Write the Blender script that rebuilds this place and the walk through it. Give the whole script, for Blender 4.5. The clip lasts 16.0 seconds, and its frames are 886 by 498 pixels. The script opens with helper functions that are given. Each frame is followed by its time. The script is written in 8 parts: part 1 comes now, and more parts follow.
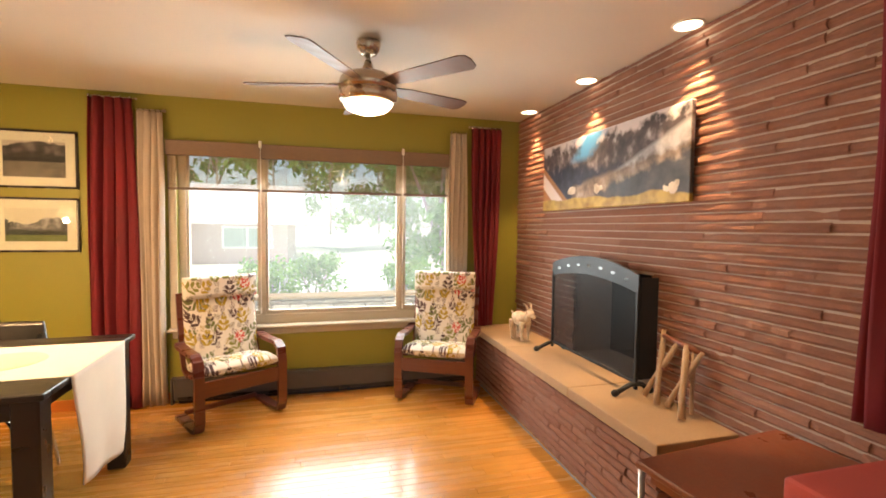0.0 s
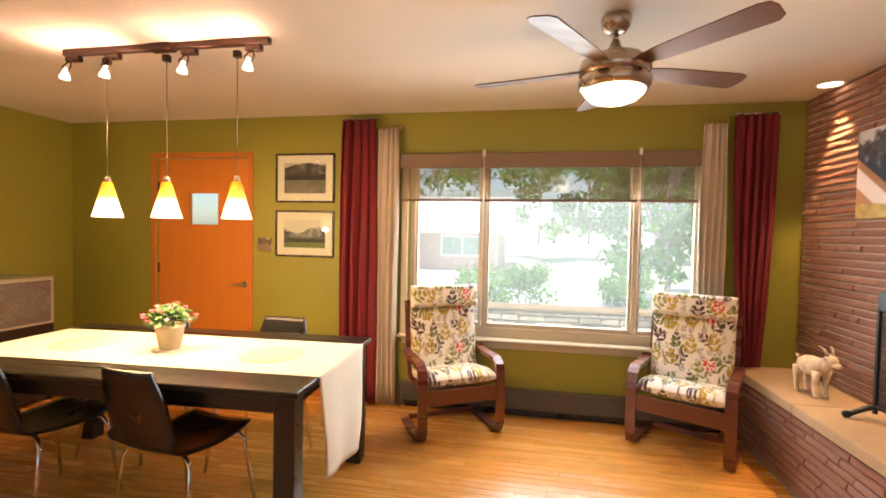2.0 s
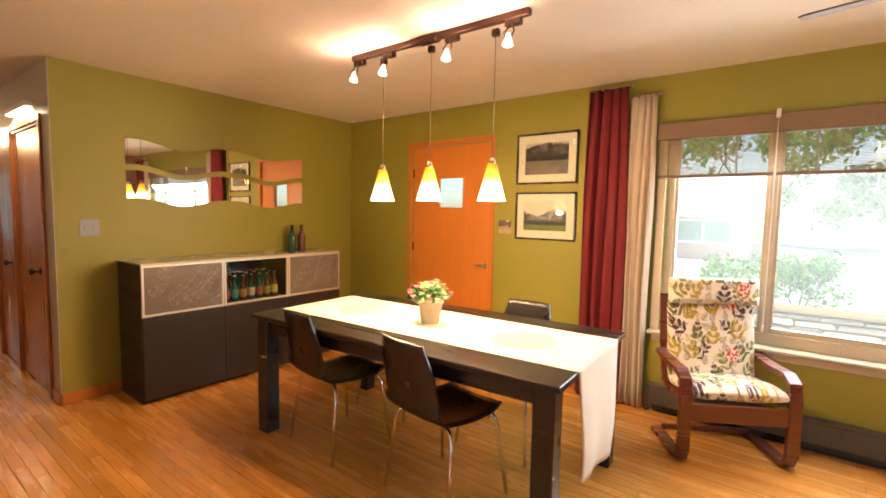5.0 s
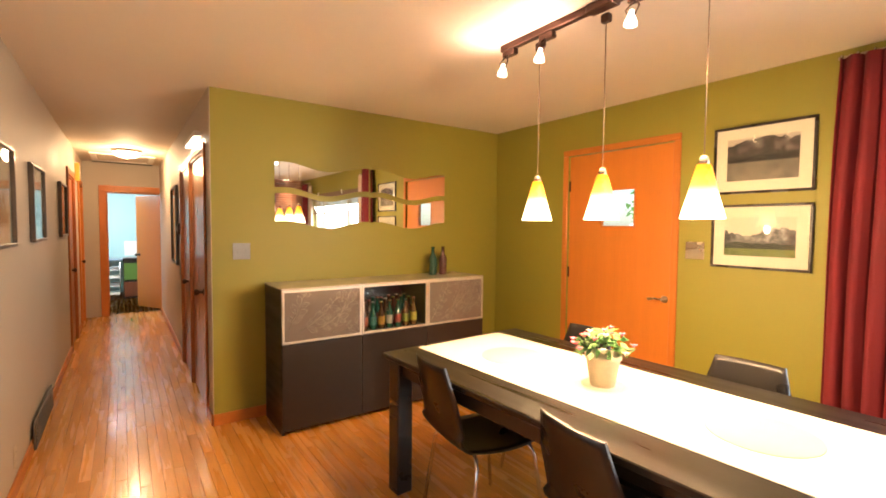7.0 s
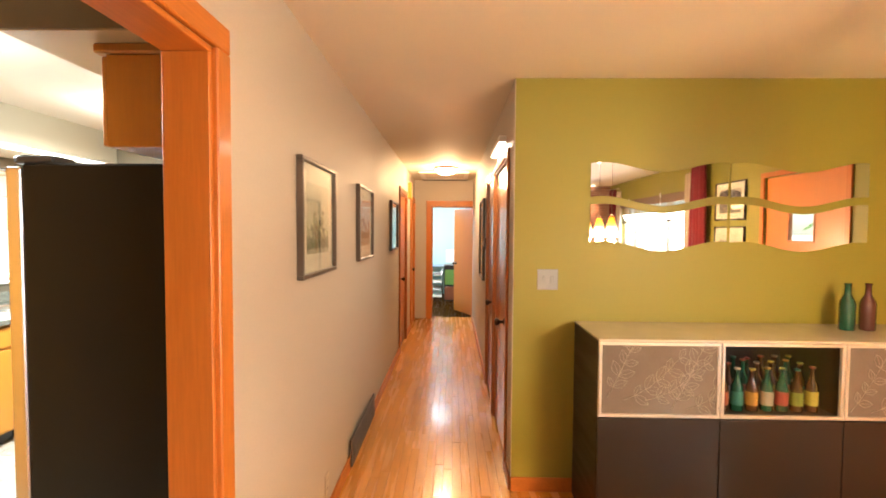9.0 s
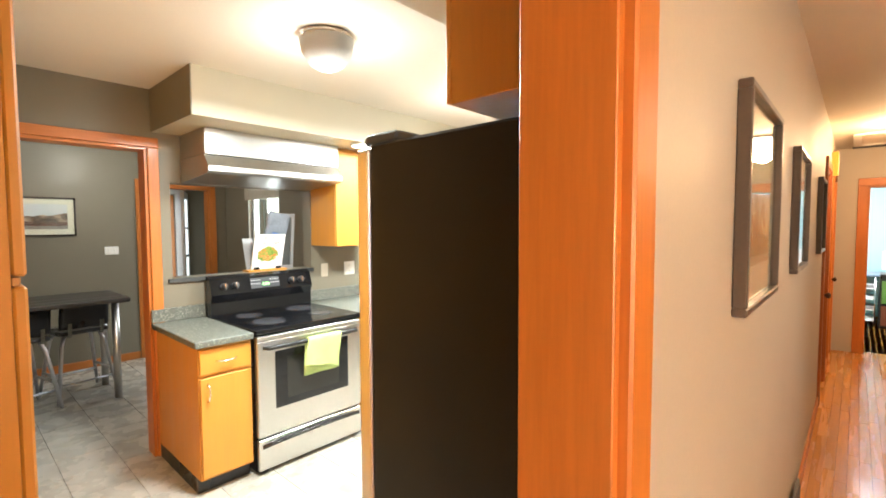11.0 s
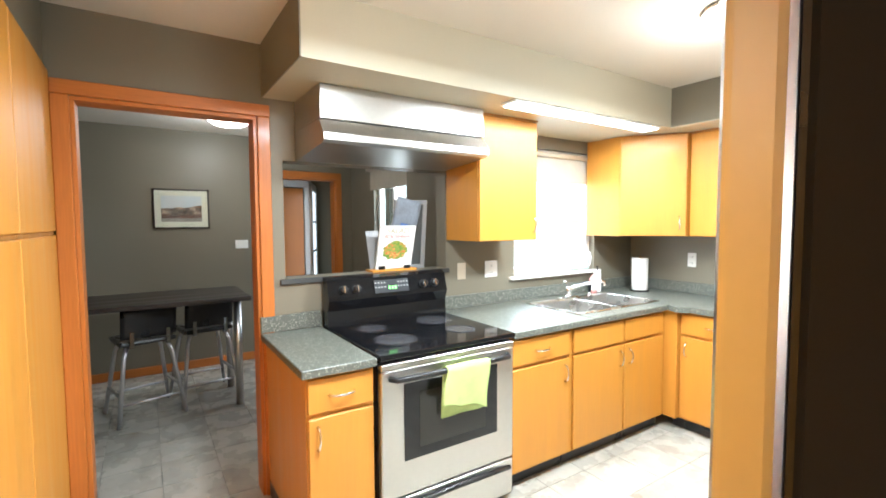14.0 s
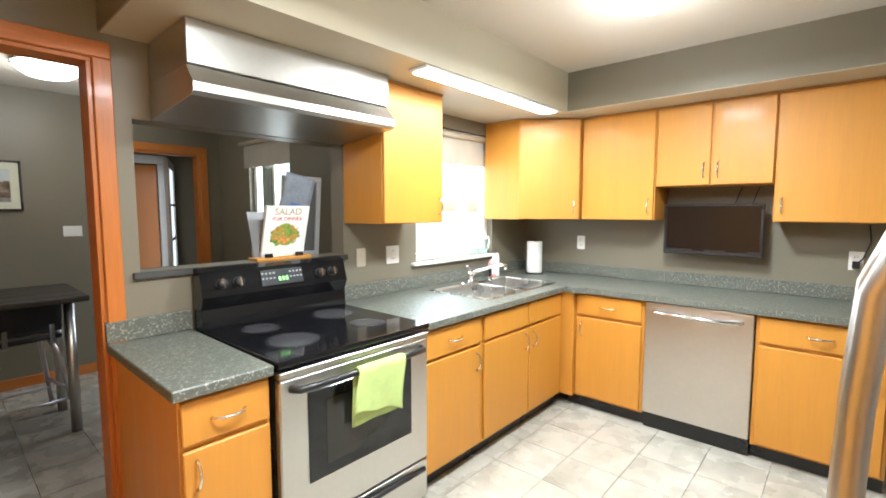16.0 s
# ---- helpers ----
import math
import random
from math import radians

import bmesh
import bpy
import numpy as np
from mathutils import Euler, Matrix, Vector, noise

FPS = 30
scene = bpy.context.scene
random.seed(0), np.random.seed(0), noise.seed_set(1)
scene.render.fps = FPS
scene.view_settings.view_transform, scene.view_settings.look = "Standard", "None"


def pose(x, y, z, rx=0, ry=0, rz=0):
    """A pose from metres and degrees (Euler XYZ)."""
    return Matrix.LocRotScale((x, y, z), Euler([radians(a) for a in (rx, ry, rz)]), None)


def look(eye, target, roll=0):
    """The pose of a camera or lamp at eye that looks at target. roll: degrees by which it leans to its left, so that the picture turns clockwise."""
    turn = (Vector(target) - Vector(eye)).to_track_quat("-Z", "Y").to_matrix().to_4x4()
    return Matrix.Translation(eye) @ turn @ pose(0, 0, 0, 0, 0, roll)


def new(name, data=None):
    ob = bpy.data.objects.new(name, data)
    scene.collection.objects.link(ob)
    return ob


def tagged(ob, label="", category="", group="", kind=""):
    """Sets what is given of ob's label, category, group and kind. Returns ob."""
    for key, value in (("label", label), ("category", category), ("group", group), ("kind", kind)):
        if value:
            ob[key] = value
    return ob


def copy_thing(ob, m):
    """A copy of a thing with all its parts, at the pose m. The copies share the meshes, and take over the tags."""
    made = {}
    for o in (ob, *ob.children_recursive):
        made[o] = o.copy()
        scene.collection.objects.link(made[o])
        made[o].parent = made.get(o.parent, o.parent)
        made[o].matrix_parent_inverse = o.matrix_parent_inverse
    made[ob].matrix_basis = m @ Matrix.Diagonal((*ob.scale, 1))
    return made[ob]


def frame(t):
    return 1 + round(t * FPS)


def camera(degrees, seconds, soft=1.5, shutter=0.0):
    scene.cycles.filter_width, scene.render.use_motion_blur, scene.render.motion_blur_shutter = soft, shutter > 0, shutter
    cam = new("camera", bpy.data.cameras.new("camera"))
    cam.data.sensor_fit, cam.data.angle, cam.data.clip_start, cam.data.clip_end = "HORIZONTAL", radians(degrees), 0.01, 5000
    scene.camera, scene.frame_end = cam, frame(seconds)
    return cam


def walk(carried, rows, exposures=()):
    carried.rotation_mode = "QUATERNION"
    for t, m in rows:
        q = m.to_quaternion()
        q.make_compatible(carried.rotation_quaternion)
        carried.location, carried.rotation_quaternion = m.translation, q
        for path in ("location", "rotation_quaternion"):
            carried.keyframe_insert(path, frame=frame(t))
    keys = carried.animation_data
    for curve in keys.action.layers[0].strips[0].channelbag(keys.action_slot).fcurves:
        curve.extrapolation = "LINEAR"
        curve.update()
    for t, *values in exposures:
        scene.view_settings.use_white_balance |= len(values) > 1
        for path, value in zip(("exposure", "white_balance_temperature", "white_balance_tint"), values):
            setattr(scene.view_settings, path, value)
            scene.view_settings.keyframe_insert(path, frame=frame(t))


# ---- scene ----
# ---- camera ----
cam = camera(88.3, 16.0, soft=1.8)
PATH = [
    (0, (0.302, -0.036, 1.432), (0.82, 1.894, 1.338), 0.6),
    (0.5, (0.295, 0.094, 1.458), (0.616, 2.065, 1.358), 0.9),
    (1.5, (0.229, 0.255, 1.461), (0.111, 2.25, 1.38), 1.1),
    (2, (0.182, 0.314, 1.44), (-0.18, 2.28, 1.375), 1.1),
    (2.5, (0.14, 0.345, 1.432), (-0.43, 2.26, 1.362), 0.9),
    (3, (0.093, 0.35, 1.433), (-0.644, 2.208, 1.349), 0.7),
    (3.5, (0.048, 0.358, 1.448), (-0.848, 2.143, 1.337), 0.4),
    (6, (-0.231, 0.556, 1.419), (-1.621, 1.985, 1.261), 1.5),
    (6.5, (-0.356, 0.681, 1.455), (-1.865, 1.985, 1.313), 1.1),
    (7, (-0.538, 0.798, 1.462), (-2.174, 1.945, 1.367), 0.5),
    (7.5, (-0.777, 0.887, 1.511), (-2.547, 1.815, 1.434), 0.4),
    (8, (-1.007, 0.944, 1.53), (-2.895, 1.602, 1.478), 0.4),
    (8.5, (-1.238, 0.985, 1.55), (-3.215, 1.286, 1.48), 0.5),
    (9, (-1.472, 0.952, 1.554), (-3.47, 0.912, 1.474), 0.4),
    (9.5, (-1.68, 0.863, 1.559), (-3.63, 0.428, 1.471), 0.5),
    (10, (-1.851, 0.744, 1.544), (-3.703, -0.006, 1.462), 0.5),
    (10.2, (-1.926, 0.695, 1.551), (-3.722, -0.18, 1.454), 0.3),
    (12.5, (-2.470, 0.067, 1.550), (-3.359, -1.722, 1.477), 0.85),
    (13, (-2.517, -0.106, 1.546), (-3.364, -1.916, 1.451), 1.0),
    (13.5, (-2.568, -0.262, 1.503), (-3.511, -2.024, 1.421), 0.1),
    (14, (-2.599, -0.366, 1.499), (-3.692, -2.037, 1.383), -0.3),
    (14.5, (-2.625, -0.446, 1.504), (-3.87, -2.002, 1.338), -0.1),
    (15, (-2.637, -0.523, 1.481), (-4.012, -1.966, 1.307), 0.0),
    (15.5, (-2.636, -0.612, 1.464), (-4.084, -1.98, 1.29), 0.1),
    (16, (-2.646, -0.672, 1.459), (-4.138, -1.993, 1.288), -0.0),
]
walk(cam, [(t, look(eye, target, roll)) for t, eye, target, roll in PATH],
     [(0, 0.22, 6800, 10), (3.5, 0.25, 6350, 10), (6, 0.65, 6380, 10), (7, 0.8, 6330, 10), (9, 1.18, 6350, 10), (10.2, 1.25, 6400, 9),
      (12.5, 1.25, 5600, 6), (14, 0.98, 5680, 8), (16, 0.58, 5900, 9)])

# ---- world, sun and large lights ----
world = bpy.data.worlds.new("sky")
scene.world = world
world.use_nodes = True
sky_node = world.node_tree.nodes.new("ShaderNodeTexSky")
sky_node.sky_type, sky_node.sun_disc = "NISHITA", False
sky_node.sun_elevation, sky_node.sun_rotation = radians(52), radians(196)
world.node_tree.links.new(sky_node.outputs[0], world.node_tree.nodes["Background"].inputs[0])
world.node_tree.nodes["Background"].inputs[1].default_value = 0.15


def lamp(name, kind, place, target, energy, colour, size=0.1, size_y=0.0, cone=60, blend=0.5):
    data = bpy.data.lights.new(name, kind)
    data.energy, data.color = energy, colour
    if kind == "AREA":
        data.size = size
        if size_y:
            data.shape, data.size_y = "RECTANGLE", size_y
    elif kind == "SUN":
        data.angle = radians(size)
    else:
        data.shadow_soft_size = size
    if kind == "SPOT":
        data.spot_size, data.spot_blend = radians(cone), blend
    ob = new(name, data)
    ob.matrix_world = look(place, target)
    return ob


WARM, HOT, COOL, KITCHEN = (1.0, 0.62, 0.31), (1.0, 0.55, 0.26), (0.95, 0.97, 1.0), (0.98, 1.0, 0.96)
lamp("sun", "SUN", (0, 0, 20), (2, 7, 0), 5.0, (1.0, 0.95, 0.88), size=0.5)
lamp("window_daylight", "AREA", (0.35, 4.35, 1.35), (0.35, 1.5, -0.6), 100, COOL, size=2.1, size_y=1.2)
lamp("sink_window_daylight", "AREA", (-5.4, -3.3, 1.55), (-5.4, 0, 1.2), 18, COOL, size=0.9, size_y=0.8)
lamp("nook_window_daylight", "AREA", (-5.0, -4.65, 1.6), (0, -4.65, 1.0), 10, COOL, size=0.6, size_y=0.8)
# added overhead fill to brighten the windowless study
lamp("study_fill", "AREA", (-11.0, 0.3, 2.3), (-11.3, 0.8, 0), 55, COOL, size=1.2)
# added weak fill from the south end; no window is known there
lamp("south_fill", "AREA", (0.4, -2.0, 1.4), (0.4, 3, 1.1), 2.5, (1.0, 0.88, 0.74), size=2.4, size_y=1.3)
lamp("fan_lamp", "POINT", (0.555, 2.525, 2.02), (0, 0, 0), 16, WARM, size=0.09)
for spot_y in (1.87, 2.76, 3.64):
    lamp("recessed_lamp", "SPOT", (2.03, spot_y, 2.42), (2.09, spot_y, 1.4), 95, WARM, size=0.02, cone=52, blend=0.45)
for spot_x in (-2.20, -1.81, -1.40):
    lamp("pendant_lamp", "POINT", (spot_x, 2.555, 1.462), (0, 0, 0), 29, WARM, size=0.03)
for spot_x in (-2.36, -2.08, -1.62, -1.27):
    lamp("track_lamp", "SPOT", (spot_x, 2.42, 2.27), (spot_x - 0.05, 2.30, 3.0), 8.5, (1.0, 0.55, 0.38), size=0.03, cone=150, blend=0.9)
    lamp("track_lamp_down", "SPOT", (spot_x, 2.42, 2.19), (spot_x, 2.38, 0), 28, WARM, size=0.02, cone=125, blend=0.6)
lamp("hall_lamp", "POINT", (-7.9, 0.86, 2.27), (0, 0, 0), 34, WARM, size=0.1)
for spot_x in (-3.45, -4.83):
    lamp("kitchen_lamp", "AREA", (spot_x, -1.38, 2.26), (spot_x, -1.38, 0), 36, KITCHEN, size=0.26)
    lamp("kitchen_lamp_glow", "POINT", (spot_x, -1.38, 2.22), (0, 0, 0), 8, KITCHEN, size=0.12)
lamp("sink_lamp", "AREA", (-4.98, -2.305, 2.135), (-4.98, -2.305, 0), 16, KITCHEN, size=1.3, size_y=0.09)
# added light for the bright floor patch by the closet; no known fixture
lamp("closet_patch_fill", "AREA", (-4.86, 1.262, 2.135), (-4.86, 1.05, 0), 5, (1.0, 0.86, 0.62), size=0.6, size_y=0.03)
lamp("nook_lamp", "POINT", (-3.25, -4.75, 2.2), (0, 0, 0), 9, (1.0, 0.95, 0.86), size=0.12)

# ---- materials ----
def srgb(r, g, b):
    return tuple((c / 12.92 if c <= 0.04045 else ((c + 0.055) / 1.055) ** 2.4) for c in (r / 255, g / 255, b / 255))


class Mat:
    """A node material: base colour mixed at two scales, roughness, bump."""

    def __init__(self, name, colour, rough=0.5, metal=0.0, vary=0.12, scale=6.0, fine=90.0, bump=0.0, stretch=(1, 1, 1),
                 coat=0.0, spec=0.5, emit=None, power=0.0, random=0.0, rvary=0.08, alpha_mix=None):
        self.m = bpy.data.materials.new(name)
        self.m.use_nodes = True
        t = self.tree = self.m.node_tree
        n, l = t.nodes, t.links
        self.b = b = n["Principled BSDF"]
        b.inputs["Metallic"].default_value = metal
        b.inputs["Coat Weight"].default_value = coat
        b.inputs["Coat Roughness"].default_value = 0.12
        b.inputs["Specular IOR Level"].default_value = spec
        co = n.new("ShaderNodeTexCoord")
        mp = n.new("ShaderNodeMapping")
        mp.inputs["Scale"].default_value = stretch
        l.new(co.outputs["Object"], mp.inputs["Vector"])
        self.vec = mp.outputs[0]
        if random:
            oi, geo = n.new("ShaderNodeObjectInfo"), n.new("ShaderNodeNewGeometry")
            self.rand = self.math("FRACT", self.math("ADD", oi.outputs["Random"], geo.outputs["Random Per Island"]), 0)
            shift = n.new("ShaderNodeVectorMath")
            shift.operation = "ADD"
            l.new(mp.outputs[0], shift.inputs[0])
            l.new(self.math("MULTIPLY", self.rand, 60.0), shift.inputs[1])
            self.vec = shift.outputs[0]
        big, small = self.noise(scale, 4), self.noise(fine, 3)
        mix = n.new("ShaderNodeMath")
        mix.operation = "MULTIPLY_ADD"
        mix.inputs[1].default_value = 0.35
        l.new(small, mix.inputs[0])
        half = n.new("ShaderNodeMath")
        half.operation = "MULTIPLY"
        half.inputs[1].default_value = 0.65
        l.new(big, half.inputs[0])
        l.new(half.outputs[0], mix.inputs[2])
        ramp = n.new("ShaderNodeMapRange")
        ramp.inputs["From Min"].default_value, ramp.inputs["From Max"].default_value = 0.3, 0.7
        ramp.inputs["To Min"].default_value, ramp.inputs["To Max"].default_value = 1 - vary, 1 + vary
        l.new(mix.outputs[0], ramp.inputs["Value"])
        value = ramp.outputs[0]
        if random:
            r2 = n.new("ShaderNodeMapRange")
            r2.inputs["To Min"].default_value, r2.inputs["To Max"].default_value = 1 - random, 1 + random
            l.new(self.rand, r2.inputs["Value"])
            value = self.math("MULTIPLY", value, r2.outputs[0])
        hsv = n.new("ShaderNodeHueSaturation")
        hsv.inputs["Color"].default_value = (*colour, 1)
        l.new(value, hsv.inputs["Value"])
        self.colour = hsv.outputs[0]
        l.new(self.colour, b.inputs["Base Color"])
        rr = n.new("ShaderNodeMapRange")
        rr.inputs["From Min"].default_value, rr.inputs["From Max"].default_value = 0.3, 0.7
        rr.inputs["To Min"].default_value, rr.inputs["To Max"].default_value = max(0.02, rough - rvary), min(1, rough + rvary)
        l.new(big, rr.inputs["Value"])
        l.new(rr.outputs[0], b.inputs["Roughness"])
        self.height = mix.outputs[0]
        if bump:
            self.bump(self.height, bump)
        if emit:
            b.inputs["Emission Color"].default_value = (*emit, 1)
            b.inputs["Emission Strength"].default_value = power

    def noise(self, scale, detail=3.0, vec=None):
        t = self.tree.nodes.new("ShaderNodeTexNoise")
        t.inputs["Scale"].default_value, t.inputs["Detail"].default_value = scale, detail
        self.tree.links.new(vec or self.vec, t.inputs["Vector"])
        return t.outputs["Fac"]

    def math(self, op, a, b=0.0):
        m = self.tree.nodes.new("ShaderNodeMath")
        m.operation = op
        for i, v in enumerate((a, b)):
            if isinstance(v, (int, float)):
                m.inputs[i].default_value = v
            else:
                self.tree.links.new(v, m.inputs[i])
        return m.outputs[0]

    def bump(self, height, amount, distance=0.01):
        k = self.tree.nodes.new("ShaderNodeBump")
        k.inputs["Strength"].default_value, k.inputs["Distance"].default_value = amount, distance
        self.tree.links.new(height, k.inputs["Height"])
        self.tree.links.new(k.outputs[0], self.b.inputs["Normal"])

    def ramp(self, fac, stops, kind="LINEAR"):
        r = self.tree.nodes.new("ShaderNodeValToRGB")
        r.color_ramp.interpolation = kind
        while len(r.color_ramp.elements) < len(stops):
            r.color_ramp.elements.new(0.5)
        for e, (p, c) in zip(r.color_ramp.elements, stops):
            e.position, e.color = p, (*c, 1)
        self.tree.links.new(fac, r.inputs[0])
        return r.outputs[0]

    def blend(self, fac, a, b, mode="MIX"):
        x = self.tree.nodes.new("ShaderNodeMix")
        x.data_type, x.blend_type = "RGBA", mode
        for sock, v in ((x.inputs["Factor"], fac), (x.inputs["A"], a), (x.inputs["B"], b)):
            if isinstance(v, (int, float)):
                sock.default_value = v
            elif isinstance(v, tuple):
                sock.default_value = (*v, 1)
            else:
                self.tree.links.new(v, sock)
        return x.outputs["Result"]

    def paint(self, colour):
        self.tree.links.new(colour, self.b.inputs["Base Color"])
        return self

    def coords(self, kind="Object"):
        c = self.tree.nodes.new("ShaderNodeTexCoord")
        s = self.tree.nodes.new("ShaderNodeSeparateXYZ")
        self.tree.links.new(c.outputs[kind], s.inputs[0])
        return s.outputs[0], s.outputs[1], s.outputs[2], c.outputs[kind]


def wood(name, colour, rough=0.35, along="x", vary=0.16, coat=0.2, random=0.0, contrast=0.25):
    st = {"x": (0.6, 9, 9), "y": (9, 0.6, 9), "z": (9, 9, 0.6)}[along]
    w = Mat(name, colour, rough, vary=vary, scale=1.6, fine=9, stretch=st, coat=coat, random=random, bump=0.04)
    grain = w.noise(14, 5)
    g = w.tree.nodes.new("ShaderNodeMapRange")
    g.inputs["From Min"].default_value, g.inputs["From Max"].default_value = 0.35, 0.65
    g.inputs["To Min"].default_value, g.inputs["To Max"].default_value = 0, contrast
    w.tree.links.new(grain, g.inputs["Value"])
    dark = tuple(c * 0.55 for c in colour)
    w.paint(w.blend(g.outputs[0], w.colour, dark))
    return w.m


def glowing(name, colour, power, base=(0.8, 0.8, 0.78)):
    return Mat(name, base, 0.4, vary=0.02, emit=colour, power=power).m


def glass(name, tint=(0.95, 0.98, 0.97), rough=0.0, veil=0.0):
    m = bpy.data.materials.new(name)
    m.use_nodes = True
    n, l = m.node_tree.nodes, m.node_tree.links
    n.remove(n["Principled BSDF"])
    tr, gl, mx, fr = n.new("ShaderNodeBsdfTransparent"), n.new("ShaderNodeBsdfGlossy"), n.new("ShaderNodeMixShader"), n.new("ShaderNodeLayerWeight")
    tr.inputs[0].default_value = (*tint, 1)
    gl.inputs["Roughness"].default_value = rough
    fr.inputs["Blend"].default_value = 0.5
    pw, ad = n.new("ShaderNodeMath"), n.new("ShaderNodeMath")
    pw.operation, ad.operation = "POWER", "MULTIPLY_ADD"
    pw.inputs[1].default_value, ad.inputs[1].default_value, ad.inputs[2].default_value = 4.0, 0.8, 0.03
    l.new(fr.outputs["Facing"], pw.inputs[0])
    l.new(pw.outputs[0], ad.inputs[0])
    l.new(ad.outputs[0], mx.inputs[0])
    l.new(tr.outputs[0], mx.inputs[1])
    l.new(gl.outputs[0], mx.inputs[2])
    last = mx.outputs[0]
    # pale translucent film: veiling glare built into the pane's material
    if veil:
        haze, film = n.new("ShaderNodeBsdfTranslucent"), n.new("ShaderNodeMixShader")
        haze.inputs[0].default_value = (0.9, 0.93, 0.9, 1)
        film.inputs[0].default_value = veil
        l.new(last, film.inputs[1])
        l.new(haze.outputs[0], film.inputs[2])
        last = film.outputs[0]
    l.new(last, n["Material Output"].inputs[0])
    return m


M_GREEN = Mat("olive_green_wall_paint", (0.255, 0.235, 0.032), 0.55, vary=0.05, scale=1.3, fine=140, bump=0.05).m
M_TAUPE = Mat("warm_grey_wall_paint", (0.45, 0.40, 0.33), 0.55, vary=0.05, scale=1.3, fine=140, bump=0.05).m
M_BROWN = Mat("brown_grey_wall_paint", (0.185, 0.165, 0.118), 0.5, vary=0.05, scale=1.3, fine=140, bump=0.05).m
# soffit colour lightened to carry the lamplight that falls on it
M_SOFFIT_LIGHTENED = Mat("lightened_soffit_paint", (0.46, 0.42, 0.31), 0.5, vary=0.04, scale=1.3, fine=140, bump=0.04).m
M_CEIL = Mat("white_ceiling_paint", (0.67, 0.62, 0.535), 0.7, vary=0.04, scale=1.5, fine=120, bump=0.06).m
M_TEAL = Mat("pale_blue_wall_paint", (0.42, 0.62, 0.62), 0.6, vary=0.05, scale=1.3, fine=140).m
M_FLOOR = wood("oak_strip_floor", (0.56, 0.250, 0.046), 0.26, "x", 0.12, 0.28, random=0.11, contrast=0.28)
M_TRIM = wood("orange_fir_trim", (0.50, 0.158, 0.022), 0.45, "z", 0.12, 0.08)
M_TRIMX = wood("orange_fir_trim_level", (0.50, 0.158, 0.022), 0.45, "x", 0.12, 0.08)
M_DOOR = wood("orange_birch_door", (0.53, 0.180, 0.026), 0.36, "z", 0.06, 0.2, contrast=0.04)
M_REDWOOD = wood("red_brown_stained_wood", (0.22, 0.065, 0.030), 0.35, "z", 0.14, 0.3)
M_HALLWOOD = wood("red_orange_varnished_wood", (0.37, 0.112, 0.028), 0.32, "z", 0.14, 0.35)
M_MAPLE = wood("honey_maple_cabinet", (0.55, 0.242, 0.029), 0.5, "z", 0.07, 0.05, contrast=0.07)
M_MAPLE_EDGE = wood("darker_maple_edge", (0.40, 0.18, 0.035), 0.4, "z", 0.10, 0.2)
M_BLACKWOOD = wood("black_brown_wood", (0.013, 0.010, 0.008), 0.32, "x", 0.10, 0.05, contrast=0.08)
M_ESPRESSO = wood("dark_espresso_laminate", (0.018, 0.013, 0.011), 0.38, "x", 0.10, 0.05, contrast=0.1)
M_WALNUT = wood("walnut_brown_bentwood", (0.125, 0.032, 0.018), 0.3, "x", 0.15, 0.35)
M_STEEL = Mat("brushed_steel", (0.62, 0.60, 0.57), 0.32, 1.0, vary=0.05, scale=3, fine=40, rvary=0.03).m
M_NICKEL = Mat("brushed_nickel", (0.55, 0.47, 0.38), 0.28, 1.0, vary=0.06).m
M_CHROME = Mat("chrome", (0.78, 0.78, 0.78), 0.1, 1.0, vary=0.03, rvary=0.03).m
M_BLACK = Mat("black_plastic", (0.012, 0.012, 0.013), 0.3, vary=0.2).m
M_BLACKGLOSS = Mat("black_glass_enamel", (0.006, 0.006, 0.007), 0.08, vary=0.2, rvary=0.03).m
M_IRON = Mat("black_iron", (0.020, 0.024, 0.028), 0.45, 0.3, vary=0.3, bump=0.1).m
M_BRONZE = Mat("dark_bronze_metal", (0.055, 0.030, 0.020), 0.4, 0.7, vary=0.2).m
M_WHITE = Mat("white_plastic", (0.78, 0.77, 0.73), 0.4, vary=0.04).m
M_PALE = Mat("pale_painted_frame", (0.50, 0.44, 0.34), 0.45, vary=0.06).m
M_BASEHEAT = Mat("grey_heater_enamel", (0.085, 0.075, 0.070), 0.45, vary=0.12).m
M_GLASS = glass("window_glass")
# picture window glass with the bright outdoor glare mixed into it
M_VEILGLASS = glass("glare_veil_window_glass", veil=0.027)
M_PEWTER = Mat("pewter_grey_plate", (0.28, 0.31, 0.33), 0.5, 0.0, vary=0.06).m
M_MIRROR = Mat("mirror_silver", (0.86, 0.86, 0.84), 0.02, 1.0, vary=0.0, rvary=0.0).m
M_GLOW = glowing("lamp_glass_warm", (1.0, 0.82, 0.58), 7.0)
M_GLOWCOOL = glowing("lamp_glass_white", (1.0, 0.95, 0.85), 7.0)

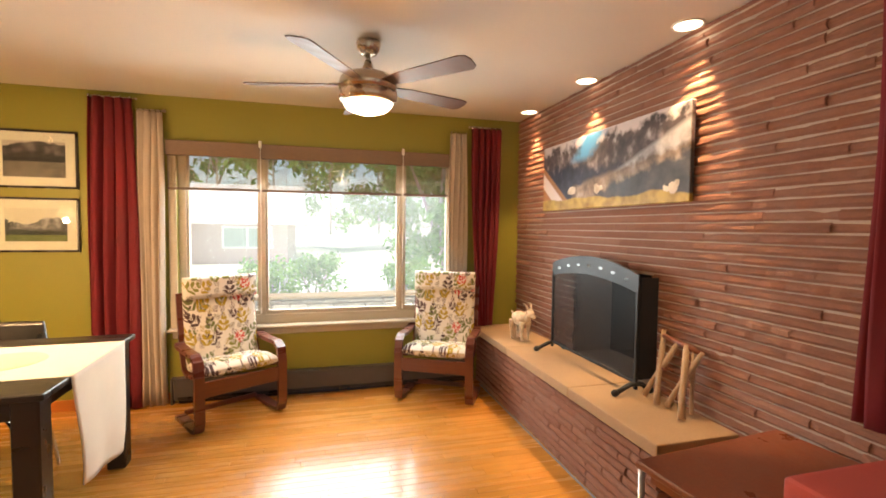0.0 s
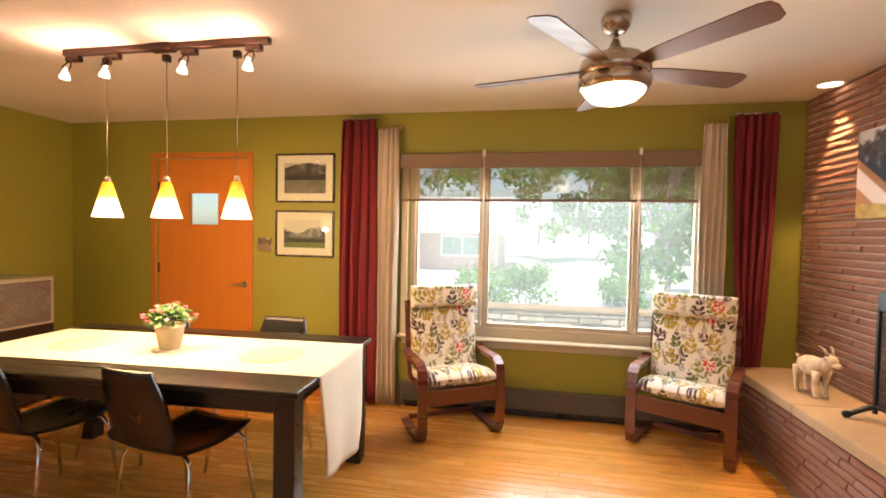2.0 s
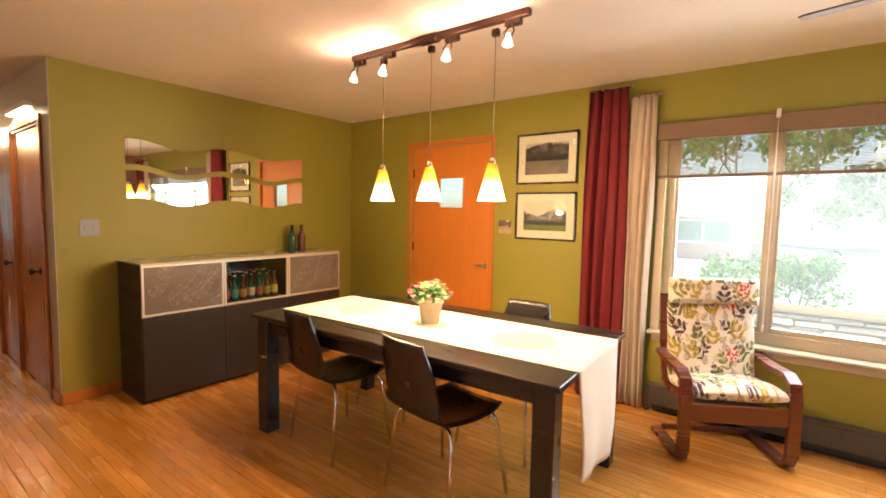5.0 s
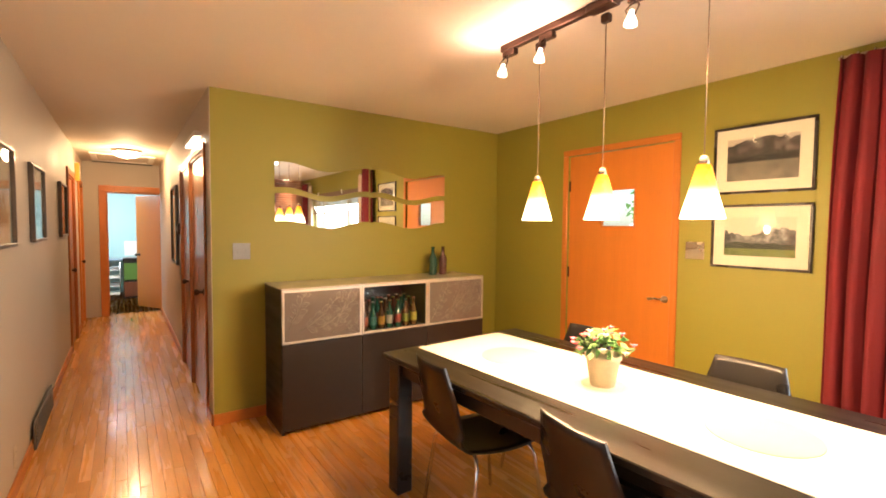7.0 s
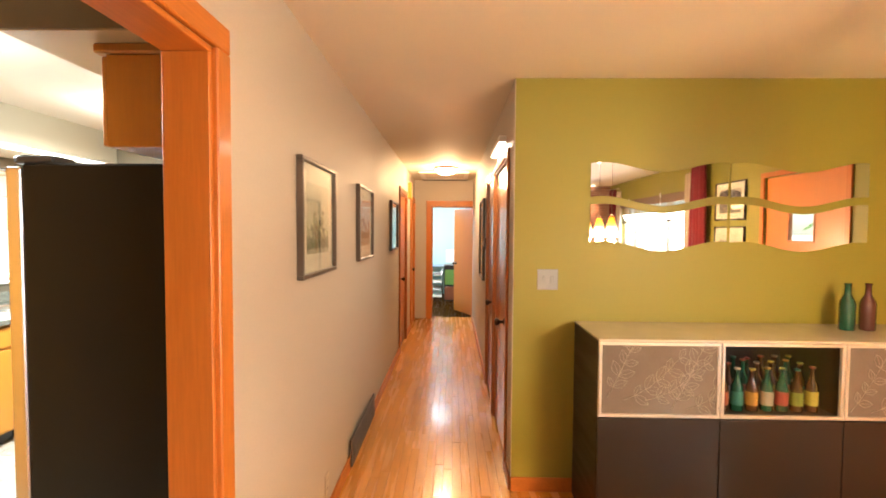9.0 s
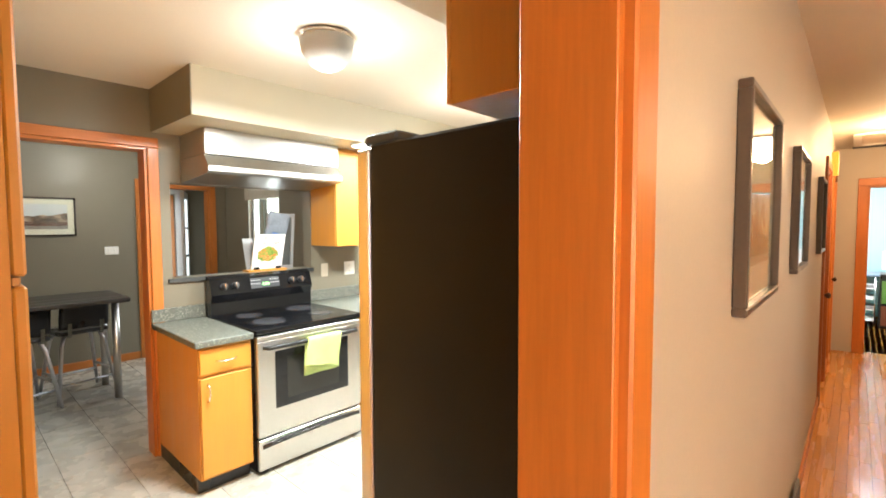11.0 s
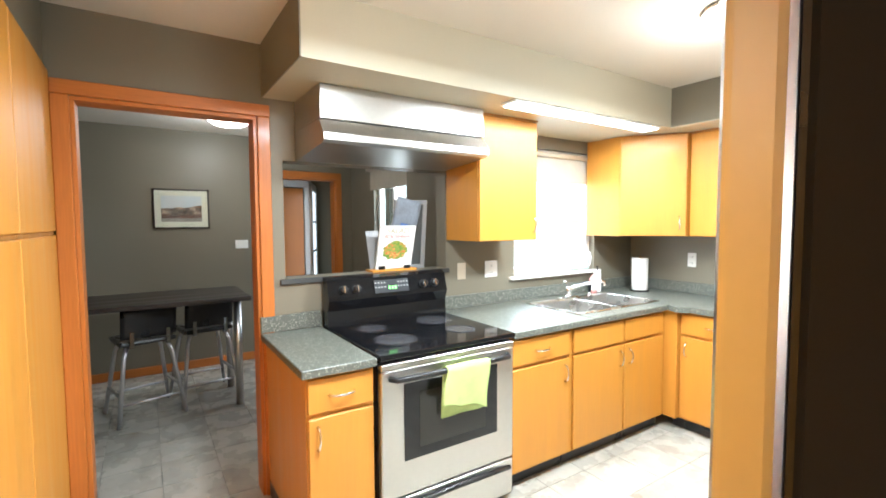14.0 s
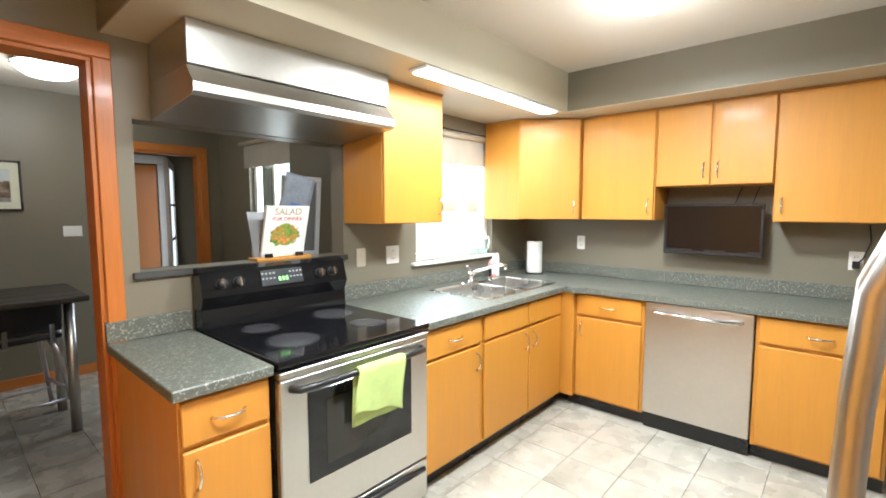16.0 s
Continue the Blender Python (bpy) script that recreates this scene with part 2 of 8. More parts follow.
# ---- mesh helpers ----
class B:
    """Collects shapes into one bmesh."""

    def __init__(self):
        self.bm = bmesh.new()

    def merge(self, src, m=None):
        if m is not None:
            bmesh.ops.transform(src, matrix=m, verts=src.verts)
        me = bpy.data.meshes.new("tmp")
        src.to_mesh(me)
        src.free()
        self.bm.from_mesh(me)
        bpy.data.meshes.remove(me)
        return self

    def box(self, x0, x1, y0, y1, z0, z1, bevel=0.0, m=None, seg=1):
        b = bmesh.new()
        bmesh.ops.create_cube(b, size=1)
        bmesh.ops.transform(b, matrix=Matrix.Translation(((x0 + x1) / 2, (y0 + y1) / 2, (z0 + z1) / 2)) @ Matrix.Diagonal((abs(x1 - x0), abs(y1 - y0), abs(z1 - z0), 1)), verts=b.verts)
        if bevel:
            bmesh.ops.bevel(b, geom=b.edges[:], offset=bevel, segments=seg, affect="EDGES", profile=0.6)
        return self.merge(b, m)

    def lathe(self, profile, seg=24, m=None, smooth=True):
        b = bmesh.new()
        rings = []
        for r, z in profile:
            if r < 1e-5:
                rings.append([b.verts.new((0, 0, z))])
            else:
                rings.append([b.verts.new((r * math.cos(2 * math.pi * i / seg), r * math.sin(2 * math.pi * i / seg), z)) for i in range(seg)])
        for a, c in zip(rings, rings[1:]):
            for i in range(seg):
                j = (i + 1) % seg
                vs = [a[i % len(a)], a[j % len(a)], c[j % len(c)], c[i % len(c)]]
                vs = list(dict.fromkeys(vs))
                if len(vs) > 2:
                    f = b.faces.new(vs)
                    f.smooth = smooth
        bmesh.ops.recalc_face_normals(b, faces=b.faces)
        return self.merge(b, m)

    def tube(self, pts, r, seg=8, m=None, flat=None, caps=True):
        """A round bar through pts; flat=(a, b) makes it a bar of that half-width and half-height."""
        b = bmesh.new()
        pts = [Vector(p) for p in pts]
        rings = []
        up0 = Vector((0, 0, 1))
        for i, p in enumerate(pts):
            d = (pts[min(i + 1, len(pts) - 1)] - pts[max(i - 1, 0)]).normalized()
            side = d.cross(up0)
            side = Vector((0, 1, 0)) if side.length < 1e-3 else side.normalized()
            if i and side.dot(last) < 0:
                side = -side
            last = side
            up = side.cross(d).normalized()
            rad = r[i] if isinstance(r, (list, tuple)) else r
            if flat:
                offs = [(-flat[0], -flat[1]), (flat[0], -flat[1]), (flat[0], flat[1]), (-flat[0], flat[1])]
            else:
                offs = [(rad * math.cos(2 * math.pi * k / seg), rad * math.sin(2 * math.pi * k / seg)) for k in range(seg)]
            rings.append([b.verts.new(p + side * u + up * v) for u, v in offs])
        k = len(rings[0])
        for a, c in zip(rings, rings[1:]):
            for i in range(k):
                f = b.faces.new((a[i], a[(i + 1) % k], c[(i + 1) % k], c[i]))
                f.smooth = not flat
        if caps:
            b.faces.new(rings[0])
            b.faces.new(rings[-1])
        bmesh.ops.recalc_face_normals(b, faces=b.faces)
        return self.merge(b, m)

    def prism(self, poly, z0, z1, m=None, bevel=0.0):
        """A polygon in x, y pulled from z0 to z1."""
        b = bmesh.new()
        lo = [b.verts.new((x, y, z0)) for x, y in poly]
        hi = [b.verts.new((x, y, z1)) for x, y in poly]
        b.faces.new(lo)
        b.faces.new(hi)
        for i in range(len(poly)):
            j = (i + 1) % len(poly)
            b.faces.new((lo[i], lo[j], hi[j], hi[i]))
        bmesh.ops.recalc_face_normals(b, faces=b.faces)
        if bevel:
            bmesh.ops.bevel(b, geom=b.edges[:], offset=bevel, segments=1, affect="EDGES")
        return self.merge(b, m)

    def sheet(self, fn, nu, nv, thick=0.0, m=None, smooth=True):
        """A sheet fn(u, v) -> point, u and v from 0 to 1, made solid by thick."""
        b = bmesh.new()
        grid = [[Vector(fn(i / nu, j / nv)) for j in range(nv + 1)] for i in range(nu + 1)]

        def normal(i, j):
            du = grid[min(i + 1, nu)][j] - grid[max(i - 1, 0)][j]
            dv = grid[i][min(j + 1, nv)] - grid[i][max(j - 1, 0)]
            return du.cross(dv).normalized()
        layers = []
        for off in ((0.5, -0.5) if thick else (0.0,)):
            layers.append([[b.verts.new(grid[i][j] + normal(i, j) * (off * thick)) for j in range(nv + 1)] for i in range(nu + 1)])
        for g in layers:
            for i in range(nu):
                for j in range(nv):
                    b.faces.new((g[i][j], g[i + 1][j], g[i + 1][j + 1], g[i][j + 1])).smooth = smooth
        if thick:
            a, c = layers
            rim = [(i, 0) for i in range(nu + 1)] + [(nu, j) for j in range(1, nv + 1)] + [(i, nv) for i in range(nu - 1, -1, -1)] + [(0, j) for j in range(nv - 1, 0, -1)]
            for (i, j), (k, q) in zip(rim, rim[1:] + rim[:1]):
                b.faces.new((a[i][j], a[k][q], c[k][q], c[i][j]))
        bmesh.ops.recalc_face_normals(b, faces=b.faces)
        return self.merge(b, m)

    def ball(self, r, place=(0, 0, 0), scale=(1, 1, 1), sub=2, m=None):
        b = bmesh.new()
        bmesh.ops.create_icosphere(b, subdivisions=sub, radius=r)
        bmesh.ops.transform(b, matrix=Matrix.Translation(place) @ Matrix.Diagonal((*scale, 1)), verts=b.verts)
        for f in b.faces:
            f.smooth = True
        return self.merge(b, m)


def mesh_of(b, mat):
    me = bpy.data.meshes.new("mesh")
    b.bm.to_mesh(me)
    b.bm.free()
    me.materials.append(mat)
    return me


def part(name, b, mat, parent, label=""):
    ob = new(name, mesh_of(b, mat))
    ob.parent = parent
    return tagged(ob, label)


def thing(name, label, category, m=None, group=""):
    ob = new(name)
    ob.empty_display_size = 0.1
    ob.matrix_world = m if m is not None else Matrix()
    return tagged(ob, label, category, group)


def solid(name, b, mat, label, category, m=None, group=""):
    ob = new(name, mesh_of(b, mat))
    if m is not None:
        ob.matrix_world = m
    return tagged(ob, label, category, group)


def structure(name, b, mat, label, category="wall"):
    return tagged(new(name, mesh_of(b, mat)), label, category, "", "structure")


def wall_boxes(axis, d0, d1, u0, u1, z0, z1, holes=()):
    """A wall slab between d0 and d1 across, u0 to u1 along, with holes (u0, u1, z0, z1) right through."""
    b = B()
    us = sorted({u0, u1, *[h[0] for h in holes], *[h[1] for h in holes]})
    for a, c in zip(us, us[1:]):
        mid = (a + c) / 2
        cuts = sorted((h[2], h[3]) for h in holes if h[0] < mid < h[1])
        z = z0
        spans = []
        for lo, hi in cuts:
            if lo > z:
                spans.append((z, lo))
            z = hi
        if z < z1:
            spans.append((z, z1))
        for lo, hi in spans:
            if axis == "y":
                b.box(a, c, d0, d1, lo, hi)
            else:
                b.box(d0, d1, a, c, lo, hi)
    return b

# ---- structure ----
CEIL = 2.44
N0, N1 = 4.02, 4.17          # window wall
W_LIV, E_LIV = -4.16, 2.13
HALL_S, HALL_N = 0.29, 1.31
KS, KN, KW, KE = -2.95, 0.17, -6.37, -1.68

structure("wall_north", wall_boxes("y", N0, N1, -4.30, 2.45, 0, CEIL, [(-3.215, -2.275, 0, 2.09), (-0.80, 1.50, 0.60, 2.08)]), M_GREEN, "olive green painted wall around the picture window")
structure("wall_west_dining", B().box(-4.30, W_LIV, 1.316, N0, 0, CEIL), M_GREEN, "olive green painted dining wall")
structure("wall_hall_north", wall_boxes("y", HALL_N, 1.37, -9.5, -4.3005, 0, CEIL, [(-5.28, -4.40, 0, 2.03), (-6.05, -5.36, 0, 2.03)]), M_TAUPE, "warm grey hallway wall with closet doors")
structure("wall_hall_south", wall_boxes("y", 0.23, HALL_S, -9.5, -1.62, 0, CEIL, [(-2.72, -1.90, 0, 2.05), (-7.95, -7.20, 0, 2.03), (-9.3, -8.72, 0, 2.03)]), M_TAUPE, "warm grey hallway wall with picture frames")
structure("wall_kitchen_north", wall_boxes("y", KN, 0.23, -6.45, -1.62, 0, CEIL, [(-2.72, -1.90, 0, 2.05)]), M_BROWN, "brown grey kitchen wall")
structure("wall_kitchen_east", wall_boxes("x", KE, -1.62, -6.0, KN, 0, CEIL), M_BROWN, "brown grey kitchen wall")
structure("wall_living_inner", wall_boxes("x", -1.62, -1.56, -2.2, HALL_S, 0, CEIL), M_TAUPE, "warm grey living room wall")
structure("wall_kitchen_west", wall_boxes("x", -6.47, KW, -3.07, KN, 0, CEIL), M_BROWN, "brown grey kitchen wall")
structure("wall_kitchen_south", wall_boxes("y", -3.07, KS, -6.47, -1.62, 0, CEIL, [(-3.115, -2.345, 0, 2.06), (-4.31, -3.245, 1.19, 1.84), (-5.85, -4.93, 1.09, 2.07)]), M_BROWN, "brown grey kitchen wall with pass-through opening")
structure("wall_nook_south", wall_boxes("y", -5.82, -5.70, -4.87, -1.62, 0, CEIL, [(-4.54, -3.80, 0, 2.02)]), M_BROWN, "brown grey breakfast nook wall")
structure("wall_nook_west", wall_boxes("x", -4.87, -4.75, -5.70, -3.07, 0, CEIL, [(-5.05, -4.30, 1.0, 2.05)]), M_BROWN, "brown grey breakfast nook wall")
structure("wall_back_porch", wall_boxes("y", -7.2, -7.1, -5.4, -2.9, 0, CEIL), M_BROWN, "brown grey back entry wall")
structure("wall_back_porch_west", wall_boxes("x", -5.4, -5.3, -7.1, -5.82, 0, CEIL), M_BROWN, "brown grey back entry wall")
structure("wall_back_porch_east", wall_boxes("x", -3.0, -2.9, -7.1, -5.82, 0, CEIL), M_BROWN, "brown grey back entry wall")
structure("wall_back_porch_north", wall_boxes("y", -5.82, -5.72, -5.4, -4.87, 0, CEIL), M_BROWN, "brown grey back entry wall")
# closes the room out of view; its opening is added
structure("wall_south", wall_boxes("y", -2.32, -2.2, -1.62, 2.45, 0, CEIL, [(-0.8, 1.6, 0.7, 2.05)]), M_TAUPE, "unseen warm grey living room wall with an added opening")
structure("wall_hall_end", wall_boxes("x", -9.62, -9.5, 0.23, 1.45, 0, CEIL, [(0.585, 1.34, 0, 1.985)]), M_TAUPE, "warm grey wall at the end of the hallway")
structure("wall_study_west", wall_boxes("x", -12.72, -12.6, -1.4, 3.0, 0, CEIL), M_TEAL, "pale blue study wall")
structure("wall_study_north", wall_boxes("y", 3.0, 3.1, -12.72, -9.62, 0, CEIL), M_TEAL, "pale blue study wall")
structure("wall_study_south", wall_boxes("y", -1.5, -1.4, -12.72, -9.62, 0, CEIL), M_TEAL, "pale blue study wall")
structure("wall_study_east", wall_boxes("x", -9.72, -9.62, -1.4, 3.0, 0, CEIL, [(0.585, 1.34, 0, 1.985)]), M_TEAL, "pale blue study wall")
# the rooms behind the hallway doors
structure("wall_bath", B().box(-9.5, -6.6, -1.2, -1.1, 0, CEIL).box(-6.6, -6.5, -1.1, 0.23, 0, CEIL).box(-9.6, -9.5, -1.1, 0.23, 0, CEIL), M_TAUPE, "plain wall of a side room")
structure("wall_closet", B().box(-6.2, -4.3, 2.0, 2.06, 0, CEIL).box(-6.26, -6.2, 1.37, 2.06, 0, CEIL), M_TAUPE, "plain closet wall")

structure("ceiling_living", B().box(-4.30, 2.45, 0.17, 4.17, CEIL, CEIL + 0.1), M_CEIL, "white painted ceiling", "ceiling")
structure("ceiling_hall", B().box(-9.62, -4.3005, 0.17, 2.1, CEIL, CEIL + 0.1), M_CEIL, "white painted hallway ceiling", "ceiling")
structure("ceiling_living_south", B().box(-1.62, 2.45, -2.32, 0.1695, CEIL, CEIL + 0.1), M_CEIL, "white painted ceiling", "ceiling")
structure("ceiling_kitchen", B().box(-6.47, -1.62, -3.07, 0.17, CEIL, CEIL + 0.1), M_CEIL, "white painted kitchen ceiling", "ceiling")
structure("ceiling_nook", B().box(-5.4, -1.62, -7.2, -3.07, CEIL, CEIL + 0.1), M_CEIL, "white painted nook ceiling", "ceiling")
structure("ceiling_study", B().box(-12.72, -9.62, -1.5, 3.1, CEIL, CEIL + 0.1).box(-9.6, -6.5, -1.2, 0.17, CEIL, CEIL + 0.1), M_CEIL, "white painted ceiling", "ceiling")

# soffits over the kitchen cabinets; the south one's pale colour holds painted-in lamplight
structure("soffit", B().box(-5.77, -3.15, KS, -2.235, 2.165, CEIL), M_SOFFIT_LIGHTENED, "kitchen soffit with the lamplight on its front put into the colour", "soffit")
# the end keeps the brown wall paint, without that lightening
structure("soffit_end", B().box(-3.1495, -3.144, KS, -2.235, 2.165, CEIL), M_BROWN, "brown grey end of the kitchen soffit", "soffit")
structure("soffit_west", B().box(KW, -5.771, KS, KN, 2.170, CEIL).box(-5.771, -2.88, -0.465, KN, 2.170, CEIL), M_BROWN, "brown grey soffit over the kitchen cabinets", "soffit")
structure("soffit_underside", B().box(KW, -5.775, KS, KN, 2.1645, 2.1695).box(-5.775, -2.884, -0.461, KN, 2.1645, 2.1695), M_SOFFIT_LIGHTENED, "pale underside of the kitchen soffit", "soffit")

# floors: slab, then strips and tiles laid on it at the end of the file
structure("floor", B().box(-12.72, 2.45, 0.17, 4.17, -0.12, -0.012).box(-12.72, -9.6, -1.5, 0.17, -0.12, -0.012).box(-12.72, -9.6, 4.17, 3.0, -0.12, -0.012)
          .box(-1.62, 2.45, -2.32, 0.17, -0.12, -0.012).box(-9.6, -6.5, -1.2, 0.17, -0.12, -0.012), M_BLACKWOOD, "oak strip floor", "floor")
structure("floor_kitchen", B().box(-6.47, -1.62, -3.07, 0.17, -0.12, -0.008).box(-5.4, -1.62, -7.2, -3.07, -0.12, -0.008), Mat("grout", (0.28, 0.265, 0.225), 0.8, bump=0.1).m, "stone-look tiled kitchen floor", "floor")


def casing(name, axis, face, out, u0, u1, top, width=0.07, depth=0.018, mat=None, head=None, jamb=None, label="orange varnished wooden door casing", foot=0.0):
    """Door trim on one wall face: two uprights and a head; jamb=(d0, d1) lines the opening."""
    mat, head = mat or M_TRIM, head or M_TRIMX
    d0, d1 = sorted((face, face + out * depth))
    ob = tagged(new(name), label, "door trim", "", "structure")

    def bx(a, c, lo, hi, e0, e1, bev=0.004):
        return B().box(a, c, e0, e1, lo, hi, bev) if axis == "y" else B().box(e0, e1, a, c, lo, hi, bev)
    part("upright", bx(u0 - width, u0, foot, top, d0, d1), mat, ob)
    part("upright", bx(u1, u1 + width, foot, top, d0, d1), mat, ob)
    part("head", bx(u0 - width, u1 + width, top + 0.001, top + width, d0, d1), head, ob)
    if jamb:
        part("jamb", bx(u0, u0 + 0.018, 0, top - 0.018, jamb[0], jamb[1], 0.002), mat, ob)
        part("jamb", bx(u1 - 0.018, u1, 0, top - 0.018, jamb[0], jamb[1], 0.002), mat, ob)
        part("jamb_head", bx(u0, u1, top - 0.0175, top, jamb[0], jamb[1], 0.002), head, ob)
    return ob


casing("trim_front_door", "y", N0, -1, -3.215, -2.275, 2.09, 0.05, 0.016)
casing("trim_kitchen_door", "y", HALL_S, 1, -2.72, -1.90, 2.05, 0.075, 0.02, jamb=(0.165, 0.295))
casing("trim_kitchen_door_inside", "y", KN, -1, -2.72, -1.90, 2.05, 0.075, 0.018)
casing("trim_nook_door", "y", KS, 1, -3.115, -2.345, 2.06, 0.065, 0.02, jamb=(-3.075, -2.945))
casing("trim_nook_door_far", "y", -5.70, 1, -4.54, -3.80, 2.02, 0.075, 0.02, jamb=(-5.825, -5.695))
casing("trim_hall_end", "x", -9.5, 1, 0.585, 1.34, 1.985, 0.09, 0.02, mat=M_TRIM, jamb=(-9.725, -9.495))
casing("trim_hall_south_door", "y", HALL_S, 1, -7.95, -7.20, 2.03, 0.075, 0.02, mat=M_HALLWOOD, head=M_HALLWOOD, jamb=(0.225, 0.295))
casing("trim_hall_south_far_door", "y", HALL_S, 1, -9.3, -8.72, 2.03, 0.075, 0.02, jamb=(0.225, 0.295))
casing("trim_hall_closet", "y", HALL_N, -1, -5.28, -4.40, 2.03, 0.05, 0.018, mat=M_HALLWOOD, head=M_HALLWOOD, jamb=(1.305, 1.375))
casing("trim_hall_closet_far", "y", HALL_N, -1, -6.05, -5.36, 2.03, 0.05, 0.018, mat=M_HALLWOOD, head=M_HALLWOOD, jamb=(1.305, 1.375))


def baseboard(name, x0, x1, y0, y1, mat=None, h=0.085):
    structure(name, B().box(x0, x1, y0, y1, 0, h, 0.004), mat or M_TRIMX, "orange varnished wooden baseboard", "baseboard")


baseboard("baseboard", W_LIV, W_LIV + 0.014, 1.31, N0)
baseboard("baseboard_north", -2.22, -0.86, N0 - 0.014, N0)
baseboard("baseboard_north_corner", -4.14, -3.27, N0 - 0.014, N0)
baseboard("baseboard_hall_south", -7.12, -2.80, HALL_S, HALL_S + 0.014)
baseboard("baseboard_hall_south_far", -8.64, -8.03, HALL_S, HALL_S + 0.014)
baseboard("baseboard_hall_north", -9.5, -6.11, HALL_N - 0.014, HALL_N)
baseboard("baseboard_hall_corner", -4.34, W_LIV, HALL_N - 0.014, HALL_N, M_HALLWOOD)
baseboard("baseboard_nook", -3.72, -1.69, -5.70, -5.686)
baseboard("baseboard_nook_west", -4.75, -4.736, -5.68, -3.08)

# corner bead where hallway and dining wall meet
structure("wall_hall_corner", B().box(-4.30, W_LIV - 0.002, HALL_N, 1.3155, 0, CEIL), M_TAUPE, "warm grey painted return of the hallway corner")

# ---- living room: big things ----
# stone wall with hearth: core walls, bricks come last
M_MORTAR = Mat("pale_grey_mortar", (0.46, 0.38, 0.32), 0.9, vary=0.15, bump=0.3).m
structure("wall_east", wall_boxes("x", E_LIV + 0.006, 2.45, -2.32, N0, 0, CEIL, [(2.15, 2.98, 0.513, 1.17), (-1.6, 0.5, 0.7, 2.05)]), M_MORTAR, "narrow red-brown brick wall with deep raked joints")
structure("wall_firebox", B().box(2.45, 2.9, 2.10, 2.15, 0.4, 1.25).box(2.45, 2.9, 2.98, 3.03, 0.4, 1.25).box(2.85, 2.9, 2.15, 2.98, 0.4, 1.25).box(2.15, 2.9, 2.15, 2.98, 0.42, 0.50).box(2.45, 2.9, 2.15, 2.98, 1.17, 1.25), Mat("sooty_firebox", (0.012, 0.011, 0.010), 0.9, vary=0.3, bump=0.3).m, "soot-black firebox lining")


def armchair(m, group):
    M_SEAT = M_FLORAL
    ch = thing("armchair", "bentwood armchair with white floral cushion by the window", "armchair", m, group)
    # local: front is -y, width along x
    for s in (-1, 1):
        x = 0.295 * s
        # one bent strip: foot runner, front post, arm, back
        pts = [(x, 0.07, 0.02), (x, -0.05, 0.018), (x, -0.25, 0.018), (x, -0.32, 0.03), (x, -0.345, 0.09), (x, -0.345, 0.40), (x, -0.325, 0.50), (x, -0.27, 0.535),
               (x, -0.12, 0.535), (x, 0.02, 0.545), (x, 0.06, 0.56)]
        part("side_frame", B().tube(pts, 0.02, flat=(0.033, 0.014)), M_WALNUT, ch)
        back = [(x * 0.90, -0.28, 0.375), (x * 0.90, -0.05, 0.345), (x * 0.90, 0.03, 0.37), (x * 0.90, 0.085, 0.52), (x * 0.90, 0.15, 0.92)]
        part("seat_rail", B().tube(back, 0.02, flat=(0.025, 0.012)), M_WALNUT, ch)
    part("front_rail", B().box(-0.27, 0.27, -0.352, -0.332, 0.255, 0.365, 0.006), M_WALNUT, ch)
    part("rear_rail", B().box(-0.27, 0.27, 0.045, 0.067, 0.02, 0.06, 0.006), M_WALNUT, ch)
    part("mid_rail", B().box(-0.27, 0.27, 0.075, 0.097, 0.44, 0.49, 0.006), M_WALNUT, ch)

    def curve(v):
        p = [Vector((0, -0.345, 0.415)), Vector((0, -0.20, 0.420)), Vector((0, -0.03, 0.40)), Vector((0, 0.02, 0.45)), Vector((0, 0.05, 0.65)), Vector((0, 0.085, 0.87)), Vector((0, 0.105, 1.04))]
        f = v * (len(p) - 1)
        i = min(int(f), len(p) - 2)
        f -= i
        a, b, c, d = p[max(i - 1, 0)], p[i], p[i + 1], p[min(i + 2, len(p) - 1)]
        return 0.5 * ((2 * b) + (c - a) * f + (2 * a - 5 * b + 4 * c - d) * f * f + (3 * b - a - 3 * c + d) * f ** 3)

    def pad(v0, v1, half, thick, puff, out_by=0.0):
        bm = bmesh.new()
        nv, nu = 26, 12
        grid = []
        for j in range(nv + 1):
            v = v0 + (v1 - v0) * j / nv
            c = curve(v)
            t = (curve(min(v + 0.01, 1)) - curve(max(v - 0.01, 0))).normalized()
            nrm = Vector((0, -t.z, t.y))
            ends = min(1.0, 4.5 * min(j, nv - j) / nv + 0.35)
            ring = []
            for i in range(2 * nu):
                a = 2 * math.pi * i / (2 * nu)
                ca, sa = math.cos(a), math.sin(a)
                px = half * math.copysign(abs(ca) ** 0.35, ca)
                pz = thick * ends * math.copysign(abs(sa) ** 0.75, sa) * (1 + puff * math.sin(v * 37 + px * 9))
                ring.append(bm.verts.new(c + nrm * (pz + out_by) + Vector((px, 0, 0))))
            grid.append(ring)
        k = 2 * nu
        for a, b in zip(grid, grid[1:]):
            for i in range(k):
                bm.faces.new((a[i], a[(i + 1) % k], b[(i + 1) % k], b[i])).smooth = True
        bm.faces.new(grid[0])
        bm.faces.new(grid[-1])
        bmesh.ops.recalc_face_normals(bm, faces=bm.faces)
        out = B()
        out.merge(bm)
        return out
    part("seat_cushion", pad(0.0, 0.40, 0.275, 0.045, 0.05), M_SEAT, ch)
    part("back_cushion", pad(0.41, 0.86, 0.265, 0.042, 0.05), M_SEAT, ch)
    part("headrest", pad(0.835, 1.0, 0.272, 0.055, 0.03, 0.045), M_SEAT, ch)
    return ch


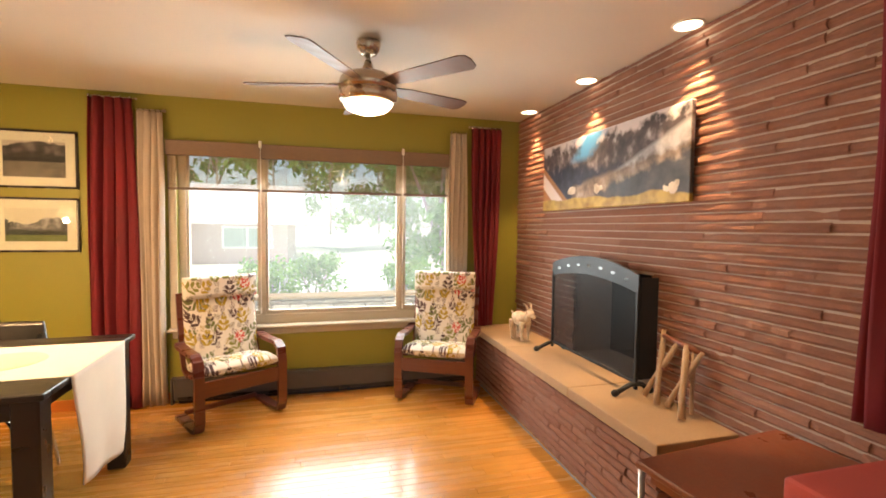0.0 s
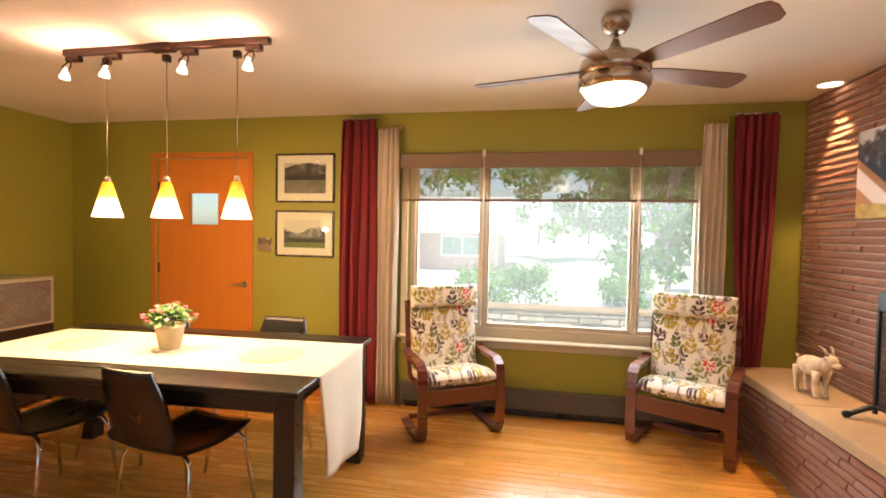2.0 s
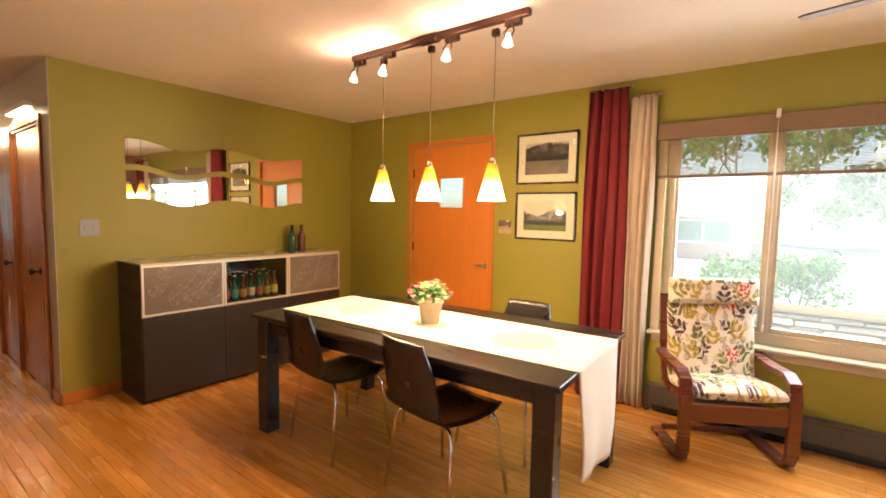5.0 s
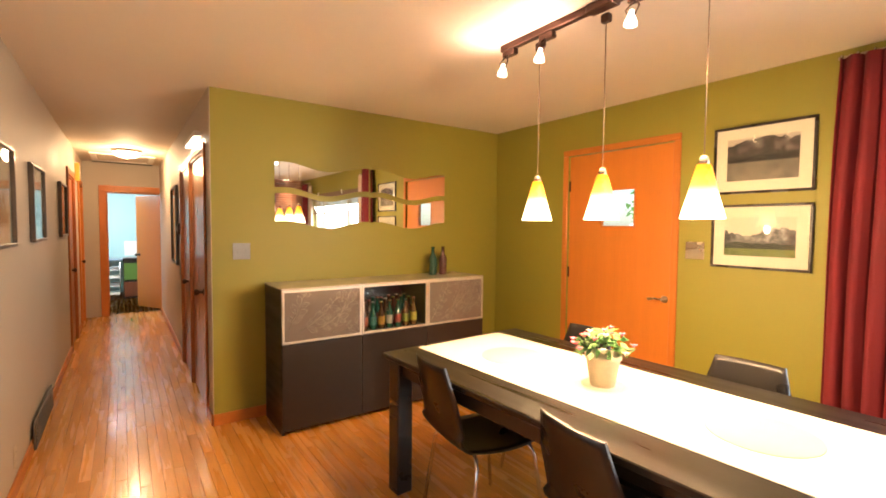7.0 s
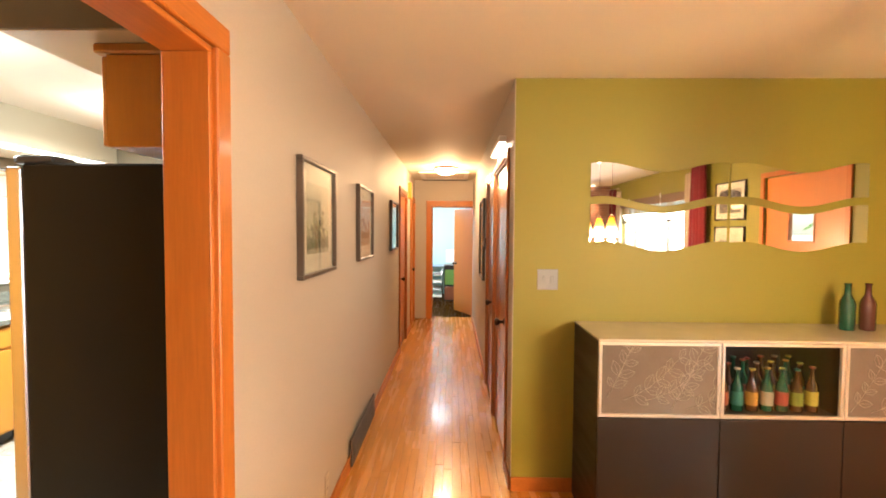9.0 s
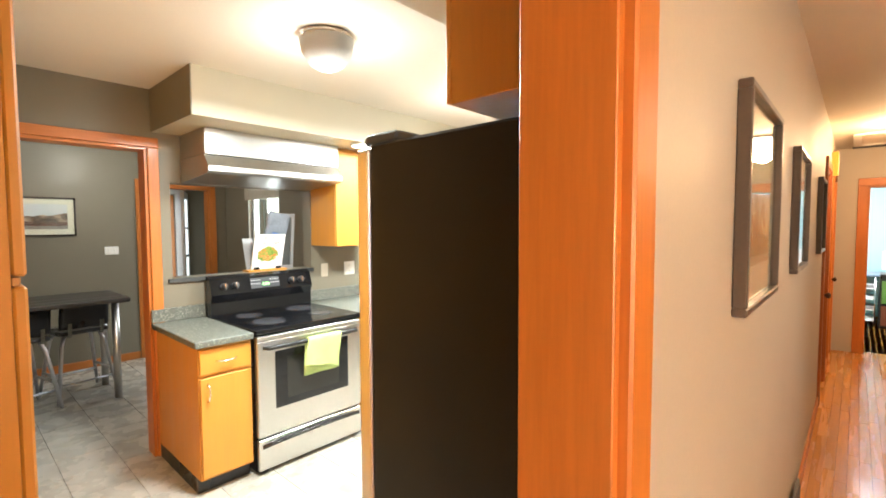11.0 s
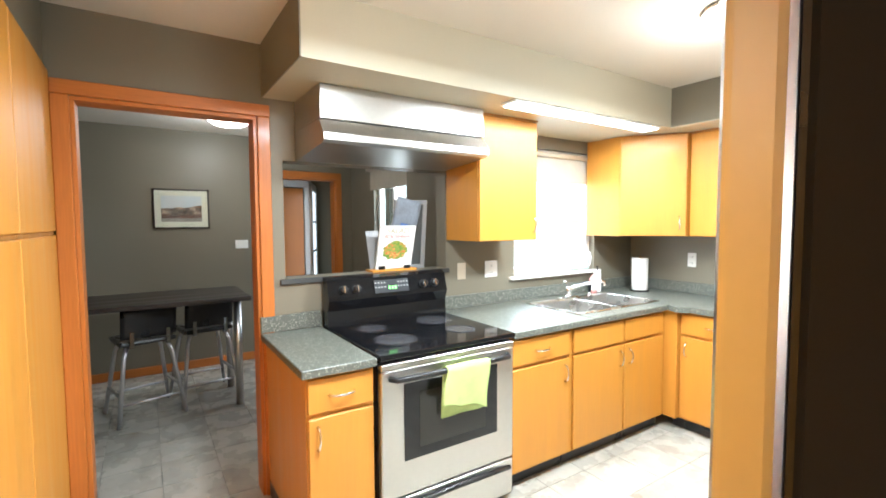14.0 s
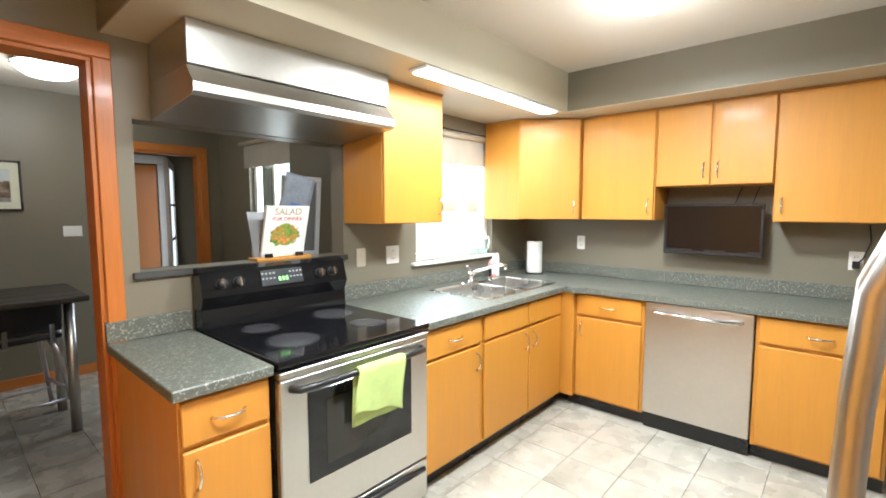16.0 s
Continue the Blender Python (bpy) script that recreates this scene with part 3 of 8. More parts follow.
def floral():
    """White cotton printed with leafy sprigs, tulip heads, twigs and red berries."""
    w = Mat("white_floral_cotton", (0.76, 0.71, 0.62), 0.8, vary=0.04, scale=9, fine=300, bump=0.1)
    x, y, z, v = w.coords()
    comb = w.tree.nodes.new("ShaderNodeCombineXYZ")
    w.tree.links.new(x, comb.inputs[0])
    w.tree.links.new(w.math("ADD", w.math("MULTIPLY", y, -0.9), z), comb.inputs[1])

    def cells(scale, shift, loose):
        """Cell colour (three random numbers) and the place within the cell in metres, turned at random."""
        mp = w.tree.nodes.new("ShaderNodeMapping")
        mp.inputs["Location"].default_value = (shift, shift * 1.7, 0)
        w.tree.links.new(comb.outputs[0], mp.inputs["Vector"])
        vo = w.tree.nodes.new("ShaderNodeTexVoronoi")
        vo.voronoi_dimensions = "2D"
        vo.inputs["Scale"].default_value, vo.inputs["Randomness"].default_value = scale, loose
        w.tree.links.new(mp.outputs[0], vo.inputs["Vector"])
        loc = w.tree.nodes.new("ShaderNodeVectorMath")
        loc.operation = "SUBTRACT"
        w.tree.links.new(mp.outputs[0], loc.inputs[0])
        w.tree.links.new(vo.outputs["Position"], loc.inputs[1])
        sc = w.tree.nodes.new("ShaderNodeSeparateColor")
        w.tree.links.new(vo.outputs["Color"], sc.inputs[0])
        sp = w.tree.nodes.new("ShaderNodeSeparateXYZ")
        w.tree.links.new(loc.outputs[0], sp.inputs[0])
        ang = w.math("MULTIPLY", w.math("SUBTRACT", sc.outputs[2], 0.5), 2.2)
        ca, sa = w.math("COSINE", ang), w.math("SINE", ang)
        a = w.math("SUBTRACT", w.math("MULTIPLY", sp.outputs[0], ca), w.math("MULTIPLY", sp.outputs[1], sa))
        b = w.math("ADD", w.math("MULTIPLY", sp.outputs[0], sa), w.math("MULTIPLY", sp.outputs[1], ca))
        return sc, a, b

    colour = w.colour
    # sprigs: pairs of slanted leaves along a stem (large, then fine twigs), the widest near the foot
    for scale, shift, half, reach, pitch, fat, share, cols in (
            (17.0, 5.3, 0.026, 0.026, 0.0105, 0.22, 0.25, ((0.10, 0.055, 0.045), (0.16, 0.12, 0.04), (0.13, 0.065, 0.05), (0.42, 0.30, 0.05))),
            (8.8, 9.7, 0.050, 0.040, 0.034, 0.34, 0.35, ((0.10, 0.05, 0.045), (0.36, 0.27, 0.03), (0.17, 0.19, 0.07), (0.075, 0.04, 0.035))),
            (7.6, 0.0, 0.060, 0.052, 0.040, 0.40, 0.10, ((0.43, 0.30, 0.02), (0.16, 0.17, 0.05), (0.085, 0.045, 0.04), (0.24, 0.24, 0.05)))):
        sc, a, b = cells(scale, shift, 0.55)
        side = w.math("ABSOLUTE", a)
        along = w.math("DIVIDE", w.math("SUBTRACT", b, w.math("MULTIPLY", side, 0.75)), pitch)
        q = w.math("ABSOLUTE", w.math("SUBTRACT", w.math("FRACT", along), 0.5))
        taper = w.math("MULTIPLY", w.math("SUBTRACT", 1.05, w.math("DIVIDE", w.math("ABSOLUTE", w.math("ADD", b, half * 0.25)), half * 1.25)), reach)
        part_out = w.math("MINIMUM", w.math("DIVIDE", side, w.math("MAXIMUM", taper, 0.001)), 1.0)
        blade = w.math("LESS_THAN", q, w.math("MULTIPLY", w.math("SINE", w.math("MULTIPLY", part_out, math.pi)), fat))
        stem = w.math("LESS_THAN", side, 0.0016)
        inside = w.math("LESS_THAN", w.math("ABSOLUTE", b), half)
        keep = w.math("MULTIPLY", w.math("MULTIPLY", w.math("MAXIMUM", blade, stem), inside), w.math("GREATER_THAN", sc.outputs[1], share))
        pick = w.ramp(sc.outputs[0], [(0.0, cols[0]), (0.3, cols[1]), (0.52, cols[2]), (0.78, cols[3])], "CONSTANT")
        colour = w.blend(keep, colour, pick)
    # berry heads: a round bunch of small red dots in a few cells
    sc, a, b = cells(7.0, 2.9, 0.5)
    bunch = w.math("LESS_THAN", w.math("ADD", w.math("MULTIPLY", a, a), w.math("MULTIPLY", b, b)), 0.0016)
    few = w.math("GREATER_THAN", sc.outputs[1], 0.76)
    dots = w.tree.nodes.new("ShaderNodeTexVoronoi")
    dots.voronoi_dimensions = "2D"
    dots.inputs["Scale"].default_value = 62
    w.tree.links.new(comb.outputs[0], dots.inputs["Vector"])
    dot = w.math("LESS_THAN", dots.outputs["Distance"], 0.42)
    patch = w.math("MULTIPLY", bunch, few)
    colour = w.blend(patch, colour, w.colour)
    colour = w.blend(w.math("MULTIPLY", patch, dot), colour, (0.62, 0.03, 0.02))
    w.paint(colour)
    return w.m


M_FLORAL = floral()
armchair(pose(-0.415, 3.755, 0, 0, 0, 31), "armchairs at the window")
armchair(pose(1.34, 3.80, 0, 0, 0, -28), "armchairs at the window")


def dining_table(m):
    t = thing("dining_table", "long black-brown wooden dining table set with runner", "dining table", m)
    part("tabletop", B().box(-1.015, 1.015, -0.525, 0.525, 0.742, 0.77, 0.004), M_BLACKWOOD, t)
    for s in (-1, 1):
        part("apron", B().box(-0.93, 0.93, s * 0.46 - 0.012, s * 0.46 + 0.012, 0.655, 0.741, 0.002), M_BLACKWOOD, t)
        part("apron", B().box(s * 0.93 - 0.012, s * 0.93 + 0.012, -0.44, 0.44, 0.655, 0.741, 0.002), M_BLACKWOOD, t)
        for q in (-1, 1):
            part("leg", B().box(s * 0.94 - 0.048, s * 0.94 + 0.048, q * 0.45 - 0.048, q * 0.45 + 0.048, 0, 0.7415, 0.006), M_BLACKWOOD, t)


TABLE = pose(-1.775, 2.525, 0, 0, 0, 2.5)
dining_table(TABLE)


def dining_chair(m):
    c = thing("dining_chair", "black moulded plywood dining chair on chrome legs", "chair", m, "chairs round the table")

    def shell(u, v):
        # v: front edge of seat to top of the back; front is +y
        w = 0.205 if v < 0.45 else 0.205 - 0.02 * math.sin((v - 0.45) / 0.55 * math.pi) - (0.06 * max(0, v - 0.8) / 0.2)
        if v < 0.10:
            w *= 0.90 + v
        a = min(max((v - 0.42) / 0.18, 0), 1)
        y = 0.21 - v * 0.92 if v < 0.42 else 0.21 - 0.386 - 0.075 * math.sin(a * math.pi / 2) - max(0, v - 0.6) * 0.19
        z = 0.455 - 0.02 * math.sin(min(v, 0.42) / 0.42 * math.pi) if v < 0.42 else 0.455 + 0.075 * (1 - math.cos(a * math.pi / 2)) + max(0, v - 0.6) * 0.80
        e = 2 * u - 1
        dish = 0.022 * e * e
        if v > 0.6:
            y += dish
        else:
            z += dish * 0.6
        return Vector((w * math.copysign(abs(e) ** 0.9, e), y, z))
    part("shell", B().sheet(shell, 10, 26, 0.011), M_CHAIR, c)
    for s in (-1, 1):
        for q, yy in ((1, 0.15), (-1, -0.17)):
            part("leg", B().tube([(s * 0.10, yy * 0.8, 0.436), (s * 0.175, yy * 0.95, 0.425), (s * 0.20, yy, 0.39), (s * 0.235, yy + q * 0.05, 0.004)], 0.0095, 10), M_CHROME, c)
        part("seat_bracket", B().tube([(s * 0.10, 0.13, 0.432), (s * 0.10, -0.14, 0.432)], 0.009), M_CHROME, c)
    return c


M_CHAIR = Mat("black_lacquered_plywood", (0.010, 0.008, 0.007), 0.32, vary=0.1, scale=4, fine=60).m
ch0 = dining_chair(pose(-2.235, 2.25, 0, 0, 0, -7))
copy_thing(ch0, pose(-1.41, 2.24, 0, 0, 0, -9))
copy_thing(ch0, pose(-1.43, 2.88, 0, 0, 0, 182))
copy_thing(ch0, pose(-2.32, 2.86, 0, 0, 0, 180))

# sideboard
def sideboard():
    x1, x0, y0, y1, top = -3.70, -4.145, 1.675, 3.465, 1.03
    s = thing("sideboard", "dark sideboard with etched glass doors and pale glass top", "sideboard")
    part("side_panel", B().box(x0, x1 - 0.02, y0, y0 + 0.018, 0.0, top - 0.012, 0.001), M_ESPRESSO, s)
    part("side_panel", B().box(x0, x1 - 0.02, y1 - 0.018, y1, 0, top - 0.012, 0.001), M_ESPRESSO, s)
    part("back_panel", B().box(x0, x0 + 0.01, y0 + 0.018, y1 - 0.018, 0, top - 0.012), M_ESPRESSO, s)
    for z0, z1, nm in ((0.02, 0.04, "bottom"), (0.63, 0.65, "shelf"), (top - 0.03, top - 0.012, "top_panel")):
        part(nm, B().box(x0 + 0.01, x1 - 0.02, y0 + 0.018, y1 - 0.018, z0, z1), M_ESPRESSO, s)
    for yd in (0.586, 1.186):
        for z0, z1 in ((0.04, 0.63), (0.65, top - 0.03)):
            part("divider", B().box(x0 + 0.01, x1 - 0.02, y0 + yd, y0 + yd + 0.018, z0, z1), M_ESPRESSO, s)
    part("glass_top", B().box(x0, x1, y0 - 0.002, y1 + 0.002, top - 0.011, top, 0.002), M_TOPGLASS, s, "pale grey-cream glass top")
    w = (y1 - y0) / 3
    for i in range(3):
        a, c = y0 + i * w + 0.002, y0 + (i + 1) * w - 0.002
        part("lower_door", B().box(x1 - 0.018, x1, a, c, 0.03, 0.636, 0.002), M_ESPRESSO, s)
        d = new("glass_door")
        d.parent = s
        f = 0.016
        part("door_frame", B().box(x1 - 0.02, x1, a, c, 0.642, 0.642 + f, 0.002).box(x1 - 0.02, x1, a, c, top - 0.014 - f, top - 0.014, 0.002).box(x1 - 0.02, x1, a, a + f, 0.642 + f, top - 0.014 - f, 0.002).box(x1 - 0.02, x1, c - f, c, 0.642 + f, top - 0.014 - f, 0.002), M_ALU, d, "pale aluminium frame")
        if i == 1:
            part("clear_pane", B().box(x1 - 0.012, x1 - 0.008, a + f, c - f, 0.642 + f, top - 0.014 - f), M_GLASS, d).visible_shadow = False
        else:
            part("etched_pane", B().box(x1 - 0.012, x1 - 0.008, a + f, c - f, 0.642 + f, top - 0.014 - f), M_ETCH, d, "taupe glass etched with leaves")
            leaf = B()
            rnd = random.Random(5 + i)
            at = lambda yy, zz: (x1 - 0.0075, min(max(yy, a + f), c - f), min(max(zz, 0.66), 0.995))
            for k in range(6):
                ys, zs, lean = a + 0.04 + k * 0.10 + rnd.uniform(-0.02, 0.02), 0.665 + rnd.uniform(0, 0.10), rnd.uniform(0.35, 1.3)
                stem = [(ys + 0.30 * u * math.cos(lean), zs + 0.30 * u * math.sin(lean + 0.5 * u - 0.2)) for u in (0, 0.2, 0.4, 0.6, 0.8, 1.0)]
                leaf.tube([at(*p) for p in stem], 0.0018, 4)
                for q, (yc, zc) in enumerate(stem[1:]):
                    for turn in (-0.85, 0.75):
                        ang, ln = lean + turn + rnd.uniform(-0.2, 0.2), rnd.uniform(0.055, 0.085)
                        for side in (-1, 0, 1):
                            leaf.tube([at(yc + ln * u * math.cos(ang) - side * 0.26 * ln * math.sin(math.pi * u) * math.sin(ang), zc + ln * u * math.sin(ang) + side * 0.26 * ln * math.sin(math.pi * u) * math.cos(ang)) for u in (0, 0.15, 0.35, 0.6, 0.85, 1.0)], 0.0012 if side else 0.0009, 4)
            part("etched_leaves", leaf, M_ETCHLINE, d, "pale etched leaf outlines")
    return s


M_TOPGLASS = Mat("pale_glass_top", (0.50, 0.46, 0.38), 0.12, vary=0.04, spec=0.6).m
M_ALU = Mat("pale_aluminium", (0.62, 0.58, 0.52), 0.35, 0.6, vary=0.05).m
M_ETCH = Mat("taupe_glass", (0.145, 0.122, 0.102), 0.14, vary=0.12, scale=8).m
M_ETCHLINE = Mat("etched_line", (0.27, 0.23, 0.195), 0.4, vary=0.05).m
sideboard()

# hearth: brick base with flagstone slabs
M_FLAG = Mat("tan_sandstone_slab", (0.36, 0.24, 0.135), 0.75, vary=0.14, scale=4, fine=90, bump=0.18).m
hearth = tagged(new("hearth", mesh_of(B().box(1.755, 2.149, 1.645, N0 - 0.003, 0, 0.45), M_MORTAR)), "raised brick hearth with tan sandstone slabs", "hearth", "", "structure")
for a, c in ((1.565, 2.29), (2.295, 3.20), (3.205, 4.015)):
    part("slab", B().box(1.685, 2.128, a, c, 0.452, 0.513, 0.008, seg=2), M_FLAG, hearth, "tan sandstone slab")

# ---- kitchen: big things ----
def bar_pull(b, p, along, length=0.10, out=(0, 1, 0), r=0.0045):
    p, a, o = Vector(p), Vector(along), Vector(out)
    h = length / 2
    pts = [p - a * h, p - a * h * 0.85 + o * 0.018, p - a * h * 0.4 + o * 0.028, p + o * 0.03, p + a * h * 0.4 + o * 0.028, p + a * h * 0.85 + o * 0.018, p + a * h]
    return b.tube(pts, [r * 1.5, r, r * 1.1, r * 1.25, r * 1.1, r, r * 1.5], 8)


def base_cabinet(name, axis, front, back, u0, u1, cols, label, drawer=True, top=0.865):
    """A floor cabinet. axis y: front faces +y; axis x: front faces +x. cols: edges of the doors; each with a drawer above."""
    c = thing(name, label, "cabinet", None, "kitchen base cabinets")

    def bx(b, a0, a1, d0, d1, z0, z1, bev=0.0):
        return b.box(a0, a1, min(d0, d1), max(d0, d1), z0, z1, bev) if axis == "y" else b.box(min(d0, d1), max(d0, d1), a0, a1, z0, z1, bev)
    part("body", bx(B(), u0, u1, back, front - 0.02, 0.09, top if drawer else 0.70), M_MAPLE, c)
    if not drawer:
        part("front_rail", bx(B(), u0, u1, front - 0.045, front - 0.02, 0.701, top), M_MAPLE, c)
    part("toe_kick", bx(B(), u0, u1, back, front - 0.07, 0.0, 0.09), M_BLACK, c, "black recessed toe kick")
    out = (0, 1, 0) if axis == "y" else (1, 0, 0)
    along = (1, 0, 0) if axis == "y" else (0, 1, 0)
    for a, e, hinge in cols:
        lo, hi = min(a, e) + 0.006, max(a, e) - 0.006
        mid = (lo + hi) / 2
        d = part("door", bx(B(), lo, hi, front - 0.019, front, 0.105, 0.685, 0.004), M_MAPLE, c)
        hu = lo + 0.04 if hinge < 0 else hi - 0.04
        pt = (hu, front, 0.60) if axis == "y" else (front, hu, 0.60)
        part("handle", bar_pull(B(), pt, (0, 0, 1), 0.10, out), M_CHROME, d, "chrome bar handle")
        w = part("drawer", bx(B(), lo, hi, front - 0.019, front, 0.705, 0.85, 0.004), M_MAPLE, c)
        pt = (mid, front, 0.775) if axis == "y" else (front, mid, 0.775)
        if drawer:
            part("handle", bar_pull(B(), pt, along, 0.11, out), M_CHROME, w, "chrome bar handle")
    return c


CF = -2.205     # counter cabinets' front, south run
base_cabinet("base_cabinet", "y", CF, KS + 0.004, -3.435, -3.13, [(-3.435, -3.13, 1)], "honey maple base cabinet beside the stove")
base_cabinet("base_cabinet", "y", CF, KS + 0.004, -4.71, -4.245, [(-4.71, -4.245, -1)], "honey maple base cabinet with drawer beside the stove")
base_cabinet("sink_cabinet", "y", CF, KS + 0.004, -5.72, -4.72, [(-5.235, -4.74, -1), (-5.69, -5.24, 1)], "honey maple sink cabinet with two doors", drawer=False)
WF = -5.75
part("corner_filler", B().box(-5.79, -5.722, -2.29, -2.128, 0.09, 0.864, 0.002), M_MAPLE, bpy.data.objects["sink_cabinet"])
base_cabinet("base_cabinet", "x", WF, KW + 0.004, -2.20, -1.645, [(-2.12, -1.655, -1)], "honey maple base cabinet beside the dishwasher")
base_cabinet("base_cabinet", "x", WF, KW + 0.004, -1.03, -0.46, [(-1.02, -0.47, 1)], "honey maple base cabinet beside the dishwasher")


def counter_mat():
    w = Mat("dark_grey_green_laminate", (0.105, 0.112, 0.094), 0.42, vary=0.12, scale=60, fine=260)
    sp = w.noise(120, 3)
    k = w.tree.nodes.new("ShaderNodeMapRange")
    k.inputs["From Min"].default_value, k.inputs["From Max"].default_value = 0.55, 0.66
    w.tree.links.new(sp, k.inputs["Value"])
    w.paint(w.blend(k.outputs[0], w.colour, (0.30, 0.31, 0.26)))
    return w.m


M_COUNTER = counter_mat()
wt = thing("worktop", "dark speckled grey-green laminate worktop with backsplash", "worktop")
part("slab", B().box(-3.437, -3.105, KS + 0.003, -2.18, 0.867, 0.905, 0.004), M_COUNTER, wt)
part("slab", B().box(-4.90, -4.243, KS + 0.003, -2.18, 0.867, 0.905, 0.004).box(-5.70, -4.902, -2.30, -2.18, 0.867, 0.905, 0.004).box(-5.80, -4.902, KS + 0.003, -2.80, 0.867, 0.905, 0.002)
     .prism([(KW + 0.003, KS + 0.003), (-5.80, KS + 0.003), (-5.80, -2.302), (-5.702, -2.302), (-5.702, -2.18), (-5.66, -2.10), (-5.725, -2.04), (-5.725, -0.45), (KW + 0.003, -0.45)], 0.867, 0.905), M_COUNTER, wt)
part("backsplash", B().box(-3.437, -3.105, KS + 0.003, KS + 0.022, 0.906, 0.995, 0.003), M_COUNTER, wt)
part("backsplash", B().box(KW + 0.003, -4.243, KS + 0.003, KS + 0.022, 0.906, 0.995, 0.003), M_COUNTER, wt)
part("backsplash", B().box(KW + 0.003, KW + 0.022, KS + 0.024, -0.45, 0.906, 0.995, 0.003), M_COUNTER, wt)


def wall_cabinet(name, axis, front, back, u0, u1, z0, z1, cols, label):
    c = thing(name, label, "cabinet", None, "kitchen wall cabinets")

    def bx(b, a0, a1, d0, d1, q0, q1, bev=0.0):
        return b.box(a0, a1, min(d0, d1), max(d0, d1), q0, q1, bev) if axis == "y" else b.box(min(d0, d1), max(d0, d1), a0, a1, q0, q1, bev)
    part("body", bx(B(), u0, u1, back, front - 0.02, z0, z1, 0.002), M_MAPLE, c)
    out = (0, 1, 0) if axis == "y" else (1, 0, 0)
    for a, e, hinge in cols:
        lo, hi = min(a, e) + 0.003, max(a, e) - 0.003
        d = part("door", bx(B(), lo, hi, front - 0.019, front, z0 + 0.002, z1 - 0.012, 0.004), M_MAPLE, c)
        hu = lo + 0.035 if hinge < 0 else hi - 0.035
        pt = (hu, front, z0 + 0.10) if axis == "y" else (front, hu, z0 + 0.10)
        part("handle", bar_pull(B(), pt, (0, 0, 1), 0.10, out), M_CHROME, d, "chrome bar handle")
    part("cornice", bx(B(), u0, u1, back, front + 0.006, z1 - 0.010, z1, 0.002), M_MAPLE_EDGE, c)
    return c


UT = 2.163
wall_cabinet("wall_cabinet", "y", -2.58, KS + 0.003, -4.80, -4.315, 1.38, UT, [(-4.80, -4.315, -1)], "honey maple wall cabinet beside the range hood")
UX = -6.05
wall_cabinet("wall_cabinet", "x", UX, KW + 0.003, -2.245, -1.70, 1.385, UT, [(-2.24, -1.705, 1)], "honey maple wall cabinet over the counter")
wall_cabinet("short_wall_cabinet", "x", UX, KW + 0.003, -1.698, -1.018, 1.62, UT, [(-1.695, -1.36, 1), (-1.355, -1.02, -1)], "short honey maple wall cabinet over the television")
wall_cabinet("wall_cabinet", "x", UX, KW + 0.003, -1.016, -0.47, 1.385, UT, [(-1.013, -0.475, -1)], "honey maple wall cabinet over the counter")
# corner cabinet with a slanted door
cc = thing("corner_wall_cabinet", "honey maple corner wall cabinet with slanted door", "cabinet", None, "kitchen wall cabinets")
A, C = Vector((-5.745, -2.63, 0)), Vector((-6.03, -2.25, 0))
part("body", B().prism([(KW + 0.003, KS + 0.003), (-5.745, KS + 0.003), (-5.745, -2.63), (-6.03, -2.25), (KW + 0.003, -2.25)], 1.385, UT), M_MAPLE, cc)
dirv = (C - A).normalized()
nrm = Vector((-dirv.y, dirv.x, 0))
nrm = nrm if nrm.x > 0 else -nrm
mdoor = Matrix(((dirv.x, nrm.x, 0, A.x), (dirv.y, nrm.y, 0, A.y), (0, 0, 1, 0), (0, 0, 0, 1)))
ln = (C - A).length
cd = part("door", B().box(0.006, ln - 0.006, 0.001, 0.02, 1.387, UT - 0.012, 0.004, mdoor), M_MAPLE, cc)
part("handle", bar_pull(B(), mdoor @ Vector((ln - 0.05, 0.02, 1.485)), (0, 0, 1), 0.10, tuple(nrm)), M_CHROME, cd, "chrome bar handle")

# tall cabinets on the east side
TALLX = -2.28
for y0, y1, cols in ((-1.02, -0.50, [(-1.02, -0.73, 1), (-0.73, -0.50, -1)]), (-1.51, -1.022, [(-1.51, -1.022, 1)]), (-2.25, -1.512, [(-2.25, -1.512, 1)]), (-2.945, -2.252, [(-2.945, -2.252, -1)])):
    tc = thing("tall_cabinet", "honey maple full-height pantry cabinet with plain doors", "cabinet", None, "tall pantry cabinets")
    part("body", B().box(TALLX + 0.02, KE - 0.003, y0, y1, 0.09, 2.165), M_MAPLE, tc)
    part("toe_kick", B().box(TALLX + 0.07, KE - 0.003, y0, y1, 0, 0.089), M_BLACK, tc, "black recessed toe kick")
    for a, e, hinge in cols:
        part("upper_door", B().box(TALLX, TALLX + 0.019, a + 0.003, e - 0.003, 1.470, 2.155, 0.004), M_MAPLE, tc)
        part("lower_door", B().box(TALLX, TALLX + 0.019, a + 0.003, e - 0.003, 0.10, 1.453, 0.004), M_MAPLE, tc)
        part("rail", B().box(TALLX + 0.008, TALLX + 0.0195, a + 0.003, e - 0.003, 1.454, 1.469, 0.002), M_MAPLE_EDGE, tc)
structure("soffit_east", B().box(TALLX + 0.015, KE, KS, KN, 2.168, CEIL), M_BROWN, "brown grey soffit over the pantry cabinets", "soffit")


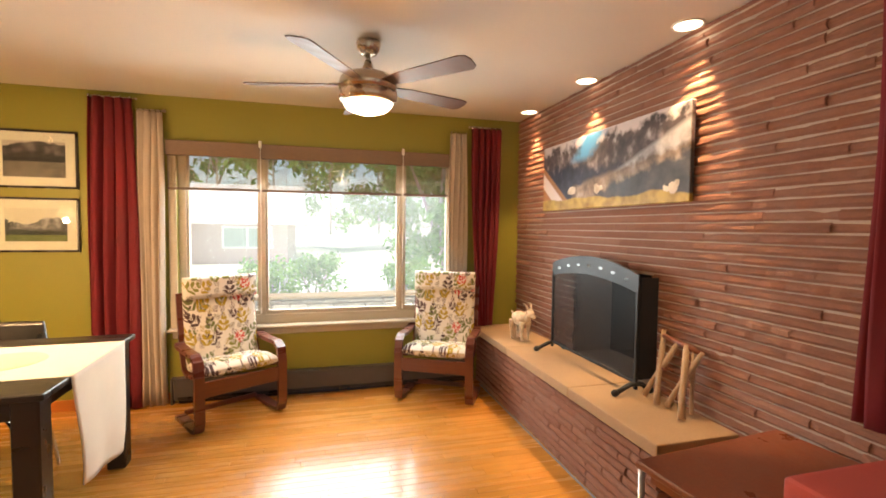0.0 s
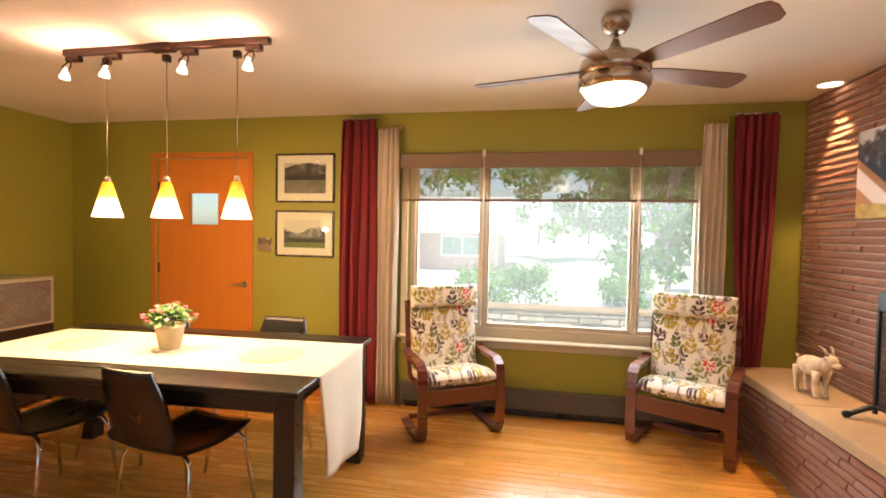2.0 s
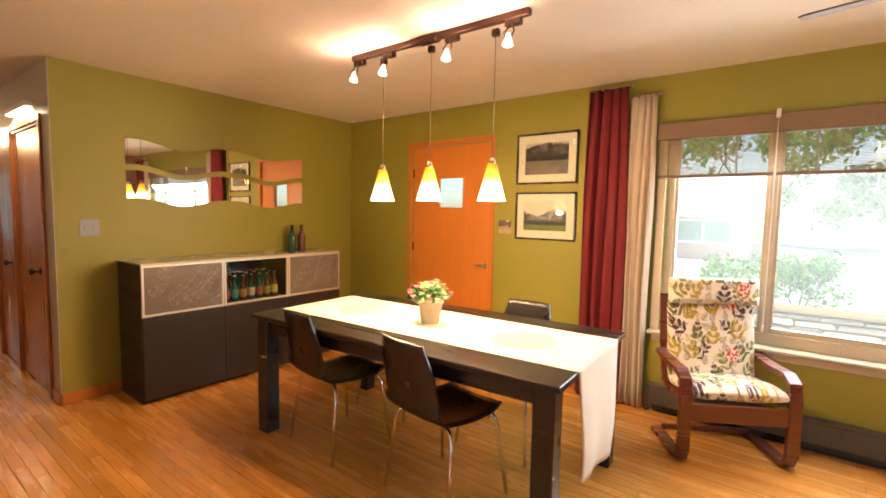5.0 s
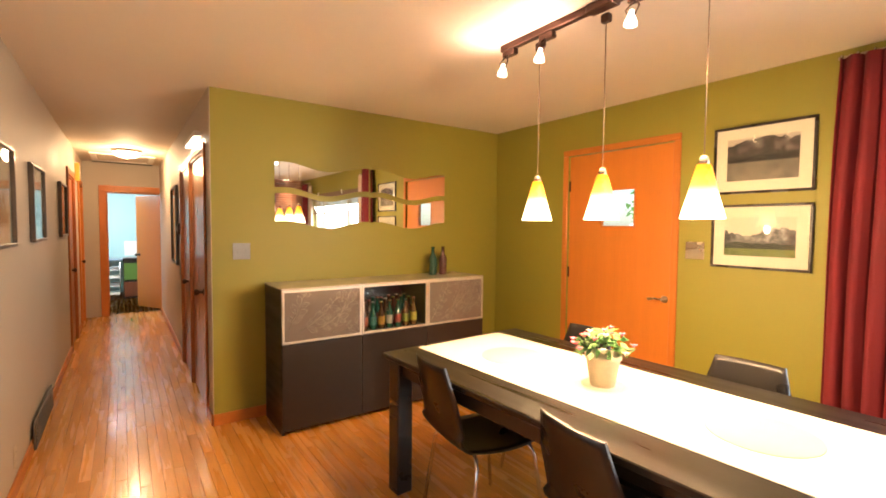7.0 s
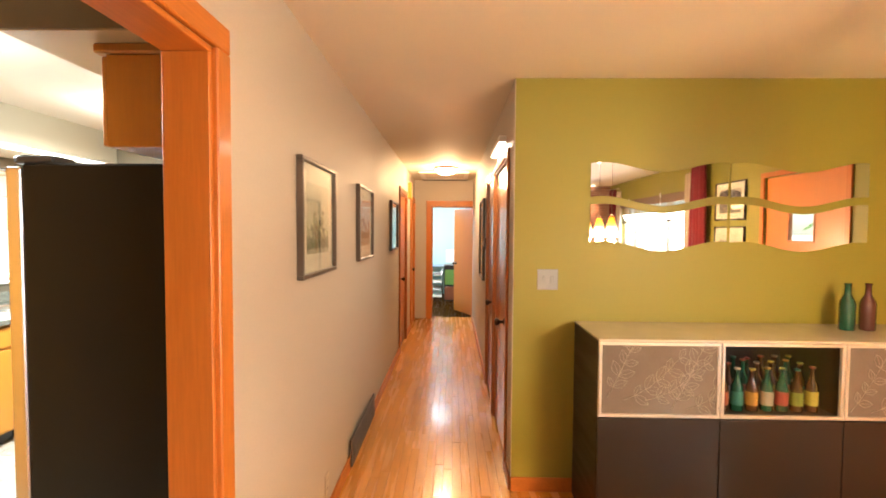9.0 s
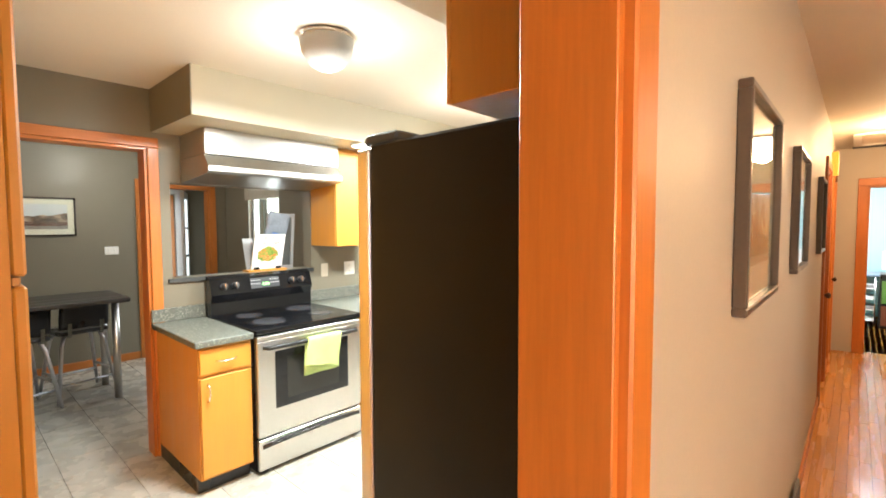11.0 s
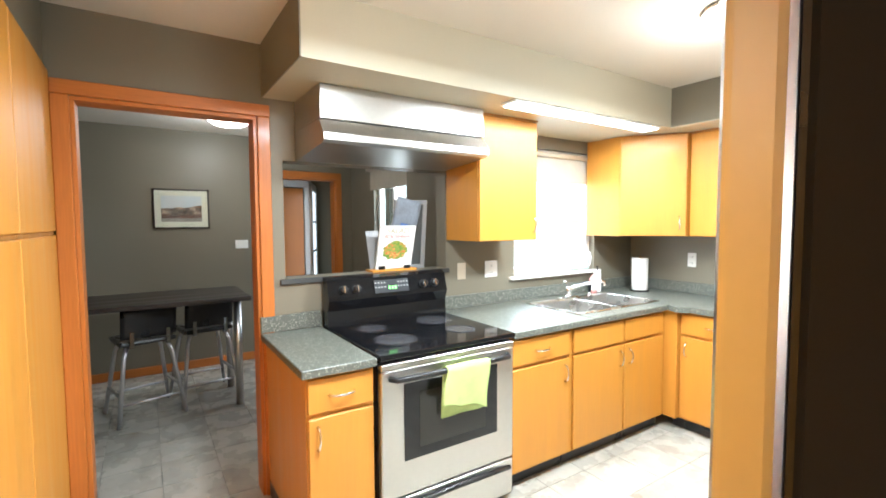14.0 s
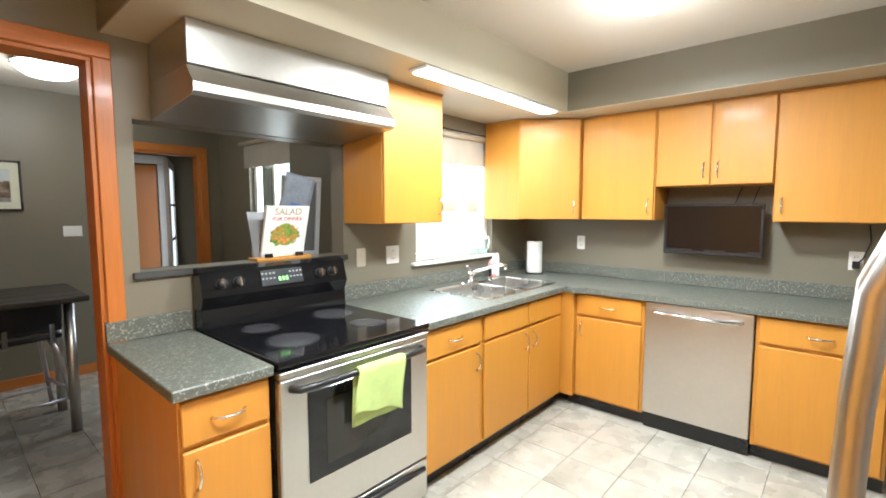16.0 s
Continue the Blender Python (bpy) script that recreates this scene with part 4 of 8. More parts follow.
def stove():
    x0, x1 = -4.235, -3.445
    s = thing("stove", "stainless steel electric range with black glass cooktop", "stove")
    fy, by = -2.185, -2.92
    part("body", B().box(x0 + 0.004, x1 - 0.004, by, fy - 0.03, 0.02, 0.885), M_BLACK, s)
    part("cooktop", B().box(x0, x1, by + 0.08, fy + 0.02, 0.886, 0.912, 0.006, seg=2), M_BLACKGLOSS, s, "black glass cooktop")
    for cx, cy, r in ((-3.64, -2.40, 0.11), (-4.04, -2.40, 0.085), (-3.64, -2.68, 0.085), (-4.04, -2.68, 0.11)):
        part("burner", B().lathe([(r, 0.9125), (r, 0.9135), (r - 0.006, 0.9135), (r - 0.006, 0.9125)], 40, Matrix.Translation((cx, cy, 0))).lathe([(0, 0.9128), (r - 0.012, 0.9128)], 40, Matrix.Translation((cx, cy, 0))), M_BURNER, s, "grey printed burner ring")
    # back panel, leaning
    part("back_panel", B().prism([(by, 0.886), (by + 0.085, 0.886), (by + 0.075, 1.0), (by + 0.10, 1.06), (by + 0.065, 1.175), (by + 0.03, 1.19), (by, 1.19)], -x1, -x0,
         Matrix(((0, 0, -1, 0), (1, 0, 0, 0), (0, 1, 0, 0), (0, 0, 0, 1)))), M_BLACKGLOSS, s, "glossy black control panel")
    tilt = math.atan2(0.035, 0.115)
    for kx in (-3.535, -3.615, -4.06, -4.14):
        mm = Matrix.Translation((kx, by + 0.086, 1.115)) @ Matrix.Rotation(-math.pi / 2 + tilt, 4, "X")
        k = part("knob", B().lathe([(0, 0.030), (0.020, 0.030), (0.022, 0.024), (0.023, 0.0), (0, 0)], 20, mm), M_BLACK, s, "black and chrome knob")
        part("knob_ring", B().lathe([(0.027, 0.003), (0.027, 0.0), (0.024, 0.0), (0.024, 0.003)], 24, mm), M_GREYDARK, k)
        part("pointer", B().box(-0.004, 0.004, -0.021, 0.021, 0.0302, 0.036, 0.002, mm), M_CHROME, k)
    mm = Matrix.Translation((-3.84, by + 0.084, 1.118)) @ Matrix.Rotation(-math.pi / 2 + tilt, 4, "X")
    dsp = part("display", B().box(-0.115, 0.115, -0.04, 0.04, 0.001, 0.006, 0.002, mm), M_DISPLAY, s, "dark grey control display")
    part("digits", B().box(-0.03, -0.016, -0.0, 0.02, 0.0062, 0.0068, 0, mm).box(-0.010, 0.002, 0, 0.02, 0.0062, 0.0068, 0, mm).box(0.010, 0.022, 0, 0.02, 0.0062, 0.0068, 0, mm), M_LED, dsp, "green glowing digits")
    for i in range(4):
        for j in range(2):
            for sx in (-1, 1):
                part("button", B().box(sx * 0.075 - 0.03 + i * 0.02 - 0.005, sx * 0.075 - 0.03 + i * 0.02 + 0.005, -0.026 + j * 0.026, -0.018 + j * 0.026, 0.0062, 0.0072, 0, mm), M_GREYPLASTIC, dsp)
    # oven door, in front of body
    d = part("oven_door", B().box(x0 + 0.006, x1 - 0.006, fy - 0.028, fy + 0.01, 0.235, 0.838, 0.006), M_STEEL, s, "brushed steel oven door")
    part("door_top", B().box(x0 + 0.006, x1 - 0.006, fy - 0.028, fy + 0.014, 0.84, 0.868, 0.004), M_STEEL, s)
    part("window_frame", B().box(x0 + 0.12, x1 - 0.12, fy + 0.0102, fy + 0.014, 0.40, 0.765, 0.002), M_BLACKGLOSS, d, "black window surround")
    part("window", B().box(x0 + 0.20, x1 - 0.20, fy + 0.0142, fy + 0.016, 0.45, 0.715, 0.0), M_OVENGLASS, d, "dark oven window")
    hz = 0.80
    part("handle", B().tube([(x0 + 0.05, fy + 0.012, hz), (x0 + 0.07, fy + 0.045, hz), (x0 + 0.2, fy + 0.06, hz + 0.003), ((x0 + x1) / 2, fy + 0.064, hz + 0.005), (x1 - 0.2, fy + 0.06, hz + 0.003), (x1 - 0.07, fy + 0.045, hz), (x1 - 0.05, fy + 0.012, hz)], 0.014, 10), M_BLACK, d, "curved black door handle")
    w = part("drawer", B().box(x0 + 0.006, x1 - 0.006, fy - 0.028, fy + 0.008, 0.03, 0.225, 0.006), M_STEEL, s, "brushed steel storage drawer")
    part("handle", B().tube([(x0 + 0.03, fy + 0.008, 0.178), (x0 + 0.15, fy + 0.02, 0.190), ((x0 + x1) / 2, fy + 0.024, 0.196), (x1 - 0.15, fy + 0.02, 0.190), (x1 - 0.03, fy + 0.008, 0.178)], 0.013, 8), M_BLACK, w, "curved black drawer grip")
    part("base", B().box(x0 + 0.03, x1 - 0.03, by, fy - 0.06, 0.0, 0.02), M_BLACK, s)


M_GREYDARK = Mat("dark_grey_plastic", (0.05, 0.052, 0.05), 0.5, vary=0.1).m
M_BURNER = Mat("grey_print", (0.045, 0.045, 0.05), 0.12, vary=0.05).m
M_DISPLAY = Mat("dark_grey_display", (0.03, 0.032, 0.035), 0.2, vary=0.1).m
M_GREYPLASTIC = Mat("grey_plastic", (0.25, 0.25, 0.25), 0.4, vary=0.05).m
M_LED = glowing("green_led", (0.3, 1.0, 0.2), 1.5, (0.05, 0.2, 0.03))
M_OVENGLASS = Mat("oven_window_glass", (0.02, 0.019, 0.016), 0.06, vary=0.1, rvary=0.02).m
stove()

# range hood
def hood():
    h = thing("range_hood", "brushed steel range hood under the soffit", "range hood")
    x0, x1 = -4.300, -3.315
    part("chimney_box", B().box(x0, x1, KS + 0.003, -2.52, 2.0, 2.163, 0.003), M_HOOD, h)
    prof = [(KS + 0.003, 1.998), (-2.535, 1.998), (-2.47, 1.925), (-2.47, 1.892), (-2.49, 1.878), (KS + 0.003, 1.842)]
    part("canopy", B().prism(prof, -x1, -x0, Matrix(((0, 0, -1, 0), (1, 0, 0, 0), (0, 1, 0, 0), (0, 0, 0, 1)))), M_HOOD, h)


M_HOOD = Mat("pale_brushed_steel", (0.50, 0.48, 0.44), 0.36, 0.95, vary=0.06, scale=3, fine=40, rvary=0.03).m
hood()


def fridge():
    x1, x0, by, fy = -2.985, -3.875, 0.10, -0.498
    f = thing("refrigerator", "stainless steel and black refrigerator beside the doorway", "refrigerator")
    part("cabinet", B().box(x0, x1, fy, by, 0.02, 1.772, 0.008), M_FRIDGE, f, "textured black side panels")
    mid = (x0 + x1) / 2
    for a, e, s in ((x0 + 0.002, mid - 0.002, 1), (mid + 0.002, x1 - 0.002, -1)):
        d = part("door", B().box(a, e, fy - 0.060, fy - 0.006, 0.05, 1.762, 0.012, seg=3), M_STEEL, f, "brushed steel door")
        hx = e - 0.055 if s > 0 else a + 0.055
        part("handle", B().tube([(hx, fy - 0.062, 0.56), (hx, fy - 0.113, 0.59), (hx, fy - 0.148, 0.68), (hx, fy - 0.154, 0.85), (hx, fy - 0.158, 1.05), (hx, fy - 0.153, 1.22), (hx, fy - 0.144, 1.36), (hx, fy - 0.110, 1.455), (hx, fy - 0.062, 1.485)], 0.017, 14), M_STEEL, d, "curved steel handle")
    part("gasket", B().box(x0 + 0.01, x1 - 0.01, fy - 0.006, fy - 0.0005, 0.06, 1.745), M_BLACK, f)
    for x in (x0 + 0.06, x1 - 0.06):
        part("hinge_cover", B().prism([(x - 0.05, fy + 0.10), (x + 0.05, fy + 0.10), (x + 0.05, fy - 0.02), (x + 0.03, fy - 0.055), (x - 0.03, fy - 0.055), (x - 0.05, fy - 0.02)], 1.7725, 1.800, bevel=0.006), M_GREYDARK, f, "dark grey hinge cover")
    part("foot_grille", B().box(x0 + 0.02, x1 - 0.02, fy - 0.02, by, 0.0, 0.0195), M_BLACK, f)


M_FRIDGE = Mat("textured_black_enamel", (0.009, 0.0095, 0.008), 0.55, spec=0.25, vary=0.15, scale=3, fine=500, bump=0.05).m
fridge()
fc = thing("fridge_cabinet", "tan wooden cabinet above the refrigerator", "cabinet", None, "kitchen wall cabinets")
part("body", B().box(-3.86, -2.985, -0.20, KN - 0.003, 1.826, 2.13, 0.002), M_MAPLE, fc)
part("door", B().box(-3.855, -3.425, -0.221, -0.201, 1.83, 2.125, 0.004), M_MAPLE, fc)
part("door", B().box(-3.42, -2.99, -0.221, -0.201, 1.83, 2.125, 0.004), M_MAPLE, fc)
part("cornice", B().box(-3.87, -2.970, -0.235, KN - 0.003, 2.131, 2.163, 0.006), M_MAPLE_EDGE, fc)


def dishwasher():
    y0, y1 = -1.64, -1.035
    d = thing("dishwasher", "stainless steel dishwasher under the worktop", "dishwasher")
    part("tub", B().box(KW + 0.01, WF - 0.03, y0 + 0.003, y1 - 0.003, 0.02, 0.862), M_BLACK, d)
    p = part("door", B().box(WF - 0.029, WF + 0.004, y0 + 0.003, y1 - 0.003, 0.115, 0.858, 0.006, seg=2), M_STEEL, d, "brushed steel door")
    part("handle", B().tube([(WF + 0.004, y0 + 0.06, 0.80), (WF + 0.035, y0 + 0.07, 0.80), (WF + 0.045, (y0 + y1) / 2, 0.797), (WF + 0.035, y1 - 0.07, 0.80), (WF + 0.004, y1 - 0.06, 0.80)], 0.011, 10), M_CHROME, p, "steel bar handle")
    part("kick_plate", B().box(WF - 0.06, WF - 0.04, y0 + 0.003, y1 - 0.003, 0.0, 0.112), M_BLACK, d, "black kick plate")


dishwasher()

# ---- living room: window, door, curtains, pictures, lamps ----
def slatted_shade(parent, x0, x1, y, z0, z1):
    b = B()
    z = z0
    while z < z1:
        b.box(x0, x1, y - 0.0012, y + 0.0012, z, z + 0.0034)
        z += 0.0085
    for k in range(int((x1 - x0) / 0.16) + 1):
        b.box(x0 + 0.03 + k * 0.16, x0 + 0.032 + k * 0.16, y - 0.002, y + 0.002, z0, z1)
    tagged(part("woven_shade", b, M_SHADE, parent, "brown woven see-through shade"), "brown woven see-through shade", "", "", "stuff")


M_SHADE = Mat("brown_woven_shade", (0.27, 0.20, 0.12), 0.8, vary=0.2, scale=30).m
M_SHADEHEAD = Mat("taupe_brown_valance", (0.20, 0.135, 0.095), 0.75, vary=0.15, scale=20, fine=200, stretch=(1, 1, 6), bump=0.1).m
M_WINWOOD = wood("pale_tan_window_wood", (0.49, 0.42, 0.31), 0.45, "x", 0.08, 0.1, contrast=0.1)

win = tagged(new("window_1"), "large three-part picture window with tan frame", "window", "", "structure")
part("window_frame", B().box(-0.80, 1.50, 4.06, 4.13, 0.60, 0.68, 0.004).box(-0.80, 1.50, 4.06, 4.13, 2.02, 2.08, 0.004).box(-0.80, -0.745, 4.06, 4.13, 0.68, 2.02, 0.004).box(1.45, 1.50, 4.06, 4.13, 0.68, 2.02, 0.004), M_WINWOOD, win)
part("mullion", B().box(-0.19, -0.145, 4.055, 4.13, 0.68, 2.02, 0.004), M_WINWOOD, win)
part("mullion", B().box(0.985, 1.03, 4.055, 4.13, 0.68, 2.02, 0.004), M_WINWOOD, win)
for a, c in ((-0.745, -0.19), (-0.145, 0.985), (1.03, 1.45)):
    sash = part("sash", B().box(a, c, 4.075, 4.11, 0.68, 0.715, 0.003).box(a, c, 4.075, 4.11, 1.99, 2.02, 0.003).box(a, a + 0.02, 4.075, 4.11, 0.715, 1.99, 0.003).box(c - 0.02, c, 4.075, 4.11, 0.715, 1.99, 0.003), M_WINWOOD, win)
    pn = part("pane", B().box(a + 0.02, c - 0.02, 4.09, 4.095, 0.715, 1.99), M_VEILGLASS, sash)
    pn.visible_shadow = False
part("window_sill", B().box(-0.87, 1.57, 3.955, 4.06, 0.578, 0.602, 0.006), M_WINWOOD, win)
part("apron", B().box(-0.84, 1.54, 4.004, 4.018, 0.522, 0.577, 0.004), M_WINWOOD, win)
part("casing", B().box(-0.855, -0.80, 4.004, 4.0185, 0.603, 2.09, 0.003).box(1.50, 1.555, 4.004, 4.0185, 0.603, 2.09, 0.003), M_WINWOOD, win)

for a, c in ((-0.86, -0.172), (-0.166, 0.999), (1.005, 1.425)):
    bl = thing("window_blind", "brown woven roman blind pulled halfway up", "blind", None, "blinds of the picture window")
    part("valance", B().box(a, c, 3.955, 4.0, 1.975, 2.092, 0.004), M_SHADEHEAD, bl)
    slatted_shade(bl, a + 0.004, c - 0.004, 3.99, 1.728, 1.974)
    part("bottom_rail", B().box(a + 0.004, c - 0.004, 3.98, 4.0, 1.708, 1.727, 0.003), M_SHADEHEAD, bl)
for x in (-0.169, 1.002):
    cord = thing("blind_cord", "white pull cord of the blind", "cord")
    part("cord", B().tube([(x, 3.95, 2.10), (x + 0.002, 3.948, 1.6), (x - 0.002, 3.95, 0.76)], 0.003, 6), M_WHITE, cord)
    part("tassel", B().lathe([(0.002, 0.05), (0.006, 0.04), (0.008, 0.0), (0, 0)], 10, Matrix.Translation((x - 0.002, 3.95, 0.71))), M_WHITE, cord)
    part("clip", B().box(x - 0.012, x + 0.012, 3.94, 3.954, 2.06, 2.115, 0.003), M_WHITE, cord)


def curtain(name, label, m, width, height, folds, mat, depth=0.035, flare=0.0, seed=0, hooks=True):
    """Hanging cloth: x along the wall, z up from the hem."""
    c = thing(name, label, "curtain", m, "curtains")
    rnd = random.Random(seed)
    ph = [rnd.uniform(0, 6.28) for _ in range(4)]

    def fn(u, v):
        spread = 1 + flare * (1 - v)
        s = 2 * math.pi * folds * u
        amp = depth * (0.75 + 0.25 * (1 - v)) * (0.8 + 0.3 * math.sin(3 * u + ph[0]))
        y = amp * math.sin(s + 0.5 * math.sin(2.2 * (1 - v) + ph[1])) + 0.25 * amp * math.sin(2.3 * s + ph[2] + v)
        x = (u - 0.5) * width * spread + 0.012 * math.sin(s * 1.0 + ph[3]) + 0.01 * math.sin(5 * v + ph[0] + 4 * u)
        return Vector((x, y, v * height))
    part("cloth", B().sheet(fn, max(40, int(folds * 12)), 18, 0.003), mat, c)
    if hooks:
        for k in range(int(folds) + 1):
            x = (k / max(1, int(folds)) - 0.5) * width * 0.95
            part("hook", B().tube([(x, 0, height - 0.01), (x, -0.004, height + 0.012), (x, 0.018, height + 0.02), (x, 0.03, height + 0.012)], 0.004, 6), M_CHROME, c, "small chrome hook")
    return c


M_REDCLOTH = Mat("deep_red_curtain_cloth", (0.155, 0.009, 0.016), 0.85, vary=0.15, scale=5, fine=350, bump=0.12).m
M_BEIGECLOTH = Mat("beige_curtain_cloth", (0.50, 0.42, 0.33), 0.85, vary=0.10, scale=5, fine=350, bump=0.12).m
curtain("curtain", "deep red floor-length curtain beside the window", pose(-1.215, 3.93, 0.012), 0.28, 2.36, 4, M_REDCLOTH, flare=0.30, seed=1)
curtain("curtain", "beige floor-length curtain beside the window", pose(-0.965, 3.955, 0.012), 0.16, 2.28, 4, M_BEIGECLOTH, 0.025, flare=0.20, seed=2)
curtain("curtain", "beige floor-length curtain beside the window", pose(1.515, 3.955, 0.53), 0.15, 1.75, 4, M_BEIGECLOTH, 0.022, flare=0.1, seed=3)
curtain("curtain", "deep red curtain gathered beside the window", pose(1.765, 3.93, 0.53), 0.30, 1.80, 5, M_REDCLOTH, flare=-0.45, seed=4)
curtain("curtain", "deep red short curtain beside the brick wall window", pose(2.05, 0.76, 0.79, 0, 0, 90), 0.62, 1.58, 6, M_REDCLOTH, 0.04, seed=5)
rod = thing("curtain_rod", "short dark metal curtain rod", "curtain rod")
part("rod", B().tube([(-1.37, 3.975, 2.385), (-1.05, 3.975, 2.385)], 0.008, 8), M_NICKEL, rod)
part("bracket", B().box(-1.33, -1.31, 3.965, N0 - 0.001, 2.375, 2.395, 0.002), M_NICKEL, rod)
rod2 = copy_thing(rod, pose(2.98, 0, -0.035))
rod3 = thing("curtain_rod", "short dark metal curtain rod", "curtain rod")
part("rod", B().tube([(-1.05, 3.985, 2.31), (-0.87, 3.985, 2.31)], 0.007, 8), M_NICKEL, rod3)
part("finial", B().ball(0.013, (-0.865, 3.985, 2.31)), M_NICKEL, rod3)

# front door
fd = tagged(new("door_1"), "closed orange varnished front door with small square window", "door", "", "structure")
W0, W1, H0, H1 = -2.888, -2.575, 1.475, 1.782
X0, X1 = -3.210, -2.280
part("door_panel", wall_boxes("y", 4.035, 4.075, X0, X1, 0.008, 2.084, [(W0, W1, H0, H1)]), M_DOOR, fd)
part("window_bead", B().box(W0, W1, 4.029, 4.045, H0, H0 + 0.012).box(W0, W1, 4.029, 4.045, H1 - 0.012, H1).box(W0, W0 + 0.012, 4.029, 4.045, H0 + 0.012, H1 - 0.012).box(W1 - 0.012, W1, 4.029, 4.045, H0 + 0.012, H1 - 0.012), M_TRIMX, fd)
part("pane", B().box(W0 + 0.012, W1 - 0.012, 4.053, 4.057, H0 + 0.012, H1 - 0.012), glass("frosted_glass", (0.97, 0.99, 0.98), 0.2), fd).visible_shadow = False
hd = part("door_handle", B().lathe([(0.0, 0.0), (0.026, 0.0), (0.026, 0.008), (0.012, 0.012), (0.010, 0.045), (0, 0.045)], 20, pose(-2.325, 4.035, 0.95, 90, 0, 0)), M_NICKEL, fd, "brushed nickel lever handle")
part("lever", B().tube([(-2.325, 3.992, 0.95), (-2.37, 3.988, 0.952), (-2.43, 3.990, 0.944)], 0.009, 10), M_NICKEL, hd)
for z in (0.25, 1.08, 1.83):
    part("hinge", B().box(X0 - 0.004, X0 + 0.012, 4.024, 4.034, z - 0.045, z + 0.045, 0.002), M_BRONZE, fd)
structure("wall_entry_stop", B().box(-3.215, -2.275, 4.08, 4.085, 0, 0.02), M_BLACK, "dark door threshold", "threshold")


def framed(name, label, m, w, h, photo, frame_mat, border=0.065, fw=0.016, depth=0.022, mat_board=None, group=""):
    """A picture on a wall: x along it, z up, front is -y; m at its middle on the wall."""
    p = thing(name, label, "picture", m, group)
    a, c = w / 2, h / 2
    part("frame", B().box(-a, a, -depth, 0, c - fw, c, 0.003).box(-a, a, -depth, 0, -c, -c + fw, 0.003).box(-a, -a + fw, -depth, 0, -c + fw, c - fw, 0.003).box(a - fw, a, -depth, 0, -c + fw, c - fw, 0.003), frame_mat, p)
    part("mat_board", B().box(-a + fw, a - fw, -0.010, -0.002, -c + fw, c - fw), mat_board or M_MATBOARD, p, "cream mat board")
    part("print", B().box(-a + fw + border, a - fw - border, -0.0125, -0.0105, -c + fw + border, c - fw - border), photo, p)
    g = part("pane", B().box(-a + fw, a - fw, -0.0165, -0.0145, -c + fw, c - fw), M_GLASS, p)
    g.visible_shadow = False
    return p


M_MATBOARD = Mat("cream_mat_board", (0.72, 0.66, 0.54), 0.8, vary=0.03).m
M_FRAMEDARK = Mat("dark_brown_frame", (0.030, 0.022, 0.017), 0.3, vary=0.15).m
M_FRAMEGREY = Mat("grey_brown_frame", (0.085, 0.065, 0.05), 0.35, vary=0.15).m


def photo_mat(name, sky, far, near, ground, horizon=0.0, h=0.3, rough=5.0, seed=0.0, detail=14):
    w = Mat(name, sky, 0.6, vary=0.06, scale=10, fine=60)
    x, y, z, v = w.coords()
    mp = w.tree.nodes.new("ShaderNodeMapping")
    mp.inputs["Location"].default_value = (seed, 0, seed)
    w.tree.links.new(v, mp.inputs["Vector"])
    n1, n2 = w.noise(rough, 4, mp.outputs[0]), w.noise(detail, 6, mp.outputs[0])
    ridge = w.math("ADD", w.math("MULTIPLY", w.math("SUBTRACT", n1, 0.5), h * 1.1), horizon + h * 0.14)
    m1 = w.math("LESS_THAN", z, ridge)
    c = w.blend(m1, w.colour, w.ramp(n2, [(0.34, tuple(q * 0.35 for q in far)), (0.52, far), (0.66, tuple(min(1, q * 2.6 + 0.05) for q in far))]))
    ridge2 = w.math("ADD", w.math("MULTIPLY", w.math("SUBTRACT", n2, 0.5), h * 0.4), horizon - h * 0.16)
    c = w.blend(w.math("LESS_THAN", z, ridge2), c, w.ramp(n2, [(0.38, tuple(q * 0.4 for q in near)), (0.6, near)]))
    c = w.blend(w.math("LESS_THAN", z, horizon - h * 0.3), c, w.ramp(n2, [(0.35, tuple(q * 0.6 for q in ground)), (0.65, ground)]))
    w.paint(c)
    return w.m


framed("framed_picture", "framed dark photograph of a rocky mountainside", pose(-1.728, N0 - 0.001, 1.903), 0.548, 0.425, photo_mat("photo_rocks", (0.50, 0.42, 0.36), (0.045, 0.032, 0.03), (0.02, 0.016, 0.015), (0.22, 0.18, 0.14), 0.06, 0.26, 5, 2.6), M_FRAMEDARK, group="pictures beside the front door")
framed("framed_picture", "framed photograph of a green valley with hills", pose(-1.728, N0 - 0.001, 1.42), 0.548, 0.405, photo_mat("photo_valley", (0.62, 0.57, 0.46), (0.15, 0.14, 0.14), (0.045, 0.05, 0.035), (0.17, 0.20, 0.05), 0.0, 0.25, 7, 9.0), M_FRAMEDARK, group="pictures beside the front door")


def switch_plate(name, label, m, w, h, mat, toggles=2):
    s = thing(name, label, "light switch", m)
    part("plate", B().box(-w / 2, w / 2, -0.006, 0, -h / 2, h / 2, 0.002), mat, s)
    for k in range(toggles):
        x = (k - (toggles - 1) / 2) * w * 0.42
        part("toggle", B().box(x - 0.008, x + 0.008, -0.012, -0.0061, -0.020, 0.020, 0.002), mat, s)
    return s


switch_plate("light_switch", "pewter double light switch plate beside the door", pose(-2.112, N0 - 0.0005, 1.318), 0.125, 0.118, M_NICKEL, 2)
switch_plate("light_switch", "grey double light switch plate on green wall", pose(W_LIV + 0.0005, 1.514, 1.272, 0, 0, 90), 0.12, 0.12, M_PEWTER, 2)

